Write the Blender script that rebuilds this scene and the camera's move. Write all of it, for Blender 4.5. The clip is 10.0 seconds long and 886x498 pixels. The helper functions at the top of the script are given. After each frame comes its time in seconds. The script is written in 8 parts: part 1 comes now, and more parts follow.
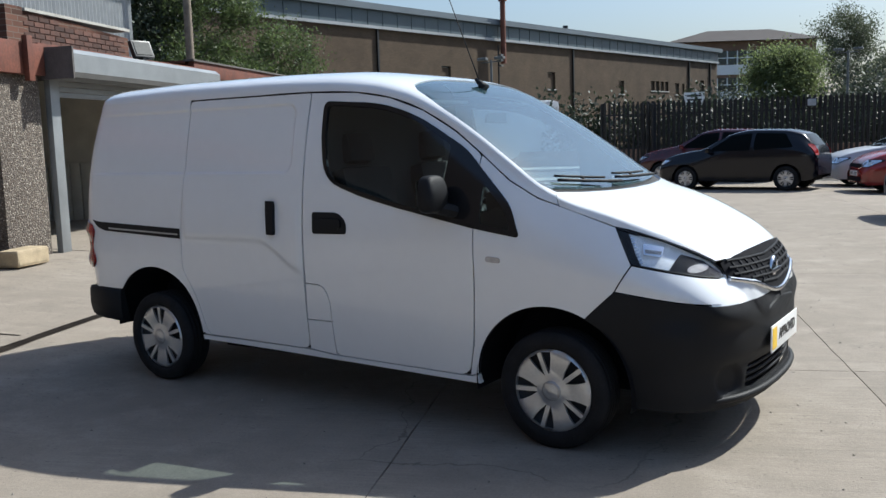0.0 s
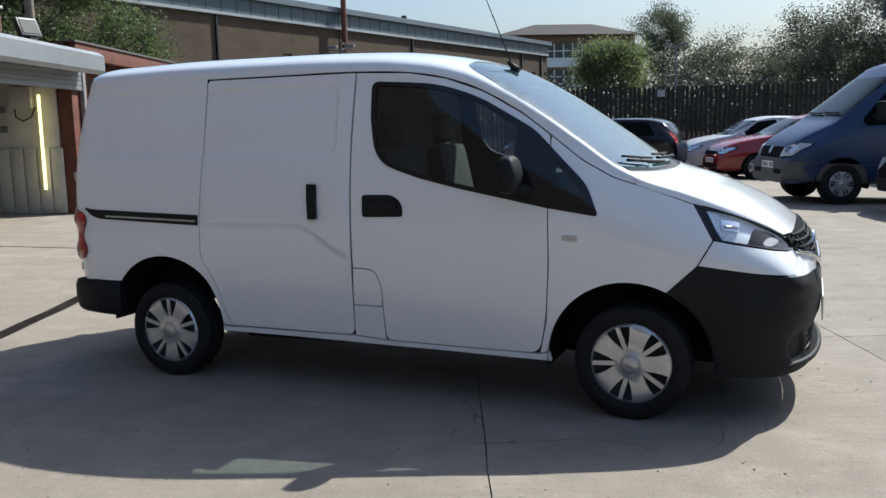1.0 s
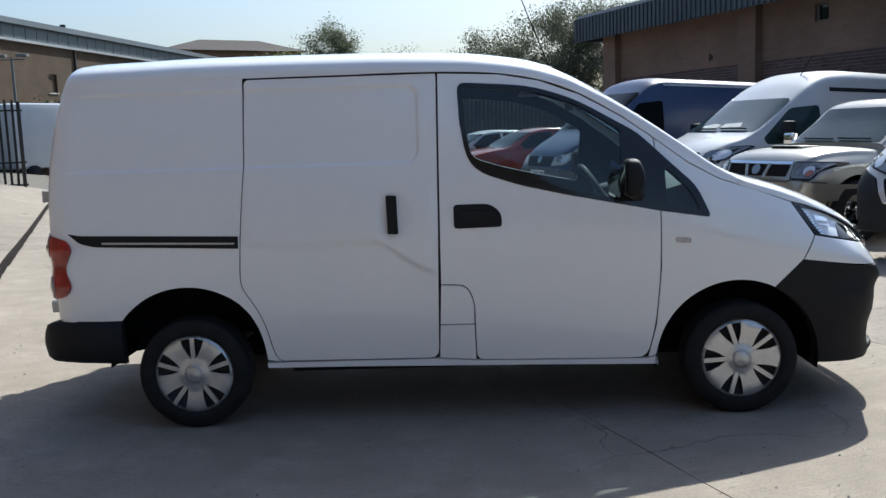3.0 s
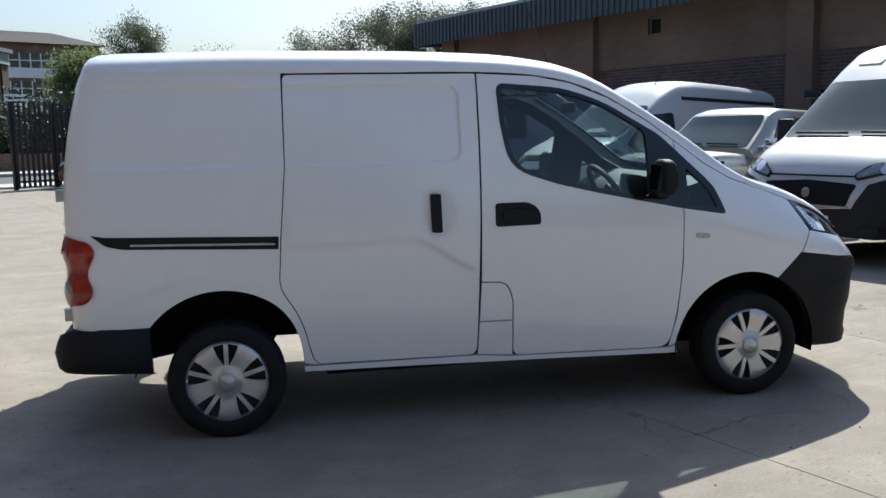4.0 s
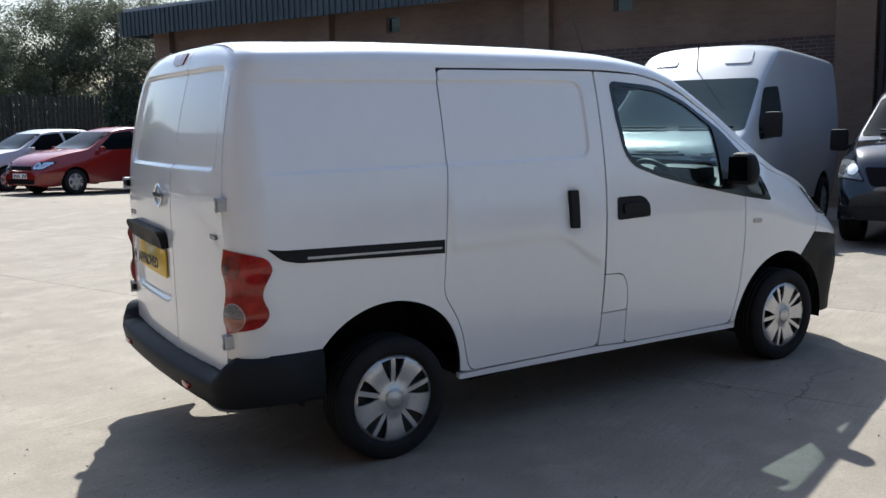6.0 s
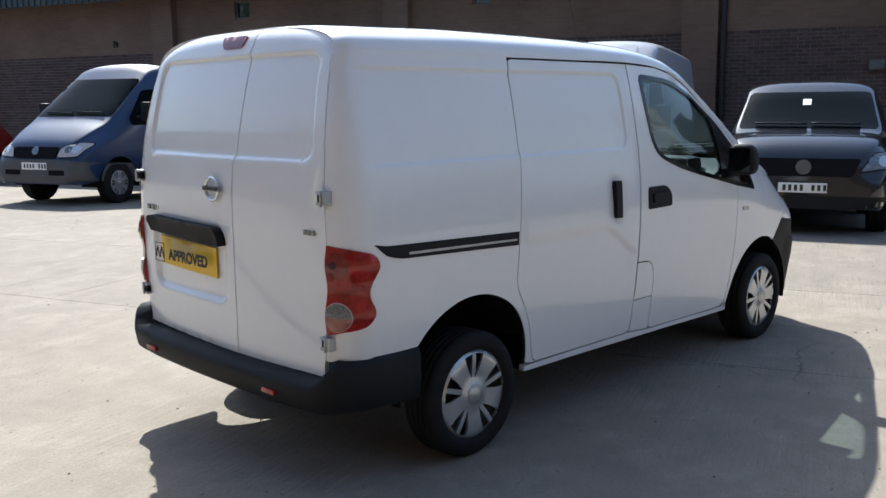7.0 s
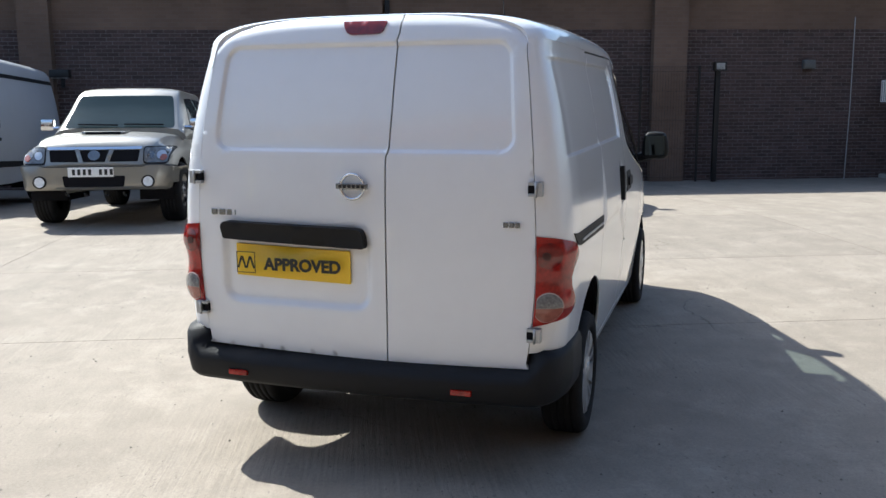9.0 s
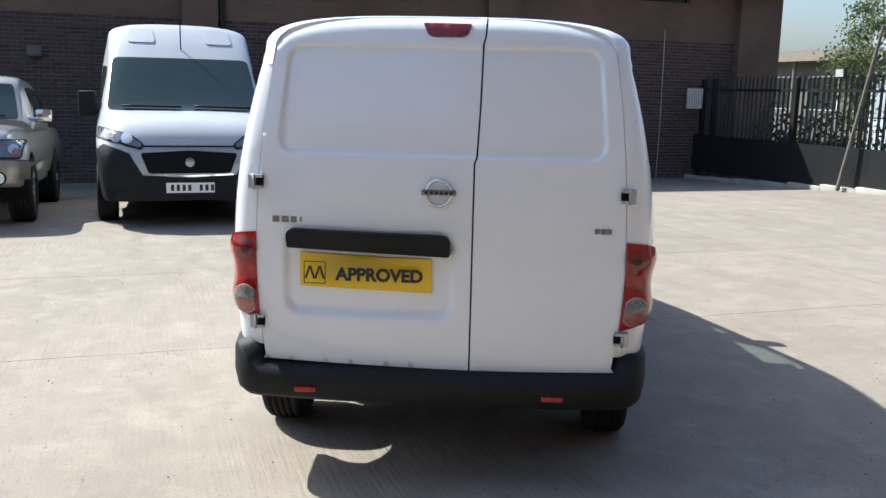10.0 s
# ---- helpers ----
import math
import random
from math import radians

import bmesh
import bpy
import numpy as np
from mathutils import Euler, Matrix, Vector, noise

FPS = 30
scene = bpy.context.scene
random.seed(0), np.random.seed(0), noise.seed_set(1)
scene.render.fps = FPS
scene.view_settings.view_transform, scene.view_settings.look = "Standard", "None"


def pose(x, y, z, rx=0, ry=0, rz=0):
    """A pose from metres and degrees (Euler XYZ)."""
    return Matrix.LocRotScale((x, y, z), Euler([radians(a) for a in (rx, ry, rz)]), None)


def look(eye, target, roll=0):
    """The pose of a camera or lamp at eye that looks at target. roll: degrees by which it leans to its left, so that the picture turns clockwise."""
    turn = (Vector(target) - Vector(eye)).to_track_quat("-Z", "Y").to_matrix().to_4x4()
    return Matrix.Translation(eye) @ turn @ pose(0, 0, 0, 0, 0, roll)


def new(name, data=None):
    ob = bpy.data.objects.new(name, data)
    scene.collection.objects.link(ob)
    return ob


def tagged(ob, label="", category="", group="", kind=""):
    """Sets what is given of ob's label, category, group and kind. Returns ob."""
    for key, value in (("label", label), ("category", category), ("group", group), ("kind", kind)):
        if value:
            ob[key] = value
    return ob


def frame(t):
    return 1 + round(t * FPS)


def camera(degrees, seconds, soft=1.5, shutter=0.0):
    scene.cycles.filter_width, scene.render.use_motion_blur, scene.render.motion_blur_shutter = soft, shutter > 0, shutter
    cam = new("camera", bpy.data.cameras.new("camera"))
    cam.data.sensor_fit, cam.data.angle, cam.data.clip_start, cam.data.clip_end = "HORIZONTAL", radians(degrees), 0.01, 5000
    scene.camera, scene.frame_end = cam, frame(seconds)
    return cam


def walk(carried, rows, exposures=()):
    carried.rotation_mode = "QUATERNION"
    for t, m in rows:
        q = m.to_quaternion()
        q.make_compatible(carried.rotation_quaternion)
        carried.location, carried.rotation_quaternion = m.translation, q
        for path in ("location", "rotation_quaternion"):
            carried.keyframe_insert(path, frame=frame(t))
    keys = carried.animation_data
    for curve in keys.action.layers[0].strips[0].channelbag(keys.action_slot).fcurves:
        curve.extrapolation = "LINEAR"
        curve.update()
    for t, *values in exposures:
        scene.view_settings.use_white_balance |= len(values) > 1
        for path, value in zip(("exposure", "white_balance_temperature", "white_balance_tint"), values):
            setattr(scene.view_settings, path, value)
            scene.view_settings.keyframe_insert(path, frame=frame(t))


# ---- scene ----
from mathutils import geometry

cam = camera(52.5, 10.0)
METRES, EYE, TILT, LEAN, TURN = 11.541, 1.446, 0.784, -0.158, 33.4
ROWS = [
    (0.0, 0.0, 0.0, 0.0, -0.27, -7.71, 1.97),
    (0.5, -0.0519, 0.0002, -0.0012, -6.01, -8.23, 1.24),
    (1.0, -0.1011, 0.0094, -0.0006, -11.07, -8.69, 1.64),
    (1.5, -0.1486, 0.0234, -0.0011, -15.91, -8.82, 2.35),
    (2.0, -0.1902, 0.0438, -0.0004, -21.62, -8.45, 2.03),
    (2.5, -0.2258, 0.0726, -0.0009, -26.69, -8.16, 1.93),
    (4.0, -0.3439, 0.1599, -0.0004, -44.65, -8.33, 0.7),
    (4.5, -0.3777, 0.198, 0.0004, -49.96, -8.37, 0.37),
    (5.0, -0.4083, 0.2393, 0.0016, -55.51, -8.03, 0.67),
    (5.5, -0.4323, 0.2824, 0.0018, -60.89, -8.28, 0.78),
    (7.0, -0.4771, 0.427, 0.0026, -78.59, -9.5, -0.15),
    (7.5, -0.48, 0.4774, 0.0017, -85.25, -9.39, -0.52),
    (8.0, -0.482, 0.5292, 0.0022, -92.52, -9.58, -0.97),
    (8.5, -0.4774, 0.5807, 0.0003, -99.08, -9.77, -0.56),
    (9.0, -0.4694, 0.6309, 0.0, -106.13, -9.67, -0.42),
    (9.5, -0.4508, 0.6773, 0.001, -112.77, -9.63, -1.28),
    (10.0, -0.4256, 0.7217, 0.0009, -119.7, -9.63, -2.04),
]
# the clip's camera opens up as it comes round to the back of the van
EXPOSURES = [(t, ev, 5600, 6.5) for t, ev in ((0.0, 0.61), (2.5, 0.73), (4.5, 0.81), (5.5, 0.86), (7.0, 1.00), (8.5, 1.17), (10.0, 1.17))]
walk(cam, [(t, pose(3.188, -4.474, EYE, TILT, LEAN, TURN) @ pose(METRES * x, METRES * y, METRES * z, 90 + pitch, roll, yaw)) for t, x, y, z, yaw, pitch, roll in ROWS], EXPOSURES)

# to-sun direction, from the edges of the van's shadow
SUN = Vector((0.45, 0.87, 1.0)).normalized()
world = bpy.data.worlds.new("sky")
scene.world = world
world.use_nodes = True
sky = world.node_tree.nodes.new("ShaderNodeTexSky")
sky.sky_type = "NISHITA"
sky.sun_disc = False
sky.sun_elevation = math.asin(SUN.z)
sky.sun_rotation = math.atan2(SUN.x, SUN.y)
sky.air_density, sky.dust_density, sky.ozone_density = 1.4, 3.0, 2.2
# an even pale haze over the clear sky
cast = world.node_tree.nodes.new("ShaderNodeVectorMath")
cast.operation = "MULTIPLY_ADD"
cast.inputs[1].default_value, cast.inputs[2].default_value = (0.86, 0.88, 0.94), (0.55, 0.635, 0.79)
world.node_tree.links.new(sky.outputs[0], cast.inputs[0])
world.node_tree.links.new(cast.outputs[0], world.node_tree.nodes["Background"].inputs[0])
world.node_tree.nodes["Background"].inputs[1].default_value = 0.080
sun = new("sun", bpy.data.lights.new("sun", "SUN"))
sun.data.energy, sun.data.angle, sun.data.color = 5.0, radians(0.55), (1.0, 0.915, 0.77)
sun.matrix_world = look(SUN * 60, (0, 0, 0))

# ---- materials ----


def rgb(c):
    return (c[0], c[1], c[2], 1.0)


def mat(name, base, rough=0.6, metal=0.0, vary=0.12, scale=6.0, bump=0.0, fine=80.0, coat=0.0, spec=0.5, per_object=0.0, spot=None, per_island=0.0):
    """A surface with broad and fine variation of colour and gloss, and fine relief."""
    m = bpy.data.materials.new(name)
    m.use_nodes = True
    nt = m.node_tree
    b = nt.nodes["Principled BSDF"]
    b.inputs["Metallic"].default_value = metal
    b.inputs["Specular IOR Level"].default_value = spec
    b.inputs["Coat Weight"].default_value = coat
    b.inputs["Coat Roughness"].default_value = 0.03
    co = nt.nodes.new("ShaderNodeTexCoord")
    n1 = nt.nodes.new("ShaderNodeTexNoise")
    n1.inputs["Scale"].default_value, n1.inputs["Detail"].default_value = scale, 6.0
    n2 = nt.nodes.new("ShaderNodeTexNoise")
    n2.inputs["Scale"].default_value, n2.inputs["Detail"].default_value = fine, 3.0
    for n in (n1, n2):
        nt.links.new(co.outputs["Object"], n.inputs["Vector"])
    ramp = nt.nodes.new("ShaderNodeMapRange")
    ramp.inputs[1].default_value, ramp.inputs[2].default_value = 0.3, 0.7
    ramp.inputs[3].default_value, ramp.inputs[4].default_value = 1 - vary, 1 + vary
    nt.links.new(n1.outputs["Fac"], ramp.inputs[0])
    ramp2 = nt.nodes.new("ShaderNodeMapRange")
    ramp2.inputs[1].default_value, ramp2.inputs[2].default_value = 0.3, 0.7
    ramp2.inputs[3].default_value, ramp2.inputs[4].default_value = 1 - vary * 0.6, 1 + vary * 0.6
    nt.links.new(n2.outputs["Fac"], ramp2.inputs[0])
    mul = nt.nodes.new("ShaderNodeMath")
    mul.operation = "MULTIPLY"
    nt.links.new(ramp.outputs[0], mul.inputs[0])
    nt.links.new(ramp2.outputs[0], mul.inputs[1])
    out = mul.outputs[0]
    if per_object or per_island:
        info = nt.nodes.new("ShaderNodeObjectInfo" if per_object else "ShaderNodeNewGeometry")
        r = nt.nodes.new("ShaderNodeMapRange")
        k = per_object or per_island
        r.inputs[3].default_value, r.inputs[4].default_value = 1 - k, 1 + k
        nt.links.new(info.outputs["Random" if per_object else "Random Per Island"], r.inputs[0])
        m2 = nt.nodes.new("ShaderNodeMath")
        m2.operation = "MULTIPLY"
        nt.links.new(out, m2.inputs[0])
        nt.links.new(r.outputs[0], m2.inputs[1])
        out = m2.outputs[0]
    vec = nt.nodes.new("ShaderNodeVectorMath")
    vec.operation = "SCALE"
    vec.inputs[0].default_value = base
    nt.links.new(out, vec.inputs["Scale"])
    col = vec.outputs[0]
    if spot:
        colour, size, low, high = spot
        n3 = nt.nodes.new("ShaderNodeTexNoise")
        n3.inputs["Scale"].default_value, n3.inputs["Detail"].default_value = size, 8.0
        nt.links.new(co.outputs["Object"], n3.inputs["Vector"])
        r3 = nt.nodes.new("ShaderNodeMapRange")
        r3.inputs[1].default_value, r3.inputs[2].default_value = low, high
        nt.links.new(n3.outputs["Fac"], r3.inputs[0])
        mix = nt.nodes.new("ShaderNodeMix")
        mix.data_type = "RGBA"
        nt.links.new(r3.outputs[0], mix.inputs[0])
        nt.links.new(col, mix.inputs[6])
        mix.inputs[7].default_value = rgb(colour)
        col = mix.outputs[2]
    nt.links.new(col, b.inputs["Base Color"])
    rr = nt.nodes.new("ShaderNodeMapRange")
    rr.inputs[3].default_value, rr.inputs[4].default_value = max(0.02, rough * 0.85), min(1.0, rough * 1.15)
    nt.links.new(n1.outputs["Fac"], rr.inputs[0])
    nt.links.new(rr.outputs[0], b.inputs["Roughness"])
    if bump:
        bp = nt.nodes.new("ShaderNodeBump")
        bp.inputs["Strength"].default_value, bp.inputs["Distance"].default_value = 1.0, bump
        nt.links.new(n2.outputs["Fac"], bp.inputs["Height"])
        nt.links.new(bp.outputs[0], b.inputs["Normal"])
    return m


def glass(name, tint, face=0.06, rough=0.0, opaque=0.0, dust_sheen=0.0, body=(0.016, 0.024, 0.024), bend=4.0):
    """A thin pane: lets light through with a tint and mirrors by its angle."""
    m = bpy.data.materials.new(name)
    m.use_nodes = True
    nt = m.node_tree
    nt.nodes.remove(nt.nodes["Principled BSDF"])
    out = nt.nodes["Material Output"]
    tr = nt.nodes.new("ShaderNodeBsdfTransparent")
    tr.inputs[0].default_value = rgb(tint)
    gl = nt.nodes.new("ShaderNodeBsdfGlossy")
    gl.inputs["Roughness"].default_value = rough
    lw = nt.nodes.new("ShaderNodeLayerWeight")
    lw.inputs[0].default_value = 0.5
    pw = nt.nodes.new("ShaderNodeMath")
    pw.operation = "POWER"
    pw.inputs[1].default_value = bend
    nt.links.new(lw.outputs["Facing"], pw.inputs[0])
    fr = nt.nodes.new("ShaderNodeMapRange")
    fr.inputs[3].default_value, fr.inputs[4].default_value = face, 1.0
    nt.links.new(pw.outputs[0], fr.inputs[0])
    mix = nt.nodes.new("ShaderNodeMixShader")
    nt.links.new(fr.outputs[0], mix.inputs[0])
    src = tr
    # A dark diffuse body paints in the unlit interior behind the pane.
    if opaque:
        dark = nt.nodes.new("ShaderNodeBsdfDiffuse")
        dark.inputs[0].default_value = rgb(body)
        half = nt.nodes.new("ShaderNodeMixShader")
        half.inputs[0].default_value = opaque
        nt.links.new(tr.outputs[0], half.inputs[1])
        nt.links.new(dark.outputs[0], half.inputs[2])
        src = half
    # Bluish diffuse film: glass dust, with the sky's reflection painted into its colour.
    if dust_sheen:
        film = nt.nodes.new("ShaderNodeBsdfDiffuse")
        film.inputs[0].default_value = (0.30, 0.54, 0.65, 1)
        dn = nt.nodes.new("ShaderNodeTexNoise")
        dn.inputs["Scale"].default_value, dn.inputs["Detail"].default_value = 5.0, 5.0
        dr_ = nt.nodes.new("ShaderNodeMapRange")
        dr_.inputs[3].default_value, dr_.inputs[4].default_value = dust_sheen * 0.6, dust_sheen * 1.4
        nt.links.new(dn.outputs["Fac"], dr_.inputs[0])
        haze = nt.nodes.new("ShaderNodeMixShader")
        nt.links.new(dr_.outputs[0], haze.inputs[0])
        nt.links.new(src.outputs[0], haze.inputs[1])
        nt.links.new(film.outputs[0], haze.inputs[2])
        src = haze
    nt.links.new(src.outputs[0], mix.inputs[1])
    nt.links.new(gl.outputs[0], mix.inputs[2])
    nt.links.new(mix.outputs[0], out.inputs[0])
    return m


def emission(name, colour, power):
    m = bpy.data.materials.new(name)
    m.use_nodes = True
    b = m.node_tree.nodes["Principled BSDF"]
    b.inputs["Emission Color"].default_value = rgb(colour)
    b.inputs["Emission Strength"].default_value = power
    return m


WHITE = mat("white_van_paint", (0.79, 0.80, 0.81), 0.30, vary=0.015, scale=1.5, fine=14, coat=1.0, spec=0.5)
# White paint greyed to imitate weak, grazing sun on the parked vans.
WHITE2 = mat("greyed_fleet_white", (0.42, 0.43, 0.45), 0.3, vary=0.05, scale=1.5, coat=0.3)
BLACKP = mat("black_plastic", (0.0145, 0.015, 0.0165), 0.58, vary=0.15, scale=5, bump=0.0006, fine=500, spec=0.17)
BLACKG = mat("gloss_black_trim", (0.010, 0.010, 0.011), 0.12, vary=0.1, spec=0.5)
RUBBER = mat("tyre_rubber", (0.017, 0.017, 0.018), 0.85, vary=0.3, scale=9, bump=0.001, fine=160, spec=0.15)
DARK = mat("dark_void", (0.012, 0.012, 0.014), 0.9, vary=0.1, spec=0.06)
GAPSHADE = mat("panel_gap_shade", (0.012, 0.012, 0.013), 0.7, vary=0.1)
HUBCAP = mat("silver_hubcap", (0.55, 0.56, 0.57), 0.32, metal=0.75, vary=0.06, scale=20)
LAMPDARK = mat("dark_headlamp_lens", (0.13, 0.14, 0.15), 0.12, vary=0.3, scale=11, coat=0.8)
DARKCHROME = mat("dark_chrome", (0.22, 0.225, 0.23), 0.2, metal=0.8, vary=0.05)
# Mirror darkened by colour, as if it reflected dark surroundings.
MIRRORGLASS = mat("darkened_mirror_glass", (0.05, 0.065, 0.075), 0.04, metal=1.0, vary=0.02)
CHROME = mat("chrome", (0.75, 0.76, 0.78), 0.08, metal=1.0, vary=0.03)
REDLENS = mat("red_lens", (0.28, 0.010, 0.006), 0.16, vary=0.35, scale=16, coat=0.5, spec=0.3)
REDDEEP = mat("deep_red_lens", (0.17, 0.008, 0.006), 0.12, vary=0.25, scale=30, coat=0.5)
DARKRED = mat("dark_red_bulb", (0.05, 0.006, 0.006), 0.3, vary=0.1)
GREYLENS = mat("grey_ribbed_lens", (0.17, 0.165, 0.16), 0.14, vary=0.35, scale=90, coat=0.5)
RIMLENS = mat("pale_lens_rim", (0.52, 0.40, 0.36), 0.2, vary=0.1, coat=0.5)
LAMPBOWL = mat("headlamp_reflector", (0.80, 0.83, 0.86), 0.25, metal=0.0, vary=0.12, scale=25)
WHITELENS = mat("clear_lens", (0.45, 0.42, 0.40), 0.12, vary=0.15, scale=60, coat=0.6)
PINKLENS = mat("pale_amber_lens", (0.30, 0.105, 0.075), 0.15, vary=0.15, scale=40, coat=0.6)
YELLOW = mat("yellow_plate", (0.85, 0.55, 0.02), 0.4, vary=0.03)
PLATEW = mat("white_plate", (0.82, 0.82, 0.80), 0.35, vary=0.03)
INK = mat("black_lettering", (0.012, 0.012, 0.012), 0.5, vary=0.05)
GLASS_SIDE = glass("side_window_glass", (0.74, 0.80, 0.78), 0.06)
GLASS_WS = glass("windscreen_glass", (0.60, 0.74, 0.76), 0.16, dust_sheen=0.13)
# Opaque panes over closed bodies, dark in place of the shaded cabins.
GLASS_DARK = glass("parked_vehicle_glass", (0.30, 0.36, 0.36), 0.02, opaque=0.96, dust_sheen=0.03)
GLASS_BLACK = glass("dark_cab_glass", (0.30, 0.36, 0.36), 0.0, opaque=0.98, dust_sheen=0.0, body=(0.006, 0.008, 0.009), bend=6.0)
LAMPGLASS = glass("headlamp_cover_glass", (0.97, 0.98, 0.99), 0.03)
TRIM = mat("cabin_plastic", (0.022, 0.023, 0.025), 0.6, vary=0.15, bump=0.0005, fine=300)
CLOTH = mat("seat_cloth", (0.03, 0.031, 0.034), 0.9, vary=0.2, bump=0.001, fine=400)
GREYT = mat("grey_cabin_lining", (0.07, 0.07, 0.072), 0.8, vary=0.08)
STEELG = mat("galvanised_steel", (0.42, 0.43, 0.44), 0.42, metal=0.6, vary=0.12, scale=12)

# ---- mesh helpers ----


def part(name, bm, material, parent=None, label="", smooth=0.0):
    """Links a bmesh as one mesh object under its thing. smooth: angle below which edges shade smooth, in degrees."""
    me = bpy.data.meshes.new(name)
    bm.normal_update()
    if smooth:
        for f in bm.faces:
            f.smooth = True
        for e in bm.edges:
            if len(e.link_faces) == 2 and e.calc_face_angle(0) > radians(smooth):
                e.smooth = False
    bm.to_mesh(me)
    bm.free()
    for m in (material if isinstance(material, (list, tuple)) else [material]):
        me.materials.append(m)
    ob = new(name, me)
    if parent:
        ob.parent = parent
    if label:
        ob["label"] = label
    return ob


def thing(name, label, category, m=None, group="", kind=""):
    ob = tagged(new(name), label, category, group, kind)
    ob.empty_display_size = 0.1
    if m is not None:
        ob.matrix_world = m
    return ob


def add_box(bm, x0, x1, y0, y1, z0, z1, bevel=0.0, m=None, index=0):
    vs = [bm.verts.new((x, y, z)) for z in (z0, z1) for y in (y0, y1) for x in (x0, x1)]
    if m is not None:
        for v in vs:
            v.co = m @ v.co
    fs = [bm.faces.new([vs[i] for i in q]) for q in ((0, 2, 3, 1), (4, 5, 7, 6), (0, 1, 5, 4), (2, 6, 7, 3), (0, 4, 6, 2), (1, 3, 7, 5))]
    for f in fs:
        f.material_index = index
    if bevel:
        es = list({e for f in fs for e in f.edges})
        bmesh.ops.bevel(bm, geom=es, offset=bevel, segments=2, profile=0.6, affect="EDGES", clamp_overlap=True)
    return fs


def box(name, x0, x1, y0, y1, z0, z1, material, parent=None, bevel=0.0, label="", m=None):
    bm = bmesh.new()
    add_box(bm, x0, x1, y0, y1, z0, z1, bevel, m)
    return part(name, bm, material, parent, label, 40 if bevel else 0)


def add_tube(bm, pts, radius, sides=10, cap=True, index=0):
    """A round tube along points; radius may be one number or one for each point."""
    pts = [Vector(p) for p in pts]
    rings = []
    ref = Vector((0, 0, 1))
    for i, p in enumerate(pts):
        d = (pts[min(i + 1, len(pts) - 1)] - pts[max(i - 1, 0)]).normalized()
        a = d.cross(ref if abs(d.dot(ref)) < 0.95 else Vector((1, 0, 0))).normalized()
        b = d.cross(a).normalized()
        r = radius[i] if isinstance(radius, (list, tuple)) else radius
        rings.append([bm.verts.new(p + r * (math.cos(2 * math.pi * k / sides) * a + math.sin(2 * math.pi * k / sides) * b)) for k in range(sides)])
    for r0, r1 in zip(rings, rings[1:]):
        for k in range(sides):
            f = bm.faces.new((r0[k], r0[(k + 1) % sides], r1[(k + 1) % sides], r1[k]))
            f.material_index = index
            f.smooth = True
    if cap:
        bm.faces.new(rings[0][::-1]).material_index = index
        bm.faces.new(rings[-1]).material_index = index
    return rings


def tube(name, pts, radius, material, parent=None, sides=10, label=""):
    bm = bmesh.new()
    add_tube(bm, pts, radius, sides)
    return part(name, bm, material, parent, label, 50)


def add_turn(bm, profile, steps=32, axis="y", centre=(0, 0, 0), index=0, close=False):
    """A turned solid: profile of (radius, along)."""
    c = Vector(centre)
    rings = []
    for r, a in profile:
        ring = []
        for k in range(steps):
            t = 2 * math.pi * k / steps
            if axis == "y":
                p = Vector((r * math.cos(t), a, r * math.sin(t)))
            elif axis == "z":
                p = Vector((r * math.cos(t), r * math.sin(t), a))
            else:
                p = Vector((a, r * math.cos(t), r * math.sin(t)))
            ring.append(bm.verts.new(c + p))
        rings.append(ring)
    if close:
        rings.append(rings[0])
    for r0, r1 in zip(rings, rings[1:]):
        for k in range(steps):
            f = bm.faces.new((r0[k], r0[(k + 1) % steps], r1[(k + 1) % steps], r1[k]))
            f.material_index = index
            f.smooth = True
    return rings


def rounded(poly, r, steps=5):
    """A polygon with its corners rounded; r may be one number or one for each corner."""
    out = []
    n = len(poly)
    for i in range(n):
        p, a, b = Vector(poly[i]), Vector(poly[i - 1]), Vector(poly[(i + 1) % n])
        rad = r[i] if isinstance(r, (list, tuple)) else r
        if rad <= 0:
            out.append(tuple(p))
            continue
        da, db = a - p, b - p
        k = min(rad, 0.48 * da.length, 0.48 * db.length)
        s, e = p + da.normalized() * k, p + db.normalized() * k
        for j in range(steps + 1):
            t = j / steps
            out.append(tuple((1 - t) ** 2 * s + 2 * t * (1 - t) * p + t * t * e))
    return out


def area(poly):
    return 0.5 * sum(poly[i - 1][0] * poly[i][1] - poly[i][0] * poly[i - 1][1] for i in range(len(poly)))


def inset(poly, d):
    """A polygon moved inwards by d (outwards if d is negative)."""
    if area(poly) < 0:
        poly = poly[::-1]
    out, n = [], len(poly)
    for i in range(n):
        p, a, b = Vector(poly[i]), Vector(poly[i - 1]), Vector(poly[(i + 1) % n])
        e1, e2 = (p - a), (b - p)
        if e1.length < 1e-9 or e2.length < 1e-9:
            out.append(tuple(p))
            continue
        n1, n2 = Vector((-e1.y, e1.x)).normalized(), Vector((-e2.y, e2.x)).normalized()
        m = n1 + n2
        if m.length < 0.2:
            out.append(tuple(p))
            continue
        m.normalize()
        out.append(tuple(p + m * min(2.0, 1 / max(0.3, m.dot(n1))) * d))
    return out


def refine(poly, step):
    out = []
    for i in range(len(poly)):
        a, b = poly[i], poly[(i + 1) % len(poly)]
        k = max(1, int(math.hypot(b[0] - a[0], b[1] - a[1]) / step))
        out += [(a[0] + (b[0] - a[0]) * j / k, a[1] + (b[1] - a[1]) * j / k) for j in range(k)]
    return out


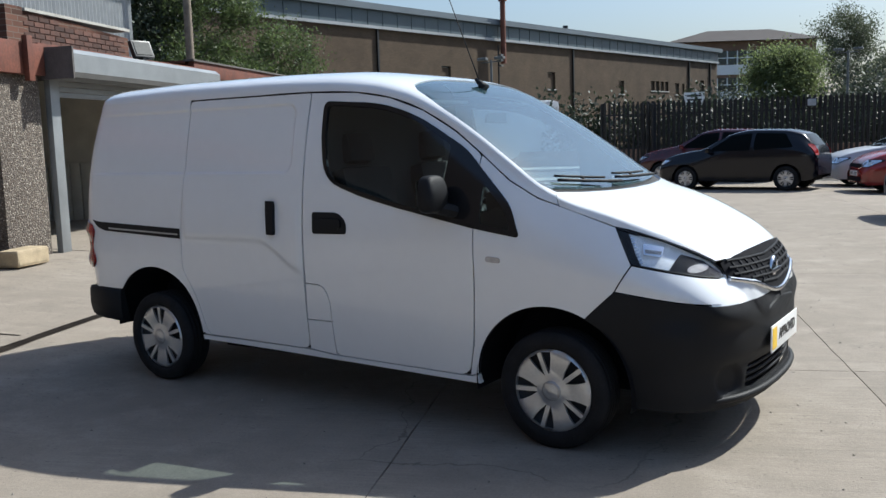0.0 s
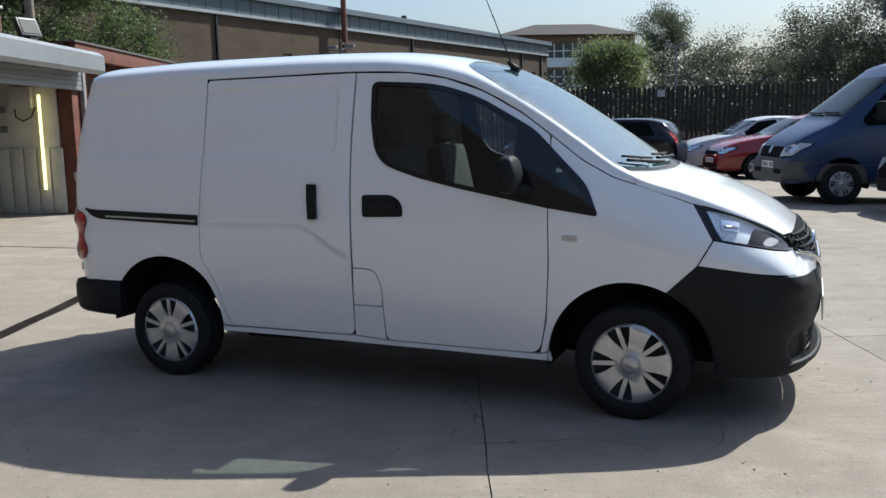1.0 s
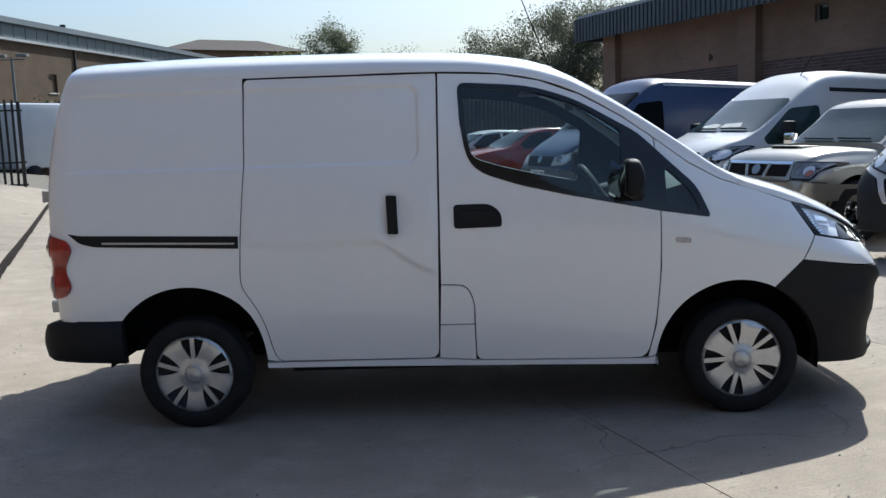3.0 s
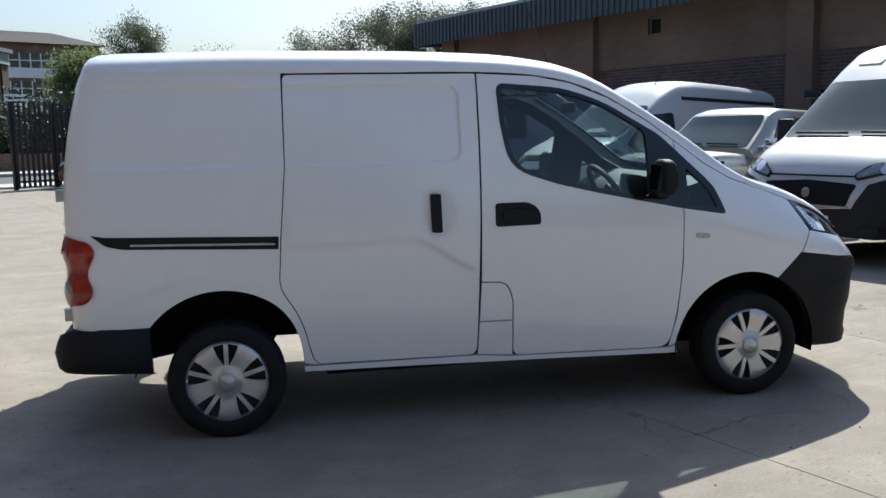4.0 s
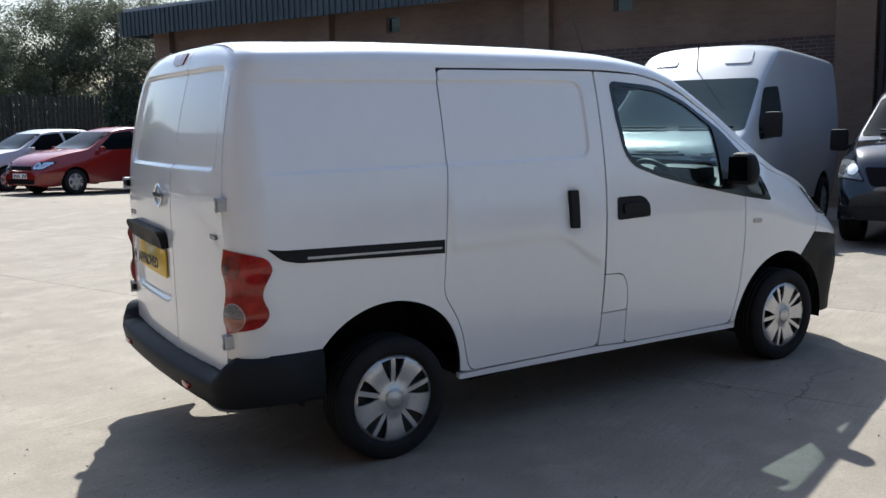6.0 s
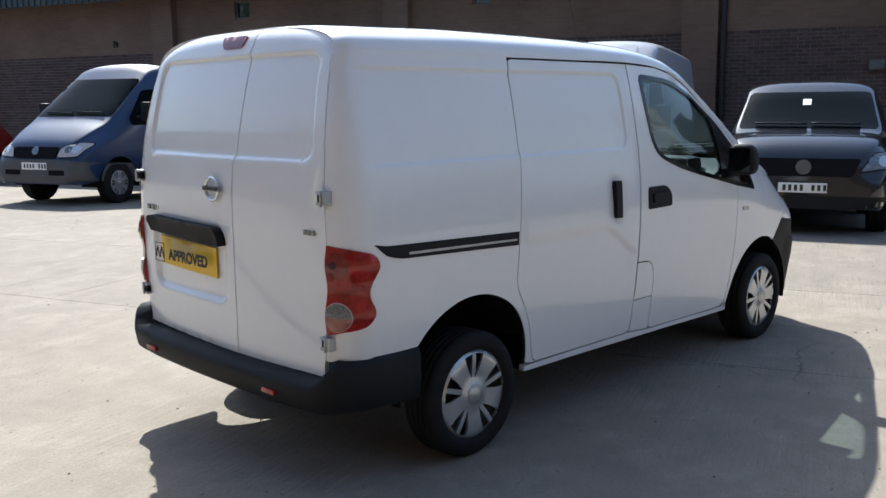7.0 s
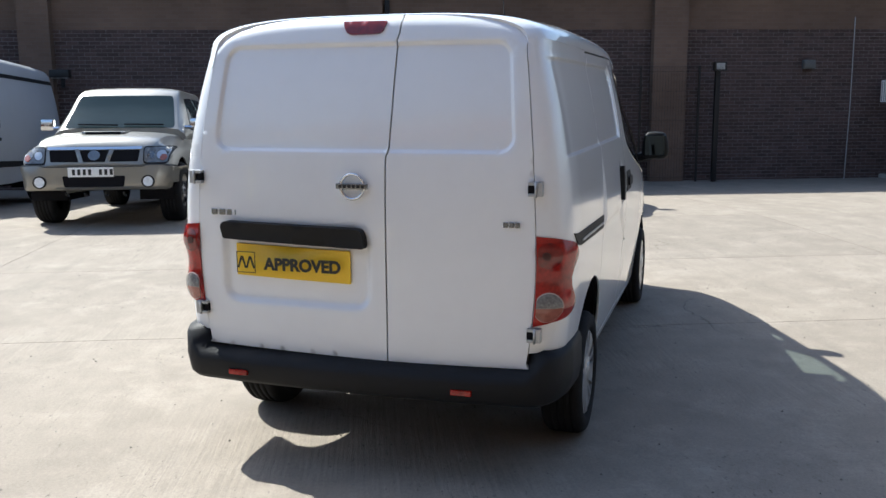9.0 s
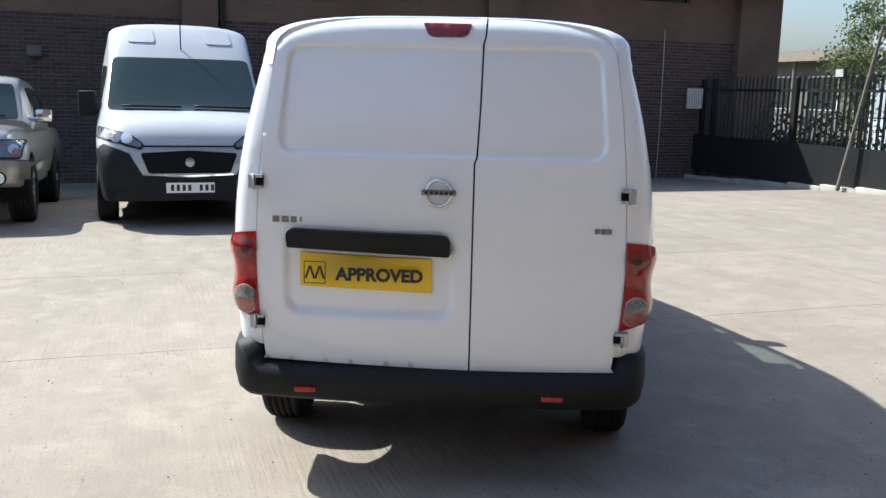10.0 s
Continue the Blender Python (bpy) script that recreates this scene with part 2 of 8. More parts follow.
def inside(pts, poly):
    """Which of the points (n, 2) lie in the polygon."""
    x, y = pts[:, 0], pts[:, 1]
    res = np.zeros(len(pts), bool)
    n = len(poly)
    for i in range(n):
        x0, y0 = poly[i - 1]
        x1, y1 = poly[i]
        if y0 == y1:
            continue
        c = ((y0 > y) != (y1 > y)) & (x < (x1 - x0) * (y - y0) / (y1 - y0) + x0)
        res ^= c
    return res


def triangulate(outline, holes, step, extra=()):
    """Points and triangles that fill an outline with holes, with a grid of points inside."""
    loops = [refine(outline, step)] + [refine(h, step) for h in holes]
    pts, edges = [], []
    for lp in loops:
        k = len(pts)
        pts += lp
        edges += [(k + i, k + (i + 1) % len(lp)) for i in range(len(lp))]
    rim = np.array(pts)
    lo, hi = rim.min(0), rim.max(0)
    gx, gy = np.meshgrid(np.arange(lo[0] + step / 2, hi[0], step), np.arange(lo[1] + step / 2, hi[1], step))
    grid = np.stack([gx.ravel(), gy.ravel()], 1)
    ok = inside(grid, loops[0])
    for h in loops[1:]:
        ok &= ~inside(grid, h)
    grid = grid[ok]
    if len(grid):
        far = np.min([np.min((grid[:, None, :] - rim[None, k:k + 200, :]) ** 2 @ np.ones(2), axis=1) for k in range(0, len(rim), 200)], axis=0) > (0.45 * step) ** 2
        grid = grid[far]
    if len(extra):
        more = np.array(extra)
        ok = inside(more, loops[0])
        for h in loops[1:]:
            ok &= ~inside(more, h)
        more = more[ok]
        if len(more):
            clear = np.min([np.min((more[:, None, :] - rim[None, k:k + 200, :]) ** 2 @ np.ones(2), axis=1) for k in range(0, len(rim), 200)], axis=0) > 0.004 ** 2
            more = more[clear]
        if len(more) and len(grid):
            far = np.min([np.min((grid[:, None, :] - more[None, k:k + 200, :]) ** 2 @ np.ones(2), axis=1) for k in range(0, len(more), 200)], axis=0) > (0.4 * step) ** 2
            grid = np.concatenate([grid[far], more])
    allp = [Vector(p) for p in pts] + [Vector(p) for p in grid]
    vs, es, fs, *_ = geometry.delaunay_2d_cdt(allp, edges, [], 0, 1e-7)
    vs = np.array([tuple(v) for v in vs])
    mid = np.array([vs[list(f)].mean(0) for f in fs])
    ok = inside(mid, loops[0])
    for h in loops[1:]:
        ok &= ~inside(mid, h)
    return vs, [f for f, k in zip(fs, ok) if k]


def add_sheet(bm, outline, holes, place, step, thick=0.012, off=0.0, index=0, extra=()):
    """A curved sheet with thickness: the filled outline, mapped by place(a, b) to a point and a normal."""
    vs, fs = triangulate(outline, holes, step, extra)
    top, low = [], []
    for a, b in vs:
        p, n = place(a, b)
        top.append(bm.verts.new(p + n * off))
        low.append(p + n * (off - thick))
    count = {}
    for f in fs:
        q = [top[i] for i in f]
        nrm = (q[1].co - q[0].co).cross(q[2].co - q[0].co)
        i0 = f[0]
        if nrm.dot(top[i0].co - low[i0]) * (1 if thick > 0 else -1) < 0:
            f = f[::-1]
        face = bm.faces.new([top[i] for i in f])
        face.material_index = index
        face.smooth = True
        for i in range(3):
            k = (f[i], f[(i + 1) % 3])
            count[k] = count.get(k, 0) + 1
    if thick:
        lowv = {}
        for a, b in [k for k in count if (k[1], k[0]) not in count]:
            for i in (a, b):
                if i not in lowv:
                    lowv[i] = bm.verts.new(low[i])
            bm.edges.get((top[a], top[b])).smooth = False
            face = bm.faces.new((top[b], top[a], lowv[a], lowv[b]))
            face.material_index = index


def arc(cx, cz, r, a0, a1, n=16):
    return [(cx + r * math.cos(radians(a0 + (a1 - a0) * i / n)), cz + r * math.sin(radians(a0 + (a1 - a0) * i / n))) for i in range(n + 1)]


def hermite(xs, ys, x):
    """Smooth curve through stations, without overshoot."""
    n = len(xs)
    if x <= xs[0]:
        return ys[0]
    if x >= xs[-1]:
        return ys[-1]
    i = 0
    while x > xs[i + 1]:
        i += 1
    d = [(ys[k + 1] - ys[k]) / (xs[k + 1] - xs[k]) for k in range(n - 1)]

    def slope(k):
        if k == 0:
            return d[0]
        if k == n - 1:
            return d[-1]
        return 0.0 if d[k - 1] * d[k] <= 0 else 2 * d[k - 1] * d[k] / (d[k - 1] + d[k])
    h = xs[i + 1] - xs[i]
    t = (x - xs[i]) / h
    a, b = slope(i) * h, slope(i + 1) * h
    return (2 * t ** 3 - 3 * t ** 2 + 1) * ys[i] + (t ** 3 - 2 * t ** 2 + t) * a + (3 * t ** 2 - 2 * t ** 3) * ys[i + 1] + (t ** 3 - t ** 2) * b


class Loft:
    """A vehicle's skin from cross sections. Stations: x, bottom, waist, shoulder, top heights, half widths at waist and shoulder.
    A place on it is (x, s): s runs from the right sill (0) over the roof's middle (1) to the left sill (2)."""

    def __init__(self, rows, lean=0.0, lean_from=-1.2, lean_z=1.05, power=0.72, tuck=0.05):
        self.cols = list(zip(*rows))
        self.lean, self.lean_from, self.lean_z, self.power, self.tuck = lean, lean_from, lean_z, power, tuck
        self.memo = {}

    def st(self, x):
        k = round(x, 5)
        if k not in self.memo:
            self.memo[k] = [hermite(self.cols[0], c, x) for c in self.cols[1:]]
        return self.memo[k]

    def shear(self, x, z):
        if not self.lean or x >= self.lean_from or z <= self.lean_z:
            return 0.0
        k = min(1.0, (self.lean_from - x) / 0.9)
        return self.lean * k * k * (3 - 2 * k) * (z - self.lean_z) ** 2

    def at(self, x, s):
        sign = -1.0
        if s > 1:
            s, sign = 2 - s, 1.0
        zb, zw, zs, zt, w, wt = self.st(x)
        if s < 0.3:
            q = s / 0.3
            z = zb + (zw - zb) * q
            y = w - self.tuck * (1 - q) ** 2
        elif s < 0.62:
            q = (s - 0.3) / 0.32
            z = zw + (zs - zw) * q
            y = w - (w - wt) * q ** 1.8
        else:
            a = math.pi / 2 * min(1.0, (s - 0.62) / 0.38)
            y = wt * max(0.0, math.cos(a)) ** self.power
            z = zs + (zt - zs) * math.sin(a) ** self.power
        return (x + self.shear(x, z), sign * y, z)

    def s_of(self, x, z):
        """s on the right side at the height z."""
        zb, zw, zs, zt, w, wt = self.st(x)
        if z < zw:
            return max(0.0, 0.3 * (z - zb) / (zw - zb))
        if z < zs:
            return 0.3 + 0.32 * (z - zw) / (zs - zw)
        q = min(1.0, (z - zs) / max(1e-6, zt - zs))
        return 0.62 + 0.38 * math.asin(q ** (1 / self.power)) / (math.pi / 2)

    def side(self, px, pz):
        """(x, s) of the place on the right side with that true x and height."""
        x = px - self.shear(px, pz)
        x = max(self.cols[0][0], px - self.shear(x, pz))
        return (x, self.s_of(x, pz))

    def s_y(self, x, y):
        """s on the top at the sideways place y (right is negative)."""
        zb, zw, zs, zt, w, wt = self.st(x)
        q = min(1.0, abs(y) / wt)
        a = math.acos(min(1.0, q ** (1 / self.power)))
        s = 0.62 + 0.38 * a / (math.pi / 2)
        return s if y <= 0 else 2 - s


def skin(loft, emboss=None):
    """place() for sheets on a loft: the point and the outward normal at (x, s)."""
    def point(x, s):
        p = Vector(loft.at(x, s))
        return p

    def place(x, s):
        e = 0.004
        p = point(x, s)
        s0, s1 = max(0.0, s - e), min(2.0, s + e)
        n = (point(x + e, s) - point(x - e, s)).cross(point(x, s1) - point(x, s0))
        n = n.normalized() if n.length > 1e-12 else Vector((0, 0, 1))
        if n.y * (-1 if s < 1 else 1) < -0.2 or (n.z < 0 and abs(n.y) < 0.3):
            n = -n
        if emboss:
            p = p + n * emboss(p.x, p.y, p.z)
        return p, n
    return place


KS = 2.2  # metres of skin for one unit of s, so that triangles come out even


def on_side(loft, pts, left=False):
    """Outline in true x and height on a side, as the skin's own coordinates."""
    out = []
    for px, pz in pts:
        x, s = loft.side(px, pz)
        out.append((x, (2 - s if left else s) * KS))
    return out


def side_sheets(bm, loft, outline, holes, step, gap=0.003, thick=0.012, off=0.0, emboss=None, both=False, left=False, index=0, extra=()):
    place = skin(loft, emboss)
    pl = lambda a, b: place(a, b / KS)
    o = refine(inset(outline, gap) if gap else outline, 0.03)
    hs = [refine(inset(h, -gap) if gap else h, 0.03) for h in holes]
    for lf in ((False, True) if both else (left,)):
        add_sheet(bm, on_side(loft, o, lf), [on_side(loft, h, lf) for h in hs], pl, step, thick, off, index, on_side(loft, extra, lf) if extra else ())


def smooth_step(a, b, x):
    t = max(0.0, min(1.0, (x - a) / (b - a)))
    return t * t * (3 - 2 * t)


def panel(x, z, x0, x1, z0, z1, soft, depth):
    """A pressed-in panel with soft edges and round corners."""
    qx, qz = abs(x - (x0 + x1) / 2) - (x1 - x0) / 2 + 0.06, abs(z - (z0 + z1) / 2) - (z1 - z0) / 2 + 0.06
    d = math.hypot(max(qx, 0), max(qz, 0)) + min(max(qx, qz), 0) - 0.06
    return -depth * smooth_step(soft / 2, -soft / 2, d)


def panel_rim(x0, x1, z0, z1, soft):
    """Points along the edge of such a panel, so that its bevel comes out crisp."""
    loop = rounded([(x0, z0), (x1, z0), (x1, z1), (x0, z1)], 0.075, 6)
    return [p for d in (-soft, -soft / 2, 0.0, soft / 2, soft) for p in refine(inset(loop, d), 0.014)]


def half_width(loft, x, z):
    zb, zw, zs, zt, w, wt = loft.st(x)
    if z <= zb or z >= zt:
        return 0.0
    return abs(loft.at(x, loft.s_of(x, z))[1])


def front_place(loft, x_back, rear=False):
    """place() for sheets on a vehicle's front as seen from ahead (or its back from behind): (y, z) to a point and a normal."""
    x_end = loft.cols[0][0] if rear else loft.cols[0][-1]

    def fx(y, z):
        a, b = x_back, x_end
        if half_width(loft, b, z) > abs(y):
            return b
        for _ in range(22):
            m = (a + b) / 2
            if half_width(loft, m, z) > abs(y):
                a = m
            else:
                b = m
        return (a + b) / 2
    memo = {}

    def point(y, z):
        k = (round(y, 4), round(z, 4))
        if k not in memo:
            memo[k] = Vector((fx(y, z), y, z))
        return memo[k]

    def place(y, z):
        e = 0.012
        n = (point(y + e, z) - point(y - e, z)).cross(point(y, z + e) - point(y, z - e))
        n = n.normalized() if n.length > 1e-12 else Vector((1, 0, 0))
        if n.x * (-1 if rear else 1) < 0:
            n = -n
        return point(y, z), n
    return place


# ---- the yard ----
A = radians(22)
U, V = Vector((math.cos(A), math.sin(A), 0)), Vector((-math.sin(A), math.cos(A), 0))


def site(u, v, z=0.0):
    """Place in the yard's own square grid."""
    return U * u + V * v + Vector((0, 0, z))


def site_m(u, v, z=0.0, turn=0.0):
    return Matrix.Translation(site(u, v, z)) @ Matrix.Rotation(A + radians(turn), 4, "Z")


def level(u, v):
    """The yard's falls: up to the garages, down to the warehouse wall."""
    z = 0.0
    if u < -1.75:
        z += 0.0526 * min(-1.75 - u, 5.25)
        z += 0.035 * smooth_step(-2.5, -5.0, u) * max(0.0, min(v - 8.0, 8.0))
    z -= 0.33 * smooth_step(5.0, 13.8, u) ** 1.0 if u > 5.0 else 0.0
    return z

def concrete(name):
    """Worn brushed concrete: broom strokes along the bays, worn pale and dark patches, bare grit and hair cracks."""
    m = bpy.data.materials.new(name)
    m.use_nodes = True
    nt = m.node_tree
    b = nt.nodes["Principled BSDF"]
    b.inputs["Roughness"].default_value = 0.88
    b.inputs["Specular IOR Level"].default_value = 0.25
    co = nt.nodes.new("ShaderNodeTexCoord")
    turn = nt.nodes.new("ShaderNodeMapping")
    turn.inputs["Rotation"].default_value = (0, 0, -A)

    def math_node(op, x, y):
        n = nt.nodes.new("ShaderNodeMath")
        n.operation = op
        for k, q in enumerate((x, y)):
            if isinstance(q, float):
                n.inputs[k].default_value = q
            else:
                nt.links.new(q, n.inputs[k])
        return n.outputs[0]

    def noise_of(scale, detail, vector, lo, hi, a=0.0, c=1.0, rough=0.55):
        n = nt.nodes.new("ShaderNodeTexNoise")
        n.inputs["Scale"].default_value, n.inputs["Detail"].default_value, n.inputs["Roughness"].default_value = scale, detail, rough
        nt.links.new(vector, n.inputs["Vector"])
        r = nt.nodes.new("ShaderNodeMapRange")
        for k, q in zip((1, 2, 3, 4), (lo, hi, a, c)):
            r.inputs[k].default_value = q
        nt.links.new(n.outputs["Fac"], r.inputs[0])
        return r.outputs[0]
    nt.links.new(co.outputs["Object"], turn.inputs["Vector"])
    stretch = nt.nodes.new("ShaderNodeMapping")
    stretch.inputs["Scale"].default_value = (2.2, 62.0, 1.0)
    nt.links.new(turn.outputs[0], stretch.inputs["Vector"])
    long_ = nt.nodes.new("ShaderNodeMapping")
    long_.inputs["Scale"].default_value = (0.35, 1.6, 1.0)
    nt.links.new(turn.outputs[0], long_.inputs["Vector"])
    pitted = nt.nodes.new("ShaderNodeMapping")
    pitted.inputs["Scale"].default_value = (16.0, 42.0, 1.0)
    nt.links.new(turn.outputs[0], pitted.inputs["Vector"])
    p = turn.outputs[0]
    stroke = noise_of(1.0, 4.0, stretch.outputs[0], 0.32, 0.68, -0.17, 0.06)
    broom = math_node("ADD", 1.0, math_node("MULTIPLY", stroke, noise_of(0.55, 6.0, p, 0.47, 0.62, 0.05, 1.0)))
    stain = noise_of(1.0, 9.0, long_.outputs[0], 0.55, 0.70, 1.0, 0.80, 0.62)
    streak = noise_of(1.0, 6.0, long_.outputs[0], 0.35, 0.68)
    patch = noise_of(0.55, 8.0, p, 0.40, 0.62)
    mid = noise_of(4.5, 8.0, p, 0.32, 0.68, 0.92, 1.06, 0.6)
    grit = noise_of(70.0, 4.0, p, 0.36, 0.64, 0.90, 1.10, 0.8)
    pits = noise_of(1.0, 5.0, pitted.outputs[0], 0.60, 0.66, 0.0, 1.0, 0.7)
    worn = noise_of(1.9, 10.0, p, 0.50, 0.64, 0.0, 1.0, 0.7)
    base = nt.nodes.new("ShaderNodeMix")
    base.data_type = "RGBA"
    base.inputs[6].default_value, base.inputs[7].default_value = (0.208, 0.178, 0.144, 1), (0.268, 0.231, 0.188, 1)
    nt.links.new(math_node("ADD", math_node("MULTIPLY", patch, 0.55), math_node("MULTIPLY", streak, 0.45)), base.inputs[0])
    pale = nt.nodes.new("ShaderNodeMix")
    pale.data_type = "RGBA"
    pale.inputs[7].default_value = (0.306, 0.266, 0.219, 1)
    nt.links.new(math_node("MULTIPLY", worn, 0.55), pale.inputs[0])
    nt.links.new(base.outputs[2], pale.inputs[6])
    sc = nt.nodes.new("ShaderNodeVectorMath")
    sc.operation = "SCALE"
    nt.links.new(pale.outputs[2], sc.inputs[0])
    info = nt.nodes.new("ShaderNodeObjectInfo")
    rnd = nt.nodes.new("ShaderNodeMapRange")
    rnd.inputs[3].default_value, rnd.inputs[4].default_value = 0.93, 1.06
    nt.links.new(info.outputs["Random"], rnd.inputs[0])
    k = math_node("MULTIPLY", math_node("MULTIPLY", broom, mid), math_node("MULTIPLY", grit, rnd.outputs[0]))
    # hair cracks where the mask lets them
    warp = nt.nodes.new("ShaderNodeTexNoise")
    warp.inputs["Scale"].default_value, warp.inputs["Detail"].default_value = 1.3, 6.0
    nt.links.new(p, warp.inputs["Vector"])
    wv = nt.nodes.new("ShaderNodeVectorMath")
    wv.operation = "MULTIPLY_ADD"
    wv.inputs[1].default_value = (0.9, 0.9, 0.0)
    nt.links.new(warp.outputs["Color"], wv.inputs[0])
    nt.links.new(p, wv.inputs[2])
    vo = nt.nodes.new("ShaderNodeTexVoronoi")
    vo.feature = "DISTANCE_TO_EDGE"
    vo.inputs["Scale"].default_value = 0.34
    nt.links.new(wv.outputs[0], vo.inputs["Vector"])
    cr = nt.nodes.new("ShaderNodeMapRange")
    cr.inputs[1].default_value, cr.inputs[2].default_value, cr.inputs[3].default_value, cr.inputs[4].default_value = 0.0006, 0.0022, 0.38, 0.0
    nt.links.new(vo.outputs["Distance"], cr.inputs[0])
    crack = math_node("MULTIPLY", cr.outputs[0], noise_of(0.4, 3.0, p, 0.53, 0.60))
    k = math_node("MULTIPLY", k, math_node("SUBTRACT", 1.0, crack))
    k = math_node("MULTIPLY", k, math_node("SUBTRACT", 1.0, math_node("MULTIPLY", math_node("MULTIPLY", pits, noise_of(0.9, 4.0, p, 0.44, 0.58)), 0.55)))
    k = math_node("MULTIPLY", k, stain)
    nt.links.new(k, sc.inputs["Scale"])
    nt.links.new(sc.outputs[0], b.inputs["Base Color"])
    h = math_node("ADD", math_node("ADD", math_node("MULTIPLY", grit, 0.7), math_node("MULTIPLY", broom, 1.0)), math_node("SUBTRACT", math_node("MULTIPLY", mid, 1.2), math_node("MULTIPLY", worn, 0.25)))
    bp = nt.nodes.new("ShaderNodeBump")
    bp.inputs["Strength"].default_value, bp.inputs["Distance"].default_value = 1.0, 0.006
    nt.links.new(h, bp.inputs["Height"])
    nt.links.new(bp.outputs[0], b.inputs["Normal"])
    return m


CONCRETE = concrete("worn_concrete")
DIRT = mat("joint_dirt", (0.10, 0.09, 0.072), 0.95, vary=0.35, scale=4, bump=0.004, fine=40)

# ground: one sheet to the horizon
bm = bmesh.new()
us = [-400, -150, -60, -30, -16, -12] + [x * 1.0 for x in range(-10, 17)] + [20, 30, 60, 150, 400]
vs_ = [-400, -150, -60, -30, -20, -14] + [x * 1.0 for x in range(-12, 26)] + [30, 40, 60, 150, 400]
rows_ = [[bm.verts.new(site(u, v, level(u, v) - 0.018)) for u in us] for v in vs_]
for r0, r1 in zip(rows_, rows_[1:]):
    for i in range(len(us) - 1):
        bm.faces.new((r0[i], r0[i + 1], r1[i + 1], r1[i])).smooth = True
tagged(part("ground", bm, DIRT), "dark trodden earth under and round the yard", "ground", kind="structure")

pavement = tagged(new("pavement"), "pale worn concrete yard cast in large bays", "pavement", kind="structure")
U_LINES = [-13.4, -10.0, -6.6, -3.05, 0.24, 2.62, 5.56, 8.9, 12.0, 14.6]
V_LINES = [-12.4, -8.4, -4.2, 0.25, 4.12, 8.2, 12.4, 16.4, 20.4, 23.4]


def slab(u0, u1, v0, v1, g0=0.002, g1=0.002):
    bm = bmesh.new()
    nu, nv = max(2, int((u1 - u0) / 0.25)), max(2, int((v1 - v0) / 0.25))
    a0, a1, b0, b1 = u0 + g0, u1 - g1, v0 + 0.003, v1 - 0.003
    grid = []
    for j in range(nv + 1):
        row = []
        for i in range(nu + 1):
            u, v = a0 + (a1 - a0) * i / nu, b0 + (b1 - b0) * j / nv
            wob = 0.009
            if i in (0, nu):
                u += wob * noise.noise((u * 3, v * 3, 1.0))
            if j in (0, nv):
                v += wob * noise.noise((u * 3, v * 3, 4.0))
            row.append(bm.verts.new(site(u, v, level(u, v))))
        grid.append(row)
    for r0, r1 in zip(grid, grid[1:]):
        for i in range(nu):
            bm.faces.new((r0[i], r0[i + 1], r1[i + 1], r1[i])).smooth = True
    rim = grid[0] + [r[-1] for r in grid[1:-1]] + grid[-1][::-1] + [r[0] for r in grid[1:-1]][::-1]
    top = [bm.verts.new(v.co) for v in rim]
    low = [bm.verts.new(v.co - Vector((0, 0, 0.05))) for v in rim]
    for i in range(len(rim)):
        k = (i + 1) % len(rim)
        bm.faces.new((top[k], top[i], low[i], low[k]))
    return part("slab", bm, CONCRETE, pavement)


for i in range(len(U_LINES) - 1):
    sh = 0.33 if i % 2 == 1 and U_LINES[i] < -3.5 else 0.0
    lines = [-12.4, -6.4, 6.6, 14.4, 23.4] if abs(U_LINES[i] + 3.05) < 0.01 else V_LINES
    for v0, v1 in zip(lines, lines[1:]):
        wide0 = 0.026 if abs(U_LINES[i] + 3.05) < 0.01 else 0.003
        wide1 = 0.026 if abs(U_LINES[i + 1] + 3.05) < 0.01 else 0.003
        slab(U_LINES[i], U_LINES[i + 1], v0 + sh, v1 + sh, wide0, wide1)
# dark filler in the wide joint and its branches
BITUMEN = mat("dark_joint_filler", (0.020, 0.016, 0.013), 1.0, vary=0.4, scale=5, bump=0.002, fine=50, spec=0.05)
bm = bmesh.new()
a = [(-3.05 + 0.012 * noise.noise((v * 1.7, 2.0, 5.0)), v) for v in np.arange(-12, 23.1, 0.25)]
rows_ = [[bm.verts.new(site(u + d, v, level(u, v) + 0.003)) for d in (-0.062 - 0.02 * noise.noise((v * 3.1, 7.0, 1.0)), 0.062 + 0.02 * noise.noise((v * 2.7, 1.0, 4.0)))] for u, v in a]
for r0, r1 in zip(rows_, rows_[1:]):
    bm.faces.new((r0[0], r0[1], r1[1], r1[0]))
part("joint_filler", bm, BITUMEN, pavement, "dark filler in the wide joint")
for v in (0.58, 4.87, 8.95):
    bm = bmesh.new()
    a = [(u, v + 0.010 * noise.noise((u * 2.1, v, 3.0))) for u in np.arange(-6.6, -3.04, 0.2)]
    rows_ = [[bm.verts.new(site(u, w + d, level(u, w) + 0.0025)) for d in (-0.016, 0.016)] for u, w in a]
    for r0, r1 in zip(rows_, rows_[1:]):
        bm.faces.new((r0[1], r0[0], r1[0], r1[1]))
    part("joint_filler", bm, BITUMEN, pavement, "dark filler in the joint")


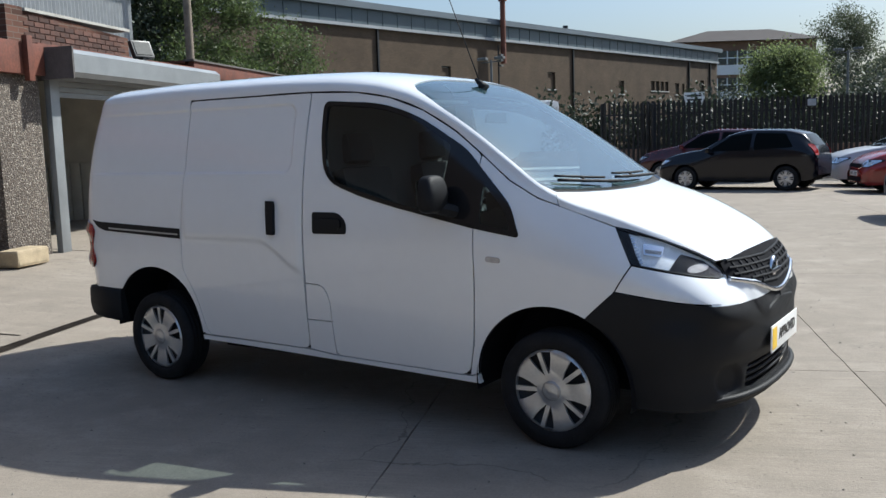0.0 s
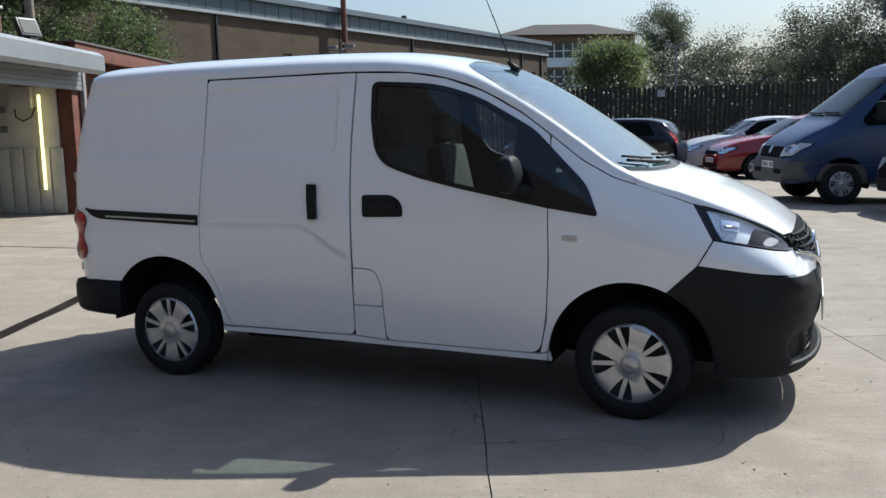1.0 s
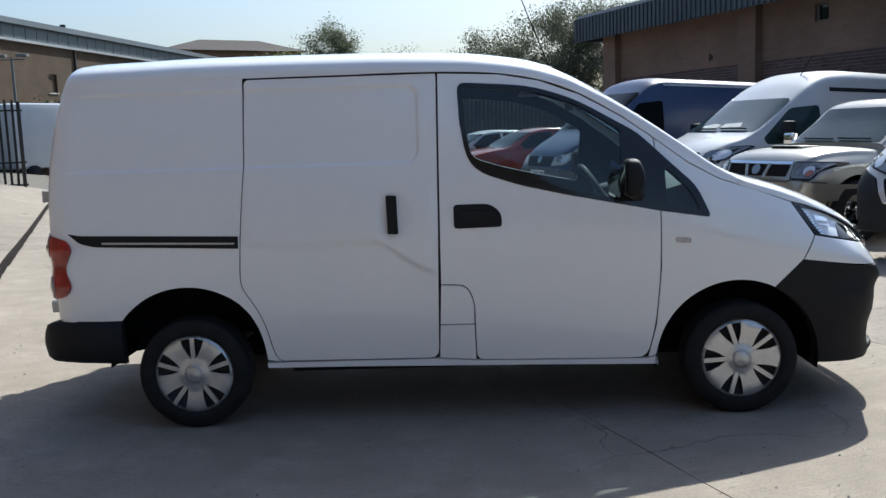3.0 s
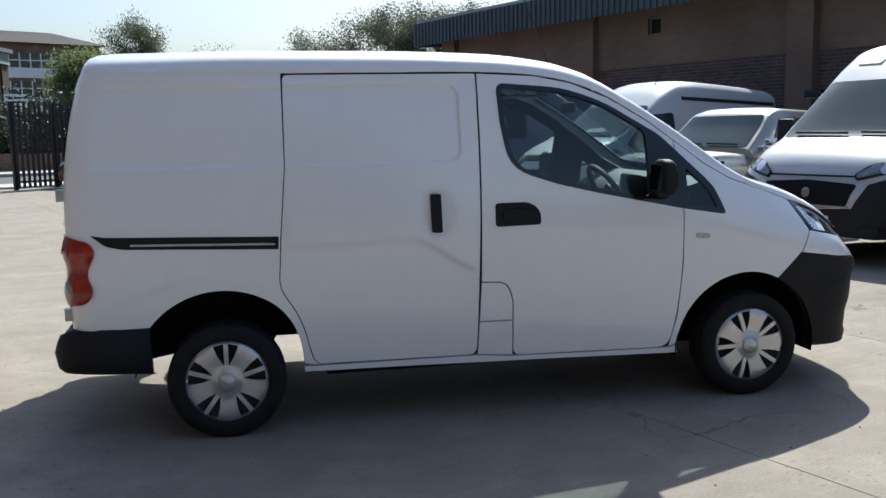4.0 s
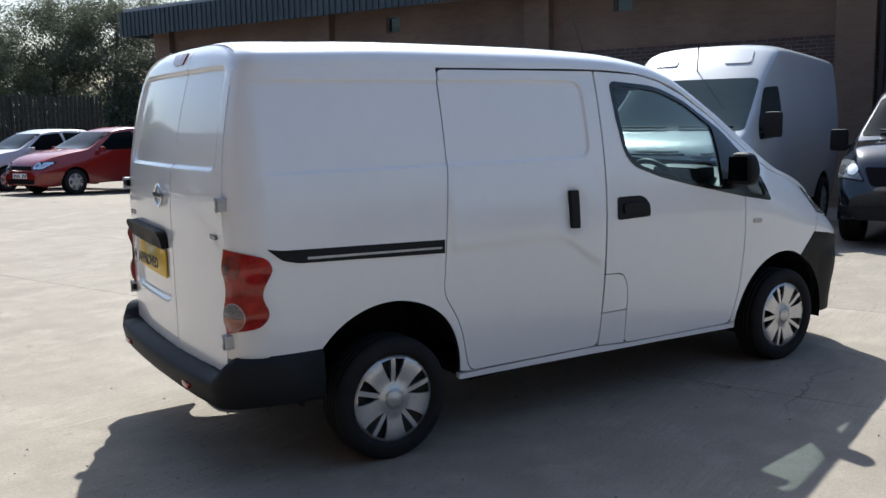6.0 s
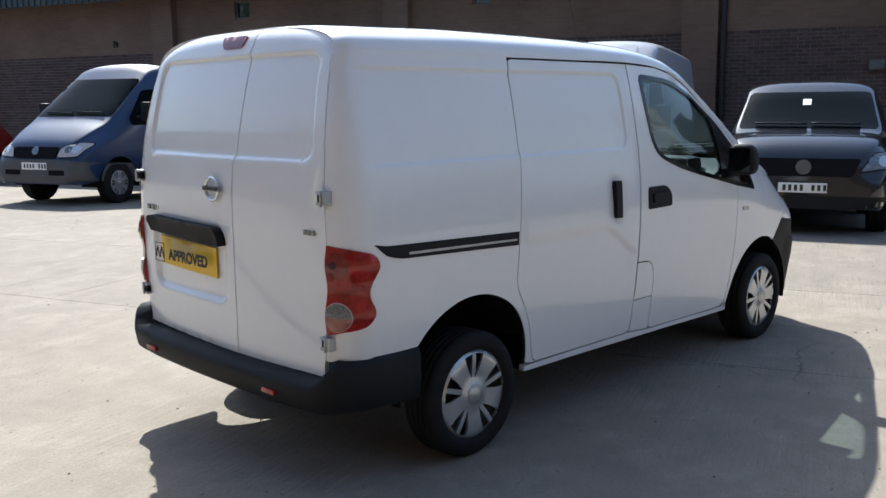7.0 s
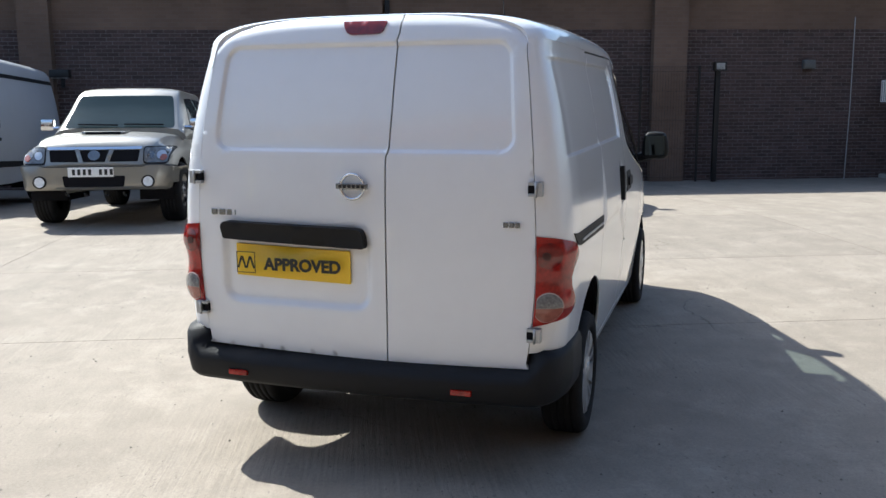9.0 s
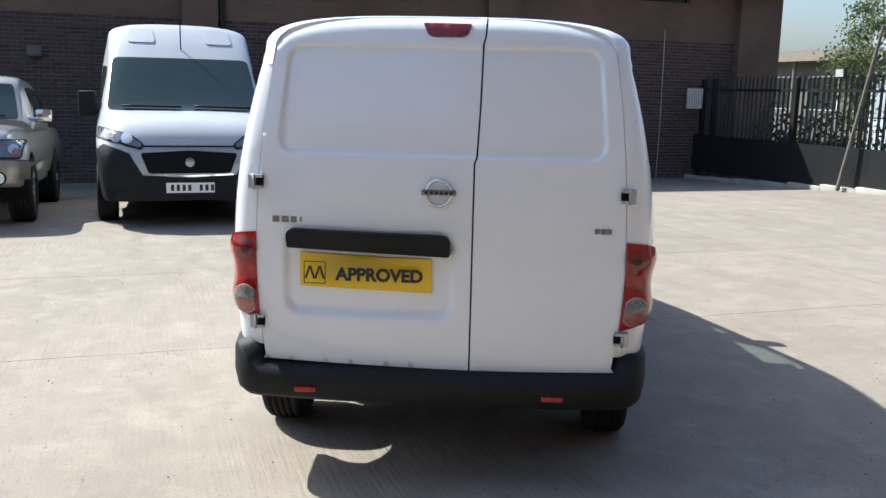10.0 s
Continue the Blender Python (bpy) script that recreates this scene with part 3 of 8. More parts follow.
VAN_ROWS = [
    # x, bottom, waist, shoulder, top, half width at waist, at shoulder
    (-2.062, 0.40, 0.92, 1.700, 1.842, 0.722, 0.662),
    (-2.050, 0.40, 0.92, 1.702, 1.846, 0.768, 0.692),
    (-2.015, 0.38, 0.93, 1.704, 1.850, 0.812, 0.712),
    (-1.93, 0.36, 0.95, 1.706, 1.854, 0.842, 0.726),
    (-1.75, 0.33, 0.95, 1.71, 1.857, 0.848, 0.733),
    (-1.20, 0.295, 0.95, 1.72, 1.866, 0.848, 0.736),
    (-0.50, 0.285, 0.95, 1.715, 1.862, 0.848, 0.734),
    (0.00, 0.275, 0.95, 1.70, 1.846, 0.848, 0.726),
    (0.30, 0.270, 0.95, 1.675, 1.810, 0.848, 0.708),
    (0.50, 0.265, 0.95, 1.63, 1.755, 0.848, 0.690),
    (0.70, 0.26, 0.95, 1.545, 1.65, 0.847, 0.685),
    (0.90, 0.255, 0.94, 1.435, 1.52, 0.844, 0.695),
    (1.10, 0.25, 0.92, 1.305, 1.375, 0.840, 0.715),
    (1.28, 0.25, 0.88, 1.185, 1.245, 0.834, 0.730),
    (1.40, 0.25, 0.84, 1.125, 1.185, 0.828, 0.730),
    (1.60, 0.24, 0.80, 1.055, 1.125, 0.812, 0.705),
    (1.81, 0.22, 0.76, 0.96, 1.045, 0.785, 0.640),
    (1.97, 0.215, 0.72, 0.88, 0.96, 0.735, 0.565),
    (2.085, 0.225, 0.66, 0.79, 0.87, 0.665, 0.480),
    (2.155, 0.25, 0.58, 0.70, 0.77, 0.565, 0.40),
    (2.19, 0.29, 0.50, 0.58, 0.64, 0.44, 0.31),
]

# ---- the white van ----
def van_emboss(x, y, z):
    """Pressed panels and swage lines of the van's sides."""
    if abs(y) < 0.62 or x > 0.9:
        return 0.0
    d = panel(x, z, -2.6, -0.20, 1.298, 1.668, 0.013, 0.010) * smooth_step(-1.98, -1.80, x)
    line = 0.925 - 0.16 * smooth_step(-0.45, -0.12, x)
    if -1.05 < x < -0.13:
        d += 0.010 * smooth_step(line - 0.024, line + 0.008, z) * smooth_step(1.28, 1.0, z)
    d -= 0.009 * smooth_step(0.105, 0.05, math.hypot(x + 0.335, (z - 1.046) * 0.8))
    return d


def tail_bulge(x, y, z):
    """Two round lobes that swell out of the tail lamp."""
    return 0.015 * math.exp(-((z - 0.93) / 0.052) ** 2) + 0.015 * math.exp(-((z - 0.735) / 0.058) ** 2)


CORNER = [(0.0, -2.062)]
for k in range(1, 80):
    x0, x1 = -2.062 + 0.0025 * (k - 1), -2.062 + 0.0025 * k
    w0, w1 = (hermite([r[0] for r in VAN_ROWS], [r[5] for r in VAN_ROWS], q) for q in (x0, x1))
    CORNER.append((CORNER[-1][0] + math.hypot(x1 - x0, w1 - w0), x1))


def round_corner(a):
    """The x that lies a metres round the van's rear corner from the door's edge."""
    return float(np.interp(a, [q[0] for q in CORNER], [q[1] for q in CORNER]))


van_loft = Loft(VAN_ROWS, lean=0.23, power=0.62)


def corner_place(left):
    """place() for sheets wrapped round a rear corner: metres round it from the door's edge, and height."""
    def point(a, z):
        x = round_corner(max(0.0, a))
        y = half_width(van_loft, x, z)
        return Vector((x, y if left else -y, z))

    def place(a, z):
        e = 0.006
        n = (point(a + e, z) - point(max(0.0, a - e), z)).cross(point(a, z + e) - point(a, z - e)).normalized()
        p = point(a, z)
        if n.dot(Vector((-0.6, p.y, 0))) < 0:
            n = -n
        return p + n * tail_bulge(p.x, p.y, z), n
    return place


def corner_part(name, outline, material, parent, left, off, thick, label=""):
    bm = bmesh.new()
    add_sheet(bm, outline, [], corner_place(left), 0.010, thick, off)
    return part(name, bm, material, parent, label)


def disc(a, z, r, a0=0, a1=360, n=28):
    """A round lens, or part of one, that stays beside the door's edge."""
    turn = [radians(a0 + (a1 - a0) * k / n) for k in range(n + (0 if a1 - a0 == 360 else 1))]
    return [(max(0.006, a + r * math.cos(t)), z + 1.08 * r * math.sin(t)) for t in turn]


van = thing("panel_van", "white compact panel van with black bumpers, parked on concrete", "van")
R_ARCH, F_ARCH = (-1.37, 0.30, 0.418), (1.345, 0.275, 0.393)
slide_edge = rounded([(-1.05, 1.296), (-1.081, 0.966), (-1.098, 0.718), (-1.020, 0.594), (-0.985, 0.505), (-0.964, 0.41), (-0.938, 0.325), (-0.80, 0.3245)], [0, 0, 0.05, 0.06, 0.05, 0.03, 0.05, 0])
slide = [(-1.045, 1.722), (-0.102, 1.722), (-0.112, 1.0), (-0.13, 0.318)] + slide_edge[::-1]
slide = rounded(slide, [0.03, 0.015, 0.0, 0.05] + [0.0] * len(slide_edge))
black = rounded([(0.0, 1.668), (0.008, 1.48), (0.045, 1.255), (0.29, 1.172), (0.508, 1.120), (0.952, 1.028), (1.205, 0.987), (1.145, 1.13), (0.87, 1.398), (0.572, 1.571), (0.353, 1.642)], [0.04, 0.0, 0.12, 0.05, 0, 0, 0.02, 0.05, 0.05, 0.1, 0.1])
win = rounded([(0.0, 1.668), (0.008, 1.48), (0.045, 1.255), (0.29, 1.172), (0.508, 1.120), (0.945, 1.030), (0.94, 1.340), (0.87, 1.398), (0.572, 1.571), (0.353, 1.642)], [0.04, 0.0, 0.12, 0.05, 0, 0.005, 0.005, 0.05, 0.1, 0.1])
quarter = rounded([(0.978, 1.022), (1.195, 0.990), (1.14, 1.125), (0.978, 1.290)], [0.005, 0.02, 0.06, 0.005])
pane_main = rounded([(0.022, 1.650), (0.030, 1.48), (0.062, 1.265), (0.29, 1.192), (0.508, 1.140), (0.775, 1.085), (0.790, 1.42), (0.572, 1.550), (0.353, 1.622)], [0.03, 0.0, 0.1, 0.05, 0, 0.03, 0.03, 0.05, 0.1])
pane_quarter = rounded([(0.995, 1.045), (1.160, 1.015), (1.115, 1.115), (0.995, 1.232)], [0.02, 0.02, 0.05, 0.03])
door_top = [(-0.098, 1.722), (0.2, 1.708), (0.40, 1.672), (0.60, 1.598), (0.80, 1.485), (0.955, 1.372)]
door = rounded(door_top + [(0.965, 1.023), (0.966, 0.741), (0.945, 0.46), (0.905, 0.287), (0.056, 0.302), (0.052, 0.49), (0.052, 0.60), (0.018, 0.688), (-0.112, 0.694)], [0, 0, 0, 0, 0.05, 0.02, 0, 0.1, 0.1, 0.06, 0.04, 0, 0.04, 0.05, 0])
flap = [(-0.112, 0.694), (0.018, 0.688), (0.052, 0.60), (0.052, 0.49), (-0.122, 0.490)]
flap = rounded(flap, [0, 0.05, 0.03, 0, 0])
rear_arch = []
for k in range(25):
    deg = 146 - 141 * k / 24
    rear_arch += arc(R_ARCH[0], R_ARCH[1], 0.377 + 0.041 * smooth_step(0, 58, deg), deg, deg + 1, 1)[:1]
rq = [(-2.0645, 1.742), (-1.03, 1.742), (-1.048, 1.722)] + slide_edge[:-1] + [(-0.93, 0.3245), (-0.93, 0.320)]
quarter_panel = rq + rear_arch[::-1] + [(-1.72, 0.546), (-2.0645, 0.546)]
front_arch = arc(*F_ARCH, 176, 63, 22)
wing = [(0.955, 1.372), (1.12, 1.246), (1.27, 1.163), (1.45, 1.103), (1.635, 1.034), (1.731, 0.873), (1.665, 0.757), (1.553, 0.628)] + front_arch[::-1] + [(0.905, 0.287), (0.945, 0.46), (0.966, 0.741), (0.965, 1.023)]
sill = [(-0.998, 0.320), (-0.93, 0.320), (-0.13, 0.317), (0.056, 0.302), (0.905, 0.287), (0.953, 0.30), (0.965, 0.226), (0.0, 0.242), (-0.995, 0.268)]
pillar_foot = [(-0.122, 0.490), (0.052, 0.490), (0.056, 0.303), (-0.13, 0.317)]
lamp = rounded([(1.628, 1.038), (1.731, 0.873), (1.916, 0.836), (2.079, 0.796), (2.03, 0.872), (1.85, 0.966)], [0.01, 0.02, 0, 0.03, 0.04, 0.05])
nose = [(1.733, 0.872), (1.916, 0.834), (2.072, 0.797), (2.085, 0.775), (2.090, 0.703), (1.934, 0.718), (1.667, 0.757)]

SIDE_RIM = [q for q in panel_rim(-2.6, -0.20, 1.298, 1.668, 0.010) if q[0] > -2.05]
for lf in (False, True):
    def add(name, outline, holes=(), material=WHITE, step=0.035, gap=0.003, thick=0.014, off=0.0, emboss=van_emboss, label="", parent=van, extra=()):
        bm = bmesh.new()
        side_sheets(bm, van_loft, outline, holes, step, gap, thick, off, emboss, False, lf, 0, extra)
        return part(name, bm, material, parent, label)
    add("rear_quarter_panel", quarter_panel, step=0.02, gap=0.0025, thick=0.006, extra=SIDE_RIM)
    slide_ob = add("sliding_door", slide, step=0.02, gap=0.0025, extra=SIDE_RIM)
    door_ob = add("front_door", door, [inset(win, 0.004)])
    add("fuel_flap", flap) if not lf else None
    add("pillar_foot", pillar_foot)
    wing_ob = add("front_wing", wing, [inset(quarter, 0.004)], thick=0.006)
    add("sill", sill, thick=0.03)
    add("window_surround", inset(black, -0.004), [pane_main, pane_quarter], BLACKG, 0.04, 0, 0.02, 0.003, None, "gloss black window surround", door_ob)
    add("window_pane", inset(pane_main, -0.006), (), GLASS_SIDE, 0.06, 0, 0.003, -0.003, None, "clear side window", door_ob)
    add("quarter_window_pane", inset(pane_quarter, -0.006), (), GLASS_SIDE, 0.06, 0, 0.003, -0.003, None, "", wing_ob)
    add("headlamp_bowl", lamp, (), LAMPBOWL, 0.03, 0.006, 0.01, -0.012, None)
    add("indicator_cell", rounded([(1.880, 0.852), (1.90, 0.915), (1.985, 0.878), (2.05, 0.822), (2.06, 0.806), (1.92, 0.840)], 0.008), (), DARK, 0.03, 0, 0.008, -0.005, None, "dark inner corner of the headlamp")
    add("indicator_bulb", [(1.975 + 0.032 * math.cos(a * 0.5236), 0.852 + 0.017 * math.sin(a * 0.5236)) for a in range(12)], (), WHITELENS, 0.02, 0, 0.004, -0.002, None, "clear round lamp")
    add("lamp_bezel", [(1.634, 1.028), (1.733, 0.877), (1.775, 0.868), (1.742, 0.915), (1.700, 0.992), (1.690, 1.008)], (), DARK, 0.03, 0, 0.006, -0.004, None, "black outer bezel of the headlamp")
    for k in range(9):
        add("lamp_rib", [(1.703 + k * 0.0075, 0.988 - k * 0.0125), (1.715 + k * 0.0075, 0.988 - k * 0.0125), (1.715 + k * 0.0075, 0.981 - k * 0.0125), (1.703 + k * 0.0075, 0.981 - k * 0.0125)], (), CHROME, 0.02, 0, 0.004, -0.001, None)
    add("main_beam_box", rounded([(1.755, 0.962), (1.835, 0.945), (1.838, 0.905), (1.768, 0.918)], 0.006), (), CHROME, 0.02, 0, 0.012, -0.001, None, "chrome reflector box")
    add("main_beam_shade", rounded([(1.768, 0.938), (1.832, 0.926), (1.834, 0.914), (1.774, 0.924)], 0.003), (), DARKCHROME, 0.02, 0, 0.003, 0.0006, None)
    add("headlamp", lamp, (), LAMPGLASS, 0.03, 0.002, 0.03, 0.004, None, "clear headlamp with chrome reflector")
    add("headlamp_surround", lamp, [inset(lamp, 0.009)], BLACKP, 0.03, 0.002, 0.03, 0.001, None)
    add("bumper_upper", nose, (), WHITE, 0.03, 0.002)
    # dark inner skin that paints in the shade behind the gaps
    add("inner_body", [(-2.05, 1.74), (-0.1, 1.74), (0.2, 1.715), (0.40, 1.68), (0.60, 1.605), (0.80, 1.49), (0.95, 1.385), (1.12, 1.25), (1.27, 1.163), (1.45, 1.103), (1.63, 1.034), (1.72, 0.873), (1.66, 0.757), (1.56, 0.64)] + front_arch[::-1] + [(0.95, 0.26), (-0.985, 0.29)] + rear_arch[::-1] + [(-1.72, 0.56), (-2.05, 0.56)],
        [inset(pane_main, -0.004), inset(pane_quarter, -0.004)], GAPSHADE, 0.08, 0, 0.0, -0.022, None)
    sg = 1 if lf else -1
    # recessed handle of the front door, bar handle of the sliding door, rail
    hand = rounded([(-0.037, 1.085), (0.14, 1.085), (0.195, 1.04), (0.195, 0.972), (-0.037, 0.968)], [0.02, 0.04, 0.04, 0.015, 0.02])
    cup = add("door_handle", hand, (), BLACKP, 0.03, 0, 0.01, 0.004, None, "black door handle in a cup", door_ob)
    add("handle_bar", rounded([(0.0, 1.052), (0.165, 1.050), (0.165, 1.0), (0.0, 0.998)], 0.02), (), BLACKP, 0.03, 0, 0.02, 0.016, None, "", cup)
    add("slide_handle", rounded([(-0.362, 1.140), (-0.312, 1.138), (-0.308, 0.953), (-0.358, 0.955)], 0.008), (), BLACKP, 0.03, 0, 0.03, 0.024, None, "black bar handle", slide_ob)
    rail = add("door_rail", rounded([(-1.93, 1.003), (-1.87, 0.992), (-1.092, 0.966), (-1.094, 0.906), (-1.80, 0.935), (-1.87, 0.952)], [0.005, 0.02, 0, 0, 0.02, 0.02]), (), BLACKP, 0.04, 0, 0.012, 0.004, None, "black sliding door rail")
    add("rail_slot", [(-1.76, 0.957), (-1.11, 0.936), (-1.11, 0.927), (-1.76, 0.947)], (), STEELG, 0.04, 0, 0.003, 0.0065, None, "", rail)
    add("side_indicator", rounded([(1.035, 0.893), (1.110, 0.888), (1.110, 0.862), (1.035, 0.867)], 0.012), (), WHITELENS, 0.03, 0, 0.008, 0.006, None)
    tail = rounded([(-2.062, 1.005), (-2.03, 0.995), (-1.935, 0.97), (-1.912, 0.925), (-1.962, 0.82), (-1.928, 0.745), (-1.96, 0.69), (-2.04, 0.674), (-2.062, 0.655)], [0, 0.01, 0.04, 0.04, 0.04, 0.04, 0.04, 0.01, 0])
    arcs = lambda pts: [(float(np.interp(x, [q[1] for q in CORNER], [q[0] for q in CORNER])), z) for x, z in pts]
    tl = corner_part("tail_lamp", refine(arcs(tail), 0.012), REDLENS, van, lf, 0.004, 0.03, "red wrap-round tail lamp")
    corner_part("brake_lens", disc(0.047, 0.932, 0.046), REDDEEP, tl, lf, 0.0065, 0.010, "deep red round lens")
    corner_part("brake_bulb", disc(0.036, 0.932, 0.014), DARKRED, tl, lf, 0.0085, 0.006)
    corner_part("lens_rim", disc(0.050, 0.733, 0.054), RIMLENS, tl, lf, 0.0065, 0.012, "pale rim of the lower lens")
    corner_part("reversing_lens", disc(0.050, 0.733, 0.050, 0, 180), GREYLENS, tl, lf, 0.009, 0.012, "clear grey half-round lens")
    corner_part("fog_lens", disc(0.050, 0.731, 0.050, 180, 360), PINKLENS, tl, lf, 0.009, 0.012, "pinkish half-round lens")

# roof with the windscreen pillars
A_OUT = [(0.2, 1.712), (0.40, 1.676), (0.60, 1.602), (0.80, 1.489), (0.955, 1.376), (1.12, 1.250), (1.27, 1.167), (1.365, 1.134)]
ws_half = [(1.262, -0.708), (1.1, -0.692), (0.9, -0.670), (0.7, -0.655), (0.53, -0.628), (0.475, -0.58), (0.435, -0.30), (0.42, 0.0)]
ws_right = [(x, van_loft.s_y(x, y) * KS) for x, y in ws_half]
roof_right = on_side(van_loft, [(-2.062, 1.733), (-1.5, 1.733), (-1.06, 1.733), (-1.03, 1.7275), (-0.5, 1.728), (-0.1, 1.728)] + A_OUT)
cut = roof_right + [(1.338, van_loft.s_y(1.338, -0.692) * KS)] + ws_right
roof_outline = cut + [(x, 2 * KS - s) for x, s in cut[::-1]]
place_van = skin(van_loft, None)
pv = lambda a, b: place_van(a, b / KS)
bm = bmesh.new()
add_sheet(bm, roof_outline, [], pv, 0.05, 0.02, 0.0012)
part("roof", bm, WHITE, van)
ws_base = [(1.30, van_loft.s_y(1.30, -0.690) * KS), (1.36, van_loft.s_y(1.36, -0.5) * KS), (1.395, van_loft.s_y(1.395, -0.25) * KS), (1.405, 1.0 * KS)]
half = ws_base[:-1][::-1] + ws_right
half = [ws_base[-1]] + half
ws_outline = half + [(x, 2 * KS - s) for x, s in half[::-1]][1:-1]
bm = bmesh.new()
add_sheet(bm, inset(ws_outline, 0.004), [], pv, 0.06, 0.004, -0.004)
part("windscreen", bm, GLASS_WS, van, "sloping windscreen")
bm = bmesh.new()
add_sheet(bm, ws_outline, [inset(ws_outline, 0.03)], pv, 0.06, 0.01, -0.009)
part("windscreen_border", bm, BLACKP, van)
# scuttle below the windscreen and the bonnet
hood_edge = [(1.37, 1.128), (1.45, 1.100), (1.632, 1.036), (1.85, 0.966), (2.03, 0.873)]
hr = on_side(van_loft, hood_edge)
cowl_r = [(1.335, van_loft.s_y(1.335, -0.690) * KS), (1.40, van_loft.s_y(1.40, -0.5) * KS), (1.435, van_loft.s_y(1.435, -0.25) * KS), (1.445, KS)]
front_r = [(2.075, van_loft.s_y(2.075, -0.36) * KS), (2.095, van_loft.s_y(2.095, -0.2) * KS), (2.105, KS)]
hh = cowl_r[::-1] + hr + front_r
hood_outline = hh + [(x, 2 * KS - s) for x, s in hh[::-1]][1:-1]
bm = bmesh.new()
add_sheet(bm, inset(hood_outline, 0.003), [], pv, 0.05, 0.015)
part("bonnet", bm, WHITE, van, "white bonnet")
scuttle = ws_base + [(x, 2 * KS - s) for x, s in ws_base[::-1]][1:] + [(x, 2 * KS - s) for x, s in cowl_r] + cowl_r[::-1][1:]
bm = bmesh.new()
add_sheet(bm, scuttle, [], pv, 0.05, 0.01, -0.012)
part("scuttle", bm, BLACKP, van, "black scuttle panel under the windscreen")
# front end, seen from ahead: white panel round the grille, grille with slats and chrome
van_front = front_place(van_loft, 1.2)
bm = bmesh.new()
add_sheet(bm, refine([(-0.685, 0.66), (0.685, 0.66), (0.67, 0.745), (0.60, 0.785), (0.52, 0.81), (0.36, 0.855), (-0.36, 0.855), (-0.52, 0.81), (-0.60, 0.785), (-0.67, 0.745)], 0.03), [], van_front, 0.04, 0.02, -0.0015)
part("nose_panel", bm, WHITE, van, "white nose panel round the grille")
grille_poly = [(0, 0.690), (0.14, 0.706), (0.25, 0.735), (0.36, 0.765), (0.50, 0.796), (0.505, 0.864), (0.38, 0.880), (0.2, 0.886)]
grille_poly = grille_poly + [(-y, z) for y, z in grille_poly[:0:-1]]
bm = bmesh.new()
add_sheet(bm, refine(grille_poly, 0.03), [], van_front, 0.04, 0.012, 0.003)
grille = part("grille", bm, DARK, van, "black slatted grille")
for z0, w in ((0.868, 0.47), (0.840, 0.48), (0.812, 0.47), (0.782, 0.36), (0.752, 0.25)):
    row = []
    for yy in np.linspace(-w, w, 17):
        p, n = van_front(yy, z0 - 0.02 + 0.02 * abs(yy) / w)
        row.append(p + n * 0.006)
    tube("grille_slat", row, 0.006, BLACKP, grille, 6)
for yy in (-0.44, -0.37, -0.30, -0.22, -0.14, 0.14, 0.22, 0.30, 0.37, 0.44):
    row = []
    for z0 in (0.86, 0.82, 0.75 if abs(yy) < 0.25 else 0.775 if abs(yy) < 0.35 else 0.80):
        p, n = van_front(yy, z0)
        row.append(p + n * 0.005)
    tube("grille_rib", row, 0.005, BLACKP, grille, 6)
row = []
for yy, z0 in ((-0.50, 0.793), (-0.36, 0.764), (-0.25, 0.730), (-0.14, 0.700), (-0.06, 0.688), (0.0, 0.686), (0.06, 0.688), (0.14, 0.700), (0.25, 0.730), (0.36, 0.764), (0.50, 0.793)):
    p, n = van_front(yy, z0)
    row.append(p + n * 0.006)
tube("grille_chrome", row, 0.013, CHROME, van, 8, "chrome grille trim")
bm = bmesh.new()
add_turn(bm, [(0.0, 0.016), (0.05, 0.014), (0.062, 0.008), (0.062, 0.0)], 24, "x", (2.150, 0.0, 0.780))
add_box(bm, 2.155, 2.171, -0.075, 0.075, 0.765, 0.785, 0.003)
part("front_badge", bm, CHROME, van, "plain chrome round badge")

# black front bumper: one moulding from wheel arch to wheel arch, round in plan
def bumper_reach(z):
    return float(np.interp(z, (0.22, 0.26, 0.30, 0.40, 0.46, 0.52, 0.60, 0.66, 0.70, 0.76), (2.178, 2.190, 2.176, 2.176, 2.198, 2.204, 2.200, 2.190, 2.180, 2.165)))


def bumper_side(x, z):
    """Half the bumper's width at a place along the van."""
    t = max(0.0, min(1.0, (x - 1.75) / (bumper_reach(z) - 1.75)))
    y = half_width(van_loft, min(x, 1.75), max(z, 0.262)) * (1 - t ** 3.3) ** 0.46
    return y + (half_width(van_loft, x, z) + 0.003 - y) * smooth_step(0.56, 0.655, z)


plan = [(2.204, 0.0)] + [(x, bumper_side(x, 0.52)) for x in [1.75 + 0.454 * (1 - (k / 60) ** 2) for k in range(1, 61)] + [1.70, 1.65, 1.60, 1.55, 1.50]]
plan_s = [0.0]
for p, q in zip(plan, plan[1:]):
    plan_s.append(plan_s[-1] + math.hypot(q[0] - p[0], q[1] - p[1]))


def bumper_point(a, z):
    """The bumper's skin, a metres round from the middle of the front."""
    x = float(np.interp(abs(a), plan_s, [p[0] for p in plan]))
    if x > 1.75:
        x = 1.75 + (x - 1.75) * (bumper_reach(z) - 1.75) / 0.454
    y = bumper_side(x, z) if abs(a) > 0.003 else 0.0
    # a hollow for the fog lamp blank on each corner
    d = 0.016 * smooth_step(0.085, 0.055, math.hypot((abs(a) - 0.57) * 0.8, z - 0.345))
    return Vector((x - d, math.copysign(max(0.0, y - d * 0.6), a), z))


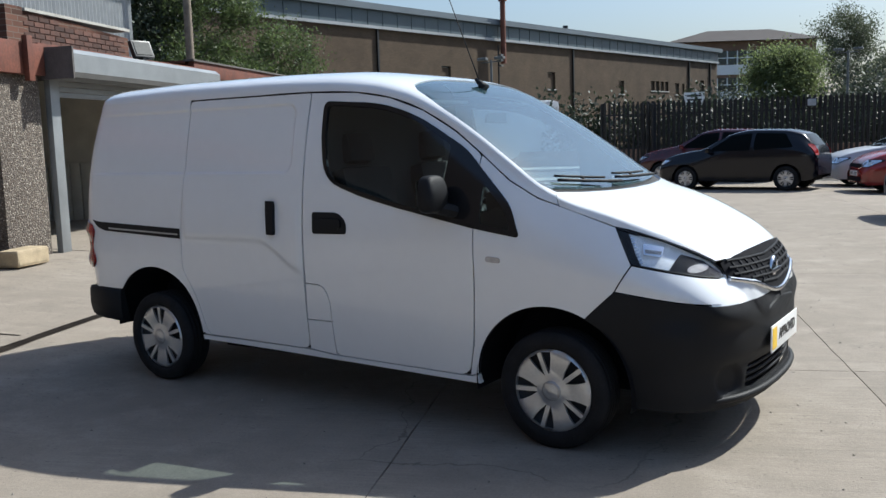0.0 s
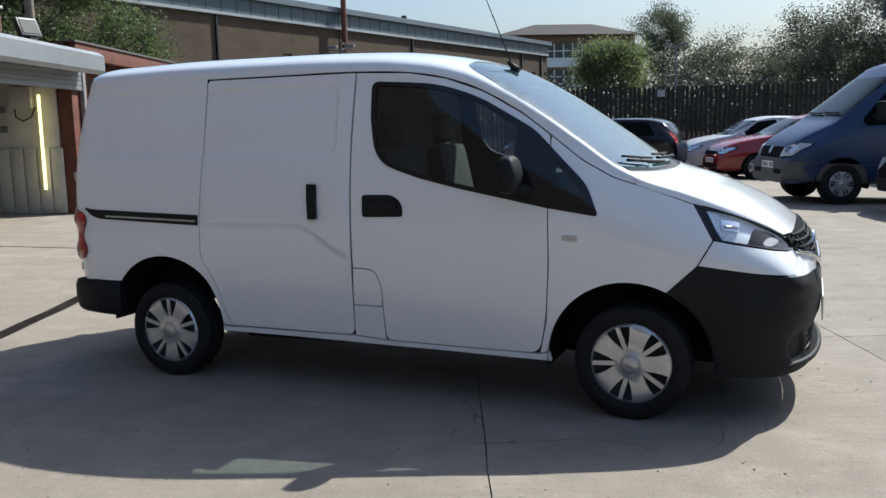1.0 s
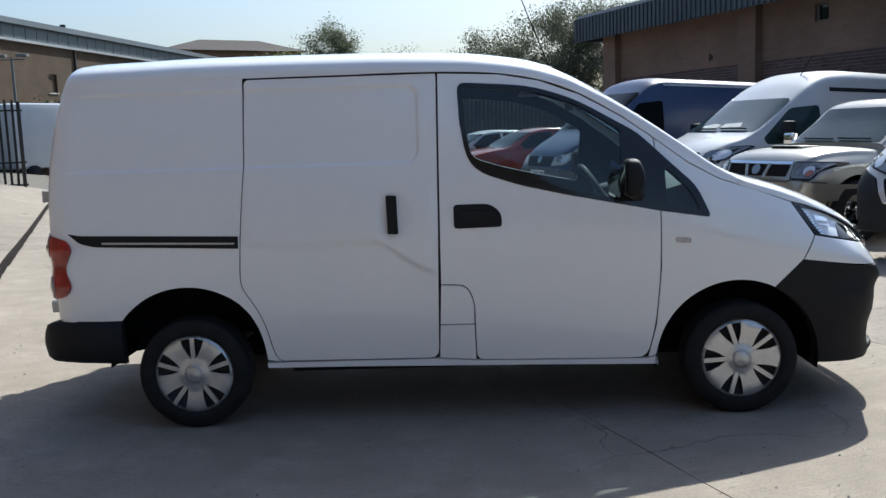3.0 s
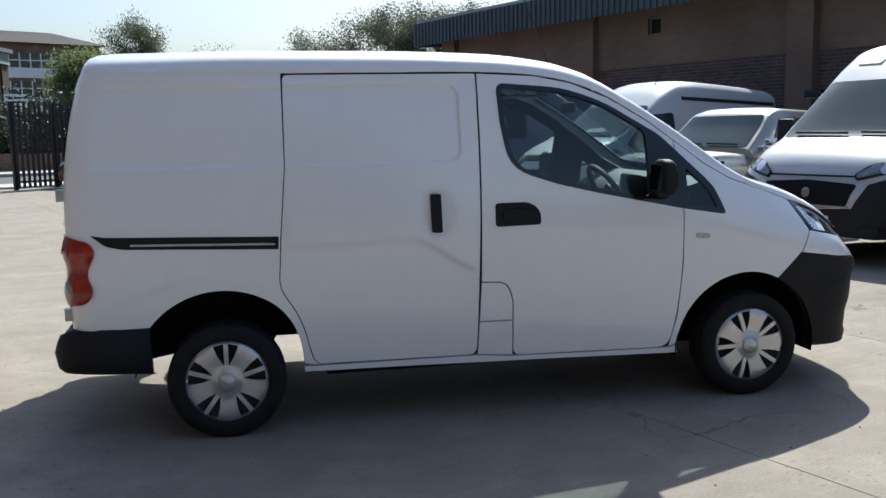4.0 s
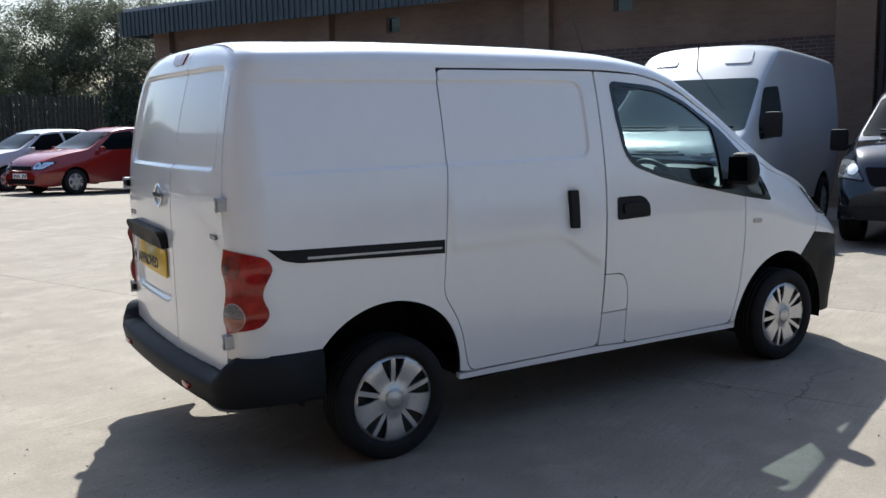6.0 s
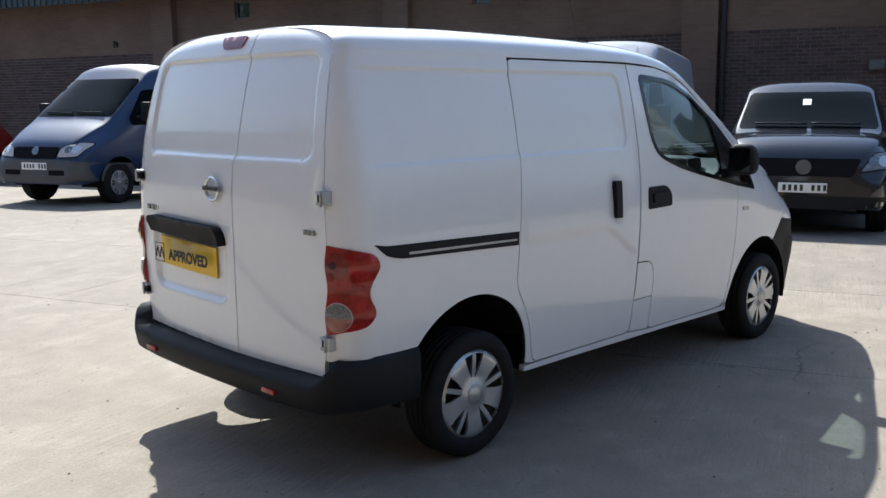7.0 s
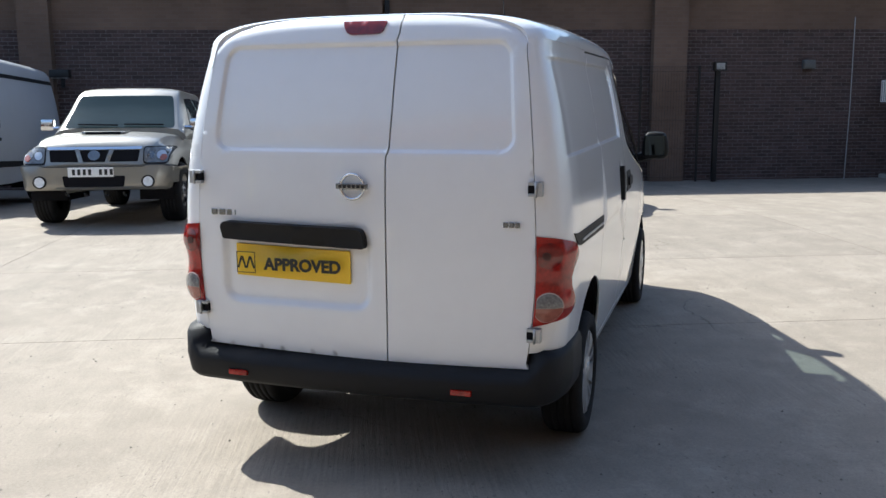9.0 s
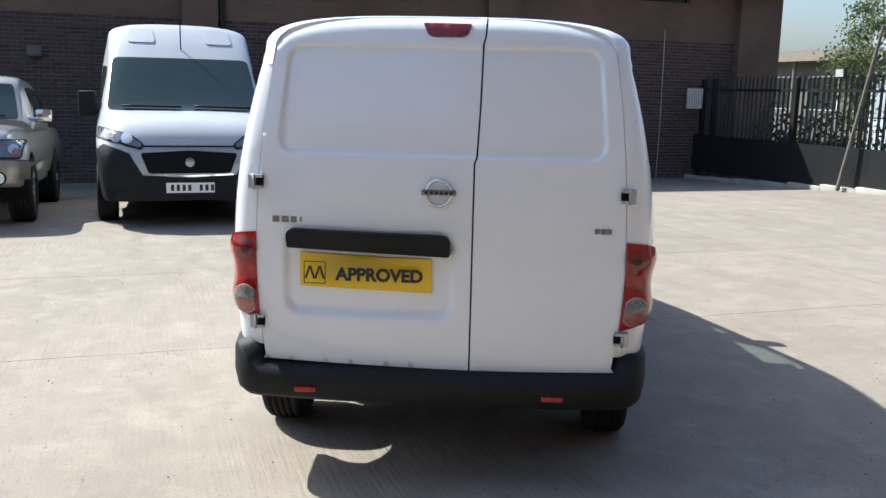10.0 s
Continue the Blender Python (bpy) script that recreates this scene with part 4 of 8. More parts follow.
def bumper_place(a, z):
    e = 0.008
    n = (bumper_point(a + e, z) - bumper_point(a - e, z)).cross(bumper_point(a, z + e) - bumper_point(a, z - e)).normalized()
    p = bumper_point(a, z)
    return p, (n if n.x * 0.5 + n.y * p.y > 0 else -n)


def round_to(x):
    return float(np.interp(-x, [-p[0] for p in plan], plan_s))


half = [(round_to(x), z) for x, z in arc(*F_ARCH, -7, 63, 12) + [(1.661, 0.755), (1.80, 0.735), (1.934, 0.716), (2.02, 0.706), (2.09, 0.698), (2.15, 0.692)]]
half = [(round_to(1.80), 0.226)] + half
outline = half + [(-a, z) for a, z in half[::-1]]
mouth = rounded([(-0.45, 0.292), (0.45, 0.292), (0.415, 0.398), (-0.415, 0.398)], 0.02)
bm = bmesh.new()
add_sheet(bm, refine(outline, 0.02), [refine(mouth, 0.02)], bumper_place, 0.016, 0.02)
bumper = part("front_bumper", bm, BLACKP, van, "black plastic front bumper")
bm = bmesh.new()
for z in (0.315, 0.345, 0.375):
    add_tube(bm, [bumper_point(a, z) - Vector((0.012, 0, 0)) for a in np.linspace(-0.45, 0.45, 19)], 0.008, 6)
part("lower_grille", bm, BLACKP, bumper)
bm = bmesh.new()
add_sheet(bm, refine(inset(mouth, -0.02), 0.04), [], bumper_place, 0.04, 0.01, -0.045)
part("grille_backing", bm, DARK, bumper)
bm = bmesh.new()
add_tube(bm, [bumper_point(a, 0.262) + Vector((0.004 - 0.02 * (abs(a) / 0.66) ** 6, 0, 0)) for a in np.linspace(-0.68, 0.68, 35)], 0.016, 10)
part("bumper_lip", bm, BLACKP, bumper, "", 60)


# rear doors
edge = []
for s in np.linspace(0.02, 1.0, 50):
    p = van_loft.at(-2.062, s)
    edge.append((p[1], p[2]))


def top_y(y):
    """Height of the rear opening's outline at the sideways place y."""
    return van_loft.at(-2.062, van_loft.s_y(-2.062, -abs(y)))[2] if abs(y) < 0.655 else 1.75


def rear_x(y, z):
    lean = 0.23 * max(0.0, z - 1.05) ** 2
    near = max(0.0, (z - top_y(y) + 0.05) / 0.05)
    return -2.062 + lean - 0.036 * (1 - (y / 0.72) ** 2) + 0.030 * near * near


def rear_place(y, z):
    d = panel(y * (1 + 0.14 * (z - 1.33)), z, -0.632, 0.632, 1.318, 1.730, 0.016, 0.013)
    d += panel(y, z, -0.055, 0.600, 0.690, 1.01, 0.030, 0.020)
    n = Vector((-1, 0, 0.23 * 2 * max(0.0, z - 1.05))).normalized()
    return Vector((rear_x(y, z), y, z)) + n * d, n


right_edge = [(y, z) for y, z in edge if z > 0.485 and y < -0.16]
split = [(-0.160, 1.83), (-0.158, 1.765), (-0.150, 1.738), (-0.146, 1.50), (-0.138, 1.312), (-0.130, 1.296), (-0.130, 0.478)]
right_edge = [(y, z - 0.002 * smooth_step(1.6, 1.7, z)) for y, z in right_edge]
edge = [(y, z - 0.002 * smooth_step(1.6, 1.7, z)) for y, z in edge]
rd = [(-0.705, 0.482)] + right_edge + [(-0.162, top_y(-0.162))] + split[1:]
ld = [(0.705, 0.490)] + [(-y, z) for y, z in right_edge] + [(-y, z) for y, z in edge if y > -0.16] + [(y, z) for y, z in edge[::-1] if -0.16 < y < -0.0001] + [(-0.162, top_y(-0.162))] + split[1:]
REAR_RIM = [(y / (1 + 0.14 * (z - 1.33)), z) for y, z in panel_rim(-0.632, 0.632, 1.318, 1.730, 0.011)] + panel_rim(-0.055, 0.600, 0.690, 1.01, 0.018)
for nm, poly in (("rear_door", rd), ("rear_door", ld)):
    bm = bmesh.new()
    skinned = [(y, z + 0.0045 * smooth_step(1.66, 1.72, z)) for y, z in refine(inset(poly, 0.0035), 0.02)]
    add_sheet(bm, skinned, [], rear_place, 0.02, 0.02, extra=REAR_RIM)
    rdo = part(nm, bm, WHITE, van, "white rear door with pressed panels")
    if poly is ld:
        rear_left = rdo
    else:
        rear_right = rdo
# dark sheet behind the rear doors, standing for the shade in their gaps
bm = bmesh.new()
add_sheet(bm, [(-0.69, 0.48)] + [(y, z) for y, z in edge if z > 0.485] + [(-y, z) for y, z in edge[::-1] if z > 0.485] + [(0.69, 0.48)], [], lambda a, b: (rear_place(a, b)[0] + Vector((0.03, 0, 0)), rear_place(a, b)[1]), 0.1, 0.0)
part("rear_frame", bm, GAPSHADE, van)
bm = bmesh.new()
strip = []
for s_ in np.linspace(0.60, 1.40, 61):
    a = Vector(van_loft.at(-2.045, s_)) - Vector((0, 0, 0.004))
    b = Vector(van_loft.at(-2.062, s_))
    b = rear_place(b.y, b.z)[0] + Vector((-0.0025, 0, 0.0))
    strip.append((bm.verts.new(a), bm.verts.new(b)))
for (a, b), (c, d) in zip(strip, strip[1:]):
    bm.faces.new((a, c, d, b)).smooth = True
bmesh.ops.recalc_face_normals(bm, faces=bm.faces)
part("roof_lip", bm, WHITE, van)
# high brake lamp, handle bar, plate, badges
bm = bmesh.new()
add_sheet(bm, rounded([(-0.088, 1.766), (0.062, 1.764), (0.084, 1.818), (-0.103, 1.816)], [0.03, 0.03, 0.006, 0.006]), [], rear_place, 0.02, 0.03, 0.006)
part("high_brake_lamp", bm, REDDEEP, rear_left, "red high brake lamp")
bm = bmesh.new()
add_sheet(bm, rounded([(-0.045, 0.934), (0.592, 0.950), (0.592, 1.025), (-0.045, 1.015)], [0.01, 0.01, 0.03, 0.03]), [], rear_place, 0.04, 0.05, 0.045)
part("plate_light_bar", bm, BLACKP, rear_left, "black bar above the plate")
bm = bmesh.new()
add_sheet(bm, [(0.026, 0.785), (0.546, 0.795), (0.546, 0.928), (0.026, 0.918)], [], rear_place, 0.2, 0.006, 0.012)
rplate = part("rear_plate", bm, YELLOW, rear_left, "yellow plate reading APPROVED")


def letters(text, size, material, parent, m, name="lettering", depth=0.0008, bold=0.0):
    cu = bpy.data.curves.new(name, "FONT")
    cu.body, cu.size, cu.extrude, cu.offset = text, size, depth, bold
    cu.align_x, cu.align_y = "CENTER", "CENTER"
    tmp = bpy.data.objects.new(name, cu)
    scene.collection.objects.link(tmp)
    me = bpy.data.meshes.new_from_object(tmp.evaluated_get(bpy.context.evaluated_depsgraph_get()))
    bpy.data.objects.remove(tmp)
    bpy.data.curves.remove(cu)
    me.transform(m)
    me.materials.clear()
    me.materials.append(material)
    ob = new(name, me)
    ob.parent = parent
    return ob


facing_back = Matrix(((0, 0, -1, -2.117), (-1, 0, 0, 0), (0, 1, 0, 0), (0, 0, 0, 1)))
letters("APPROVED", 0.068, INK, rplate, Matrix.Translation((0, 0.225, 0.853)) @ facing_back, bold=0.0030)
bm = bmesh.new()
for y0, y1, z0, z1 in ((0.435, 0.520, 0.815, 0.818), (0.435, 0.520, 0.900, 0.903), (0.435, 0.438, 0.815, 0.903), (0.517, 0.520, 0.815, 0.903)):
    add_box(bm, -2.1182, -2.116, y0, y1, z0, z1)
for yc in (0.458, 0.496):
    for k in (-1, 1):
        add_box(bm, -2.1182, -2.116, -0.004, 0.004, -0.026, 0.026, 0, Matrix.Translation((0, yc + k * 0.009, 0.859)) @ Matrix.Rotation(k * 0.32, 4, "X"))
part("plate_emblem", bm, INK, rplate, "plain boxed emblem")
fplate = box("front_plate", 2.205, 2.211, -0.26, 0.26, 0.418, 0.542, PLATEW, van, 0.001, "white plate reading APPROVED")
facing_front = Matrix(((0, 0, 1, 2.2116), (1, 0, 0, 0), (0, 1, 0, 0), (0, 0, 0, 1)))
letters("APPROVED", 0.066, INK, fplate, Matrix.Translation((0, 0.045, 0.481)) @ facing_front, bold=0.0030)
box("plate_emblem", 2.2105, 2.2125, -0.245, -0.165, 0.430, 0.530, YELLOW, fplate, 0, "yellow square emblem")
bm = bmesh.new()
add_turn(bm, [(0.051, 0.0), (0.055, -0.008), (0.049, -0.012), (0.043, -0.006), (0.043, 0.0)], 32, "x", (-2.103, 0.002, 1.180))
badge = part("rear_badge", bm, CHROME, rear_left, "plain chrome ring badge with a dark bar")
box("badge_bar", -2.118, -2.104, -0.064, 0.068, 1.170, 1.192, DARKCHROME, badge, 0.004)
for k in range(6):
    box("badge_mark", -2.1195, -2.117, -0.052 + k * 0.019, -0.040 + k * 0.019, 1.175, 1.187, INK, badge)
bm = bmesh.new()
for i, w in enumerate((0.030, 0.032, 0.028, 0.030, 0.028)):
    y = 0.652 - i * 0.036
    add_box(bm, -2.078, -2.070, y - w + 0.004, y, 1.046, 1.070, 0.002)
part("model_name_bars", bm, DARKCHROME, rear_left, "chrome lettering as plain bars")
bm = bmesh.new()
for i in range(3):
    y = -0.596 - i * 0.023
    add_box(bm, -2.078, -2.070, y - 0.019, y, 1.036, 1.056, 0.002)
part("engine_name_bars", bm, DARKCHROME, rear_right, "chrome lettering as plain bars")
for sy, zz in ((-1, (1.183, 0.624)), (1, (1.202, 0.646))):
    for z in zz:
        bm = bmesh.new()
        for dz in (-0.021, 0.021):
            add_box(bm, -2.086, -2.05, sy * 0.712 - 0.022, sy * 0.712 + 0.020, z + dz - 0.006, z + dz + 0.006, 0.002)
        add_box(bm, -2.084, -2.03, sy * 0.735 - 0.010, sy * 0.735 + 0.010, z - 0.027, z + 0.027, 0.003)
        add_tube(bm, [(-2.086, sy * 0.722, z - 0.030), (-2.086, sy * 0.722, z + 0.030)], 0.005, 8)
        hinge = part("door_hinge", bm, STEELG, van, "steel external hinge")
        box("hinge_recess", -2.078, -2.06, sy * 0.702 - 0.014, sy * 0.702 + 0.012, z - 0.016, z + 0.016, DARK, hinge, 0.002)
# rear bumper, swept round the corners
path = [(-1.70, -0.842), (-1.93, -0.838), (-2.03, -0.818), (-2.075, -0.798), (-2.110, -0.772), (-2.132, -0.742), (-2.146, -0.70), (-2.166, -0.5), (-2.177, -0.25), (-2.181, 0.0)]
path += [(x, -y) for x, y in path[::-1]][1:]
prof = [(-0.06, 0.352), (-0.026, 0.352), (-0.006, 0.372), (0.006, 0.44), (0.004, 0.53), (-0.006, 0.556), (-0.10, 0.566)]
bm = bmesh.new()
rings = []
for i, (x, y) in enumerate(path):
    a, b = Vector(path[max(0, i - 1)]), Vector(path[min(len(path) - 1, i + 1)])
    t = (b - a).normalized()
    n = Vector((-t.y, t.x)) * -1
    if n.dot(Vector((x + 1.2, y))) < 0:
        n = -n
    side = smooth_step(0.70, 0.80, abs(y))
    lip = 0.075 * smooth_step(-2.06, -1.93, x)
    rings.append([bm.verts.new((x + n.x * (o if o > -0.09 else o + lip), y + n.y * (o if o > -0.09 else o + lip), z + (0.0 if z > 0.5 else -0.014 * smooth_step(-2.0, -1.8, x)) + (-0.084 * (1 - side) * smooth_step(-2.0, -2.06, x) if z > 0.5 else 0))) for o, z in prof])
for r0, r1 in zip(rings, rings[1:]):
    for k in range(len(prof) - 1):
        bm.faces.new((r0[k], r0[k + 1], r1[k + 1], r1[k])).smooth = True
bm.faces.new(rings[0])
bm.faces.new(rings[-1][::-1])
bmesh.ops.recalc_face_normals(bm, faces=bm.faces)
rb = part("rear_bumper", bm, BLACKP, van, "black plastic rear bumper")
for y in (-0.455, 0.505):
    box("rear_reflector", -2.178, -2.155, y - 0.042, y + 0.042, 0.392, 0.414, REDLENS, rb, 0.004)

# wheels
HUBDARK = mat("hub_grey", (0.40, 0.405, 0.41), 0.4, metal=0.6, vary=0.06)
DISH = mat("dusty_steel_wheel", (0.030, 0.031, 0.034), 0.6, vary=0.2, scale=12)
TYRE_R = 0.280


def wheel(parent, x, y, z, r, rim_r, width, outward, cap_mat=HUBCAP, spokes=5, name="wheel", twin=True):
    w = part(name, bmesh.new(), RUBBER, parent)
    w.location = (x, y, z)
    o = outward
    bm = bmesh.new()
    hw = width / 2
    prof = [(rim_r * 0.98, -hw * 0.7), (rim_r * 1.05, -hw), (rim_r * 1.12, -hw * 1.04), (r * 0.93, -hw), (r * 0.985, -hw * 0.8)]
    for k in (-0.5, -0.17, 0.17, 0.5):
        prof += [(r, (k - 0.05) * hw), (r - 0.007, (k - 0.045) * hw), (r - 0.007, (k + 0.045) * hw), (r, (k + 0.05) * hw)]
    prof += [(r * 0.985, hw * 0.8), (r * 0.93, hw), (rim_r * 1.12, hw * 1.04), (rim_r * 1.06, hw), (rim_r, hw * 0.85)]
    add_turn(bm, [(a, b * o) for a, b in prof], 48)
    part("tyre", bm, RUBBER, w)
    bm = bmesh.new()
    add_turn(bm, [(rim_r * 1.0, hw * 0.86 * o), (rim_r * 0.99, hw * 0.80 * o), (rim_r * 0.92, hw * 0.45 * o), (0.02, hw * 0.40 * o)], 40)
    part("wheel_dish", bm, DISH, w)
    bm = bmesh.new()
    y1 = hw * 0.98
    first = radians(270 + (20 if x > 0 else 0))
    slots = []
    for k in range(spokes):
        wide = first + 2 * math.pi * k / spokes
        thin = wide + math.pi / spokes
        for sg in (-1, 1):
            one = [(q, thin - sg * math.asin(0.055 * 5 / spokes / q)) for q in (0.37, 0.43, 0.6, 0.78, 0.94)]
            two = [(q, thin - sg * math.pi / spokes + sg * math.asin((0.185 + 0.09 * (q - 0.43) ** 2 / 0.24) * 5 / spokes / q)) for q in (0.93, 0.78, 0.6, 0.43)]
            slots.append([(rim_r * q * math.cos(a), rim_r * q * math.sin(a)) for q, a in one + two])

    def cap_place(a, b):
        q = math.hypot(a, b) / rim_r
        d = 0.010 * smooth_step(0.26, 0.34, q) - 0.006 * smooth_step(0.34, 0.8, q) - 0.008 * smooth_step(0.15, 0.11, q) + 0.012 * smooth_step(0.95, 1.0, q)
        return Vector((a, (y1 - d) * o, b)), Vector((0, o, 0))
    circle = [(rim_r * math.cos(2 * math.pi * k / 40), rim_r * math.sin(2 * math.pi * k / 40)) for k in range(40)]
    add_sheet(bm, circle, slots, cap_place, 0.022 if x * x < 4 and parent is van else 0.05, 0.012)
    part("hubcap", bm, cap_mat, w, "silver spoked hubcap", 40)
    bm = bmesh.new()
    add_turn(bm, [(0.0, y1 * o + 0.004 * o), (rim_r * 0.11, y1 * o + 0.003 * o), (rim_r * 0.125, y1 * o - 0.004 * o)], 20)
    part("hub_badge", bm, CHROME, w, "plain round hub badge")
    bm = bmesh.new()
    add_turn(bm, [(rim_r * 0.15, y1 * o + 0.0006 * o), (rim_r * 0.24, y1 * o + 0.0006 * o), (rim_r * 0.25, y1 * o - 0.004 * o)], 28)
    part("hub_ring", bm, HUBDARK, w)
    return w


for x in (1.362, -1.362):
    for sy in (-1, 1):
        wheel(van, x, sy * 0.745, TYRE_R - 0.004, TYRE_R, 0.197, 0.175, sy)
        cx, cz, rr = F_ARCH if x > 0 else R_ARCH
        bm = bmesh.new()
        pts = arc(cx, cz, rr + (0.006 if x > 0 else -0.004), -9 if x > 0 else 22, 187 if x > 0 else 178, 28)
        a = [bm.verts.new((px, sy * 0.808, pz)) for px, pz in pts]
        b = [bm.verts.new((px, sy * 0.45, pz)) for px, pz in pts]
        for i in range(len(a) - 1):
            bm.faces.new((a[i], a[i + 1], b[i + 1], b[i]))
        bm.faces.new(b)
        part("wheel_arch_liner", bm, DARK, van)
bm = bmesh.new()
add_box(bm, -0.88, 0.93, -0.72, 0.72, 0.25, 0.30)
add_box(bm, -1.98, -0.92, -0.44, 0.44, 0.40, 0.52)
add_box(bm, 0.93, 2.05, -0.44, 0.44, 0.26, 0.50)
add_box(bm, 1.75, 2.0, -0.55, 0.55, 0.26, 0.32)
add_tube(bm, [(-1.362, -0.68, 0.26), (-1.362, 0.68, 0.26)], 0.05, 10)
add_tube(bm, [(1.362, -0.68, 0.26), (1.362, 0.68, 0.26)], 0.03, 10)
part("underbody", bm, DARK, van)
# cabin
bm = bmesh.new()
ring = [van_loft.at(-0.11, s) for s in np.linspace(0.02, 1.98, 40)]
for xx, flip in ((-0.13, 1), (-0.09, -1)):
    bm.faces.new([bm.verts.new((xx, y * 0.955, 0.30 + (z - 0.28) * 0.975)) for _, y, z in ring][::flip])
part("bulkhead", bm, GREYT, van, "grey cabin bulkhead")
bm = bmesh.new()
add_box(bm, -0.1, 0.90, -0.78, 0.78, 0.30, 0.40)
add_box(bm, 0.90, 1.3, -0.42, 0.42, 0.30, 0.45)
part("cabin_floor", bm, TRIM, van)
bm = bmesh.new()
prof = [(1.36, 1.16), (1.20, 1.185), (1.0, 1.13), (0.90, 1.08), (0.86, 1.0), (0.92, 0.78), (1.1, 0.7), (1.36, 0.7)]
for sgn in (1,):
    a = [bm.verts.new((x, -0.69, z - 0.02)) for x, z in prof]
    b = [bm.verts.new((x, 0.69, z - 0.02)) for x, z in prof]
    for i in range(len(prof)):
        bm.faces.new((a[i], a[(i + 1) % len(prof)], b[(i + 1) % len(prof)], b[i]))
    bm.faces.new(a[::-1])
    bm.faces.new(b)
add_box(bm, 0.86, 1.05, -0.56, -0.20, 1.06, 1.19, 0.05)
part("dashboard", bm, TRIM, van, "dark grey dashboard", 40)
bm = bmesh.new()
c, tilt = Vector((0.74, -0.38, 1.07)), Matrix.Rotation(radians(-32), 4, "Y")
ring = [c + tilt @ Vector((0, 0.185 * math.cos(2 * math.pi * k / 28), 0.185 * math.sin(2 * math.pi * k / 28))) for k in range(29)]
add_tube(bm, ring, 0.016, 8, False)
for k in (0.0, math.pi, -math.pi / 2):
    add_tube(bm, [c + Vector((0.03, 0, 0)), c + tilt @ Vector((0, 0.18 * math.cos(k), 0.18 * math.sin(k)))], 0.018, 6)
add_turn(bm, [(0.0, -0.02), (0.06, -0.015), (0.07, 0.04)], 16, "x", tuple(c))
add_tube(bm, [c, c + Vector((0.25, 0, -0.14))], 0.04, 8)
part("steering_wheel", bm, TRIM, van, "black steering wheel", 40)
for sy in (-1, 1):
    bm = bmesh.new()
    add_box(bm, 0.02, 0.52, sy * 0.38 - 0.25, sy * 0.38 + 0.25, 0.62, 0.78, 0.05)
    add_box(bm, -0.06, 0.06, -0.23, 0.23, 0.0, 0.58, 0.05, Matrix.Translation((0.06, sy * 0.38, 0.74)) @ Matrix.Rotation(radians(-12), 4, "Y"))
    add_box(bm, -0.05, 0.05, -0.12, 0.12, 0.60, 0.78, 0.04, Matrix.Translation((0.055, sy * 0.38, 0.74)) @ Matrix.Rotation(radians(-12), 4, "Y"))
    part("seat", bm, CLOTH, van, "dark grey cloth seat", 40)
    bm = bmesh.new()
    add_box(bm, 0.38, 0.56, sy * 0.38 - 0.20, sy * 0.38 + 0.20, 1.635, 1.655, 0.008)
    part("sun_visor", bm, GREYT, van)
    # door mirrors
    bm = bmesh.new()
    bmesh.ops.create_uvsphere(bm, u_segments=24, v_segments=16, radius=1.0)
    for v in bm.verts:
        q = [math.copysign(abs(c) ** 0.55, c) for c in v.co]
        v.co = Vector((0.805 + 0.040 * q[0] + (0.018 if q[0] > 0 else 0.0) * (1 - abs(q[2])), sy * 0.942 + (0.084 - 0.010 * q[2]) * q[1], 1.192 + 0.090 * q[2]))
    add_tube(bm, [(0.86, sy * 0.82, 1.10), (0.80, sy * 0.92, 1.13)], 0.032, 8)
    mirror = part("door_mirror", bm, BLACKP, van, "black door mirror", 40)
    bm = bmesh.new()
    add_box(bm, 0.7625, 0.768, sy * 0.942 - 0.066, sy * 0.942 + 0.064, 1.126, 1.258, 0.002)
    part("mirror_glass", bm, MIRRORGLASS, mirror, "mirror glass")
bm = bmesh.new()
add_box(bm, 0.62, 0.64, -0.11, 0.11, 1.53, 1.59, 0.008)
part("rear_view_mirror", bm, TRIM, van)
# aerial and wipers
bm = bmesh.new()
add_tube(bm, [(0.56, 0, 1.725), (0.53, 0, 1.76), (0.50, 0, 1.785)], [0.032, 0.018, 0.008], 10)
add_tube(bm, [(0.53, 0, 1.76), (0.27, 0.0, 2.42)], [0.004, 0.002], 6)
part("aerial", bm, BLACKP, van, "thin roof aerial")
for y0, y1 in ((-0.05, -0.60), (0.52, -0.02)):
    bm = bmesh.new()
    pts = []
    for k in range(9):
        yy = y0 + (y1 - y0) * k / 8
        xx = 1.392 - 0.045 * k / 8 - 0.14 * yy * yy
        p, n = place_van(xx, van_loft.s_y(xx, yy))
        pts.append(p + n * 0.02)
    add_tube(bm, pts, 0.009, 6)
    add_tube(bm, [p + Vector((-0.030, 0.02, 0.018)) for p in pts[2:]], 0.007, 6)
    add_tube(bm, [pts[5], pts[5] + Vector((-0.030, 0.02, 0.018))], 0.006, 6)
    part("wiper", bm, BLACKP, van)


# ---- parked vehicles ----
BLUE = mat("dark_blue_paint", (0.009, 0.026, 0.085), 0.4, vary=0.14, scale=3, coat=0.12)
BLACKPAINT = mat("black_car_paint", (0.008, 0.009, 0.012), 0.14, vary=0.1, scale=3, coat=0.6)
NAVYPAINT = mat("dark_navy_car_paint", (0.004, 0.005, 0.009), 0.2, vary=0.1, scale=3, coat=0.15, spec=0.35)
MAROON = mat("maroon_car_paint", (0.055, 0.007, 0.010), 0.2, vary=0.08, scale=3, coat=0.5)
RED = mat("red_car_paint", (0.22, 0.013, 0.010), 0.2, vary=0.08, scale=3, coat=0.5)
SILVER = mat("silver_beige_paint", (0.30, 0.29, 0.26), 0.30, metal=0.6, vary=0.05, scale=3, coat=0.4)
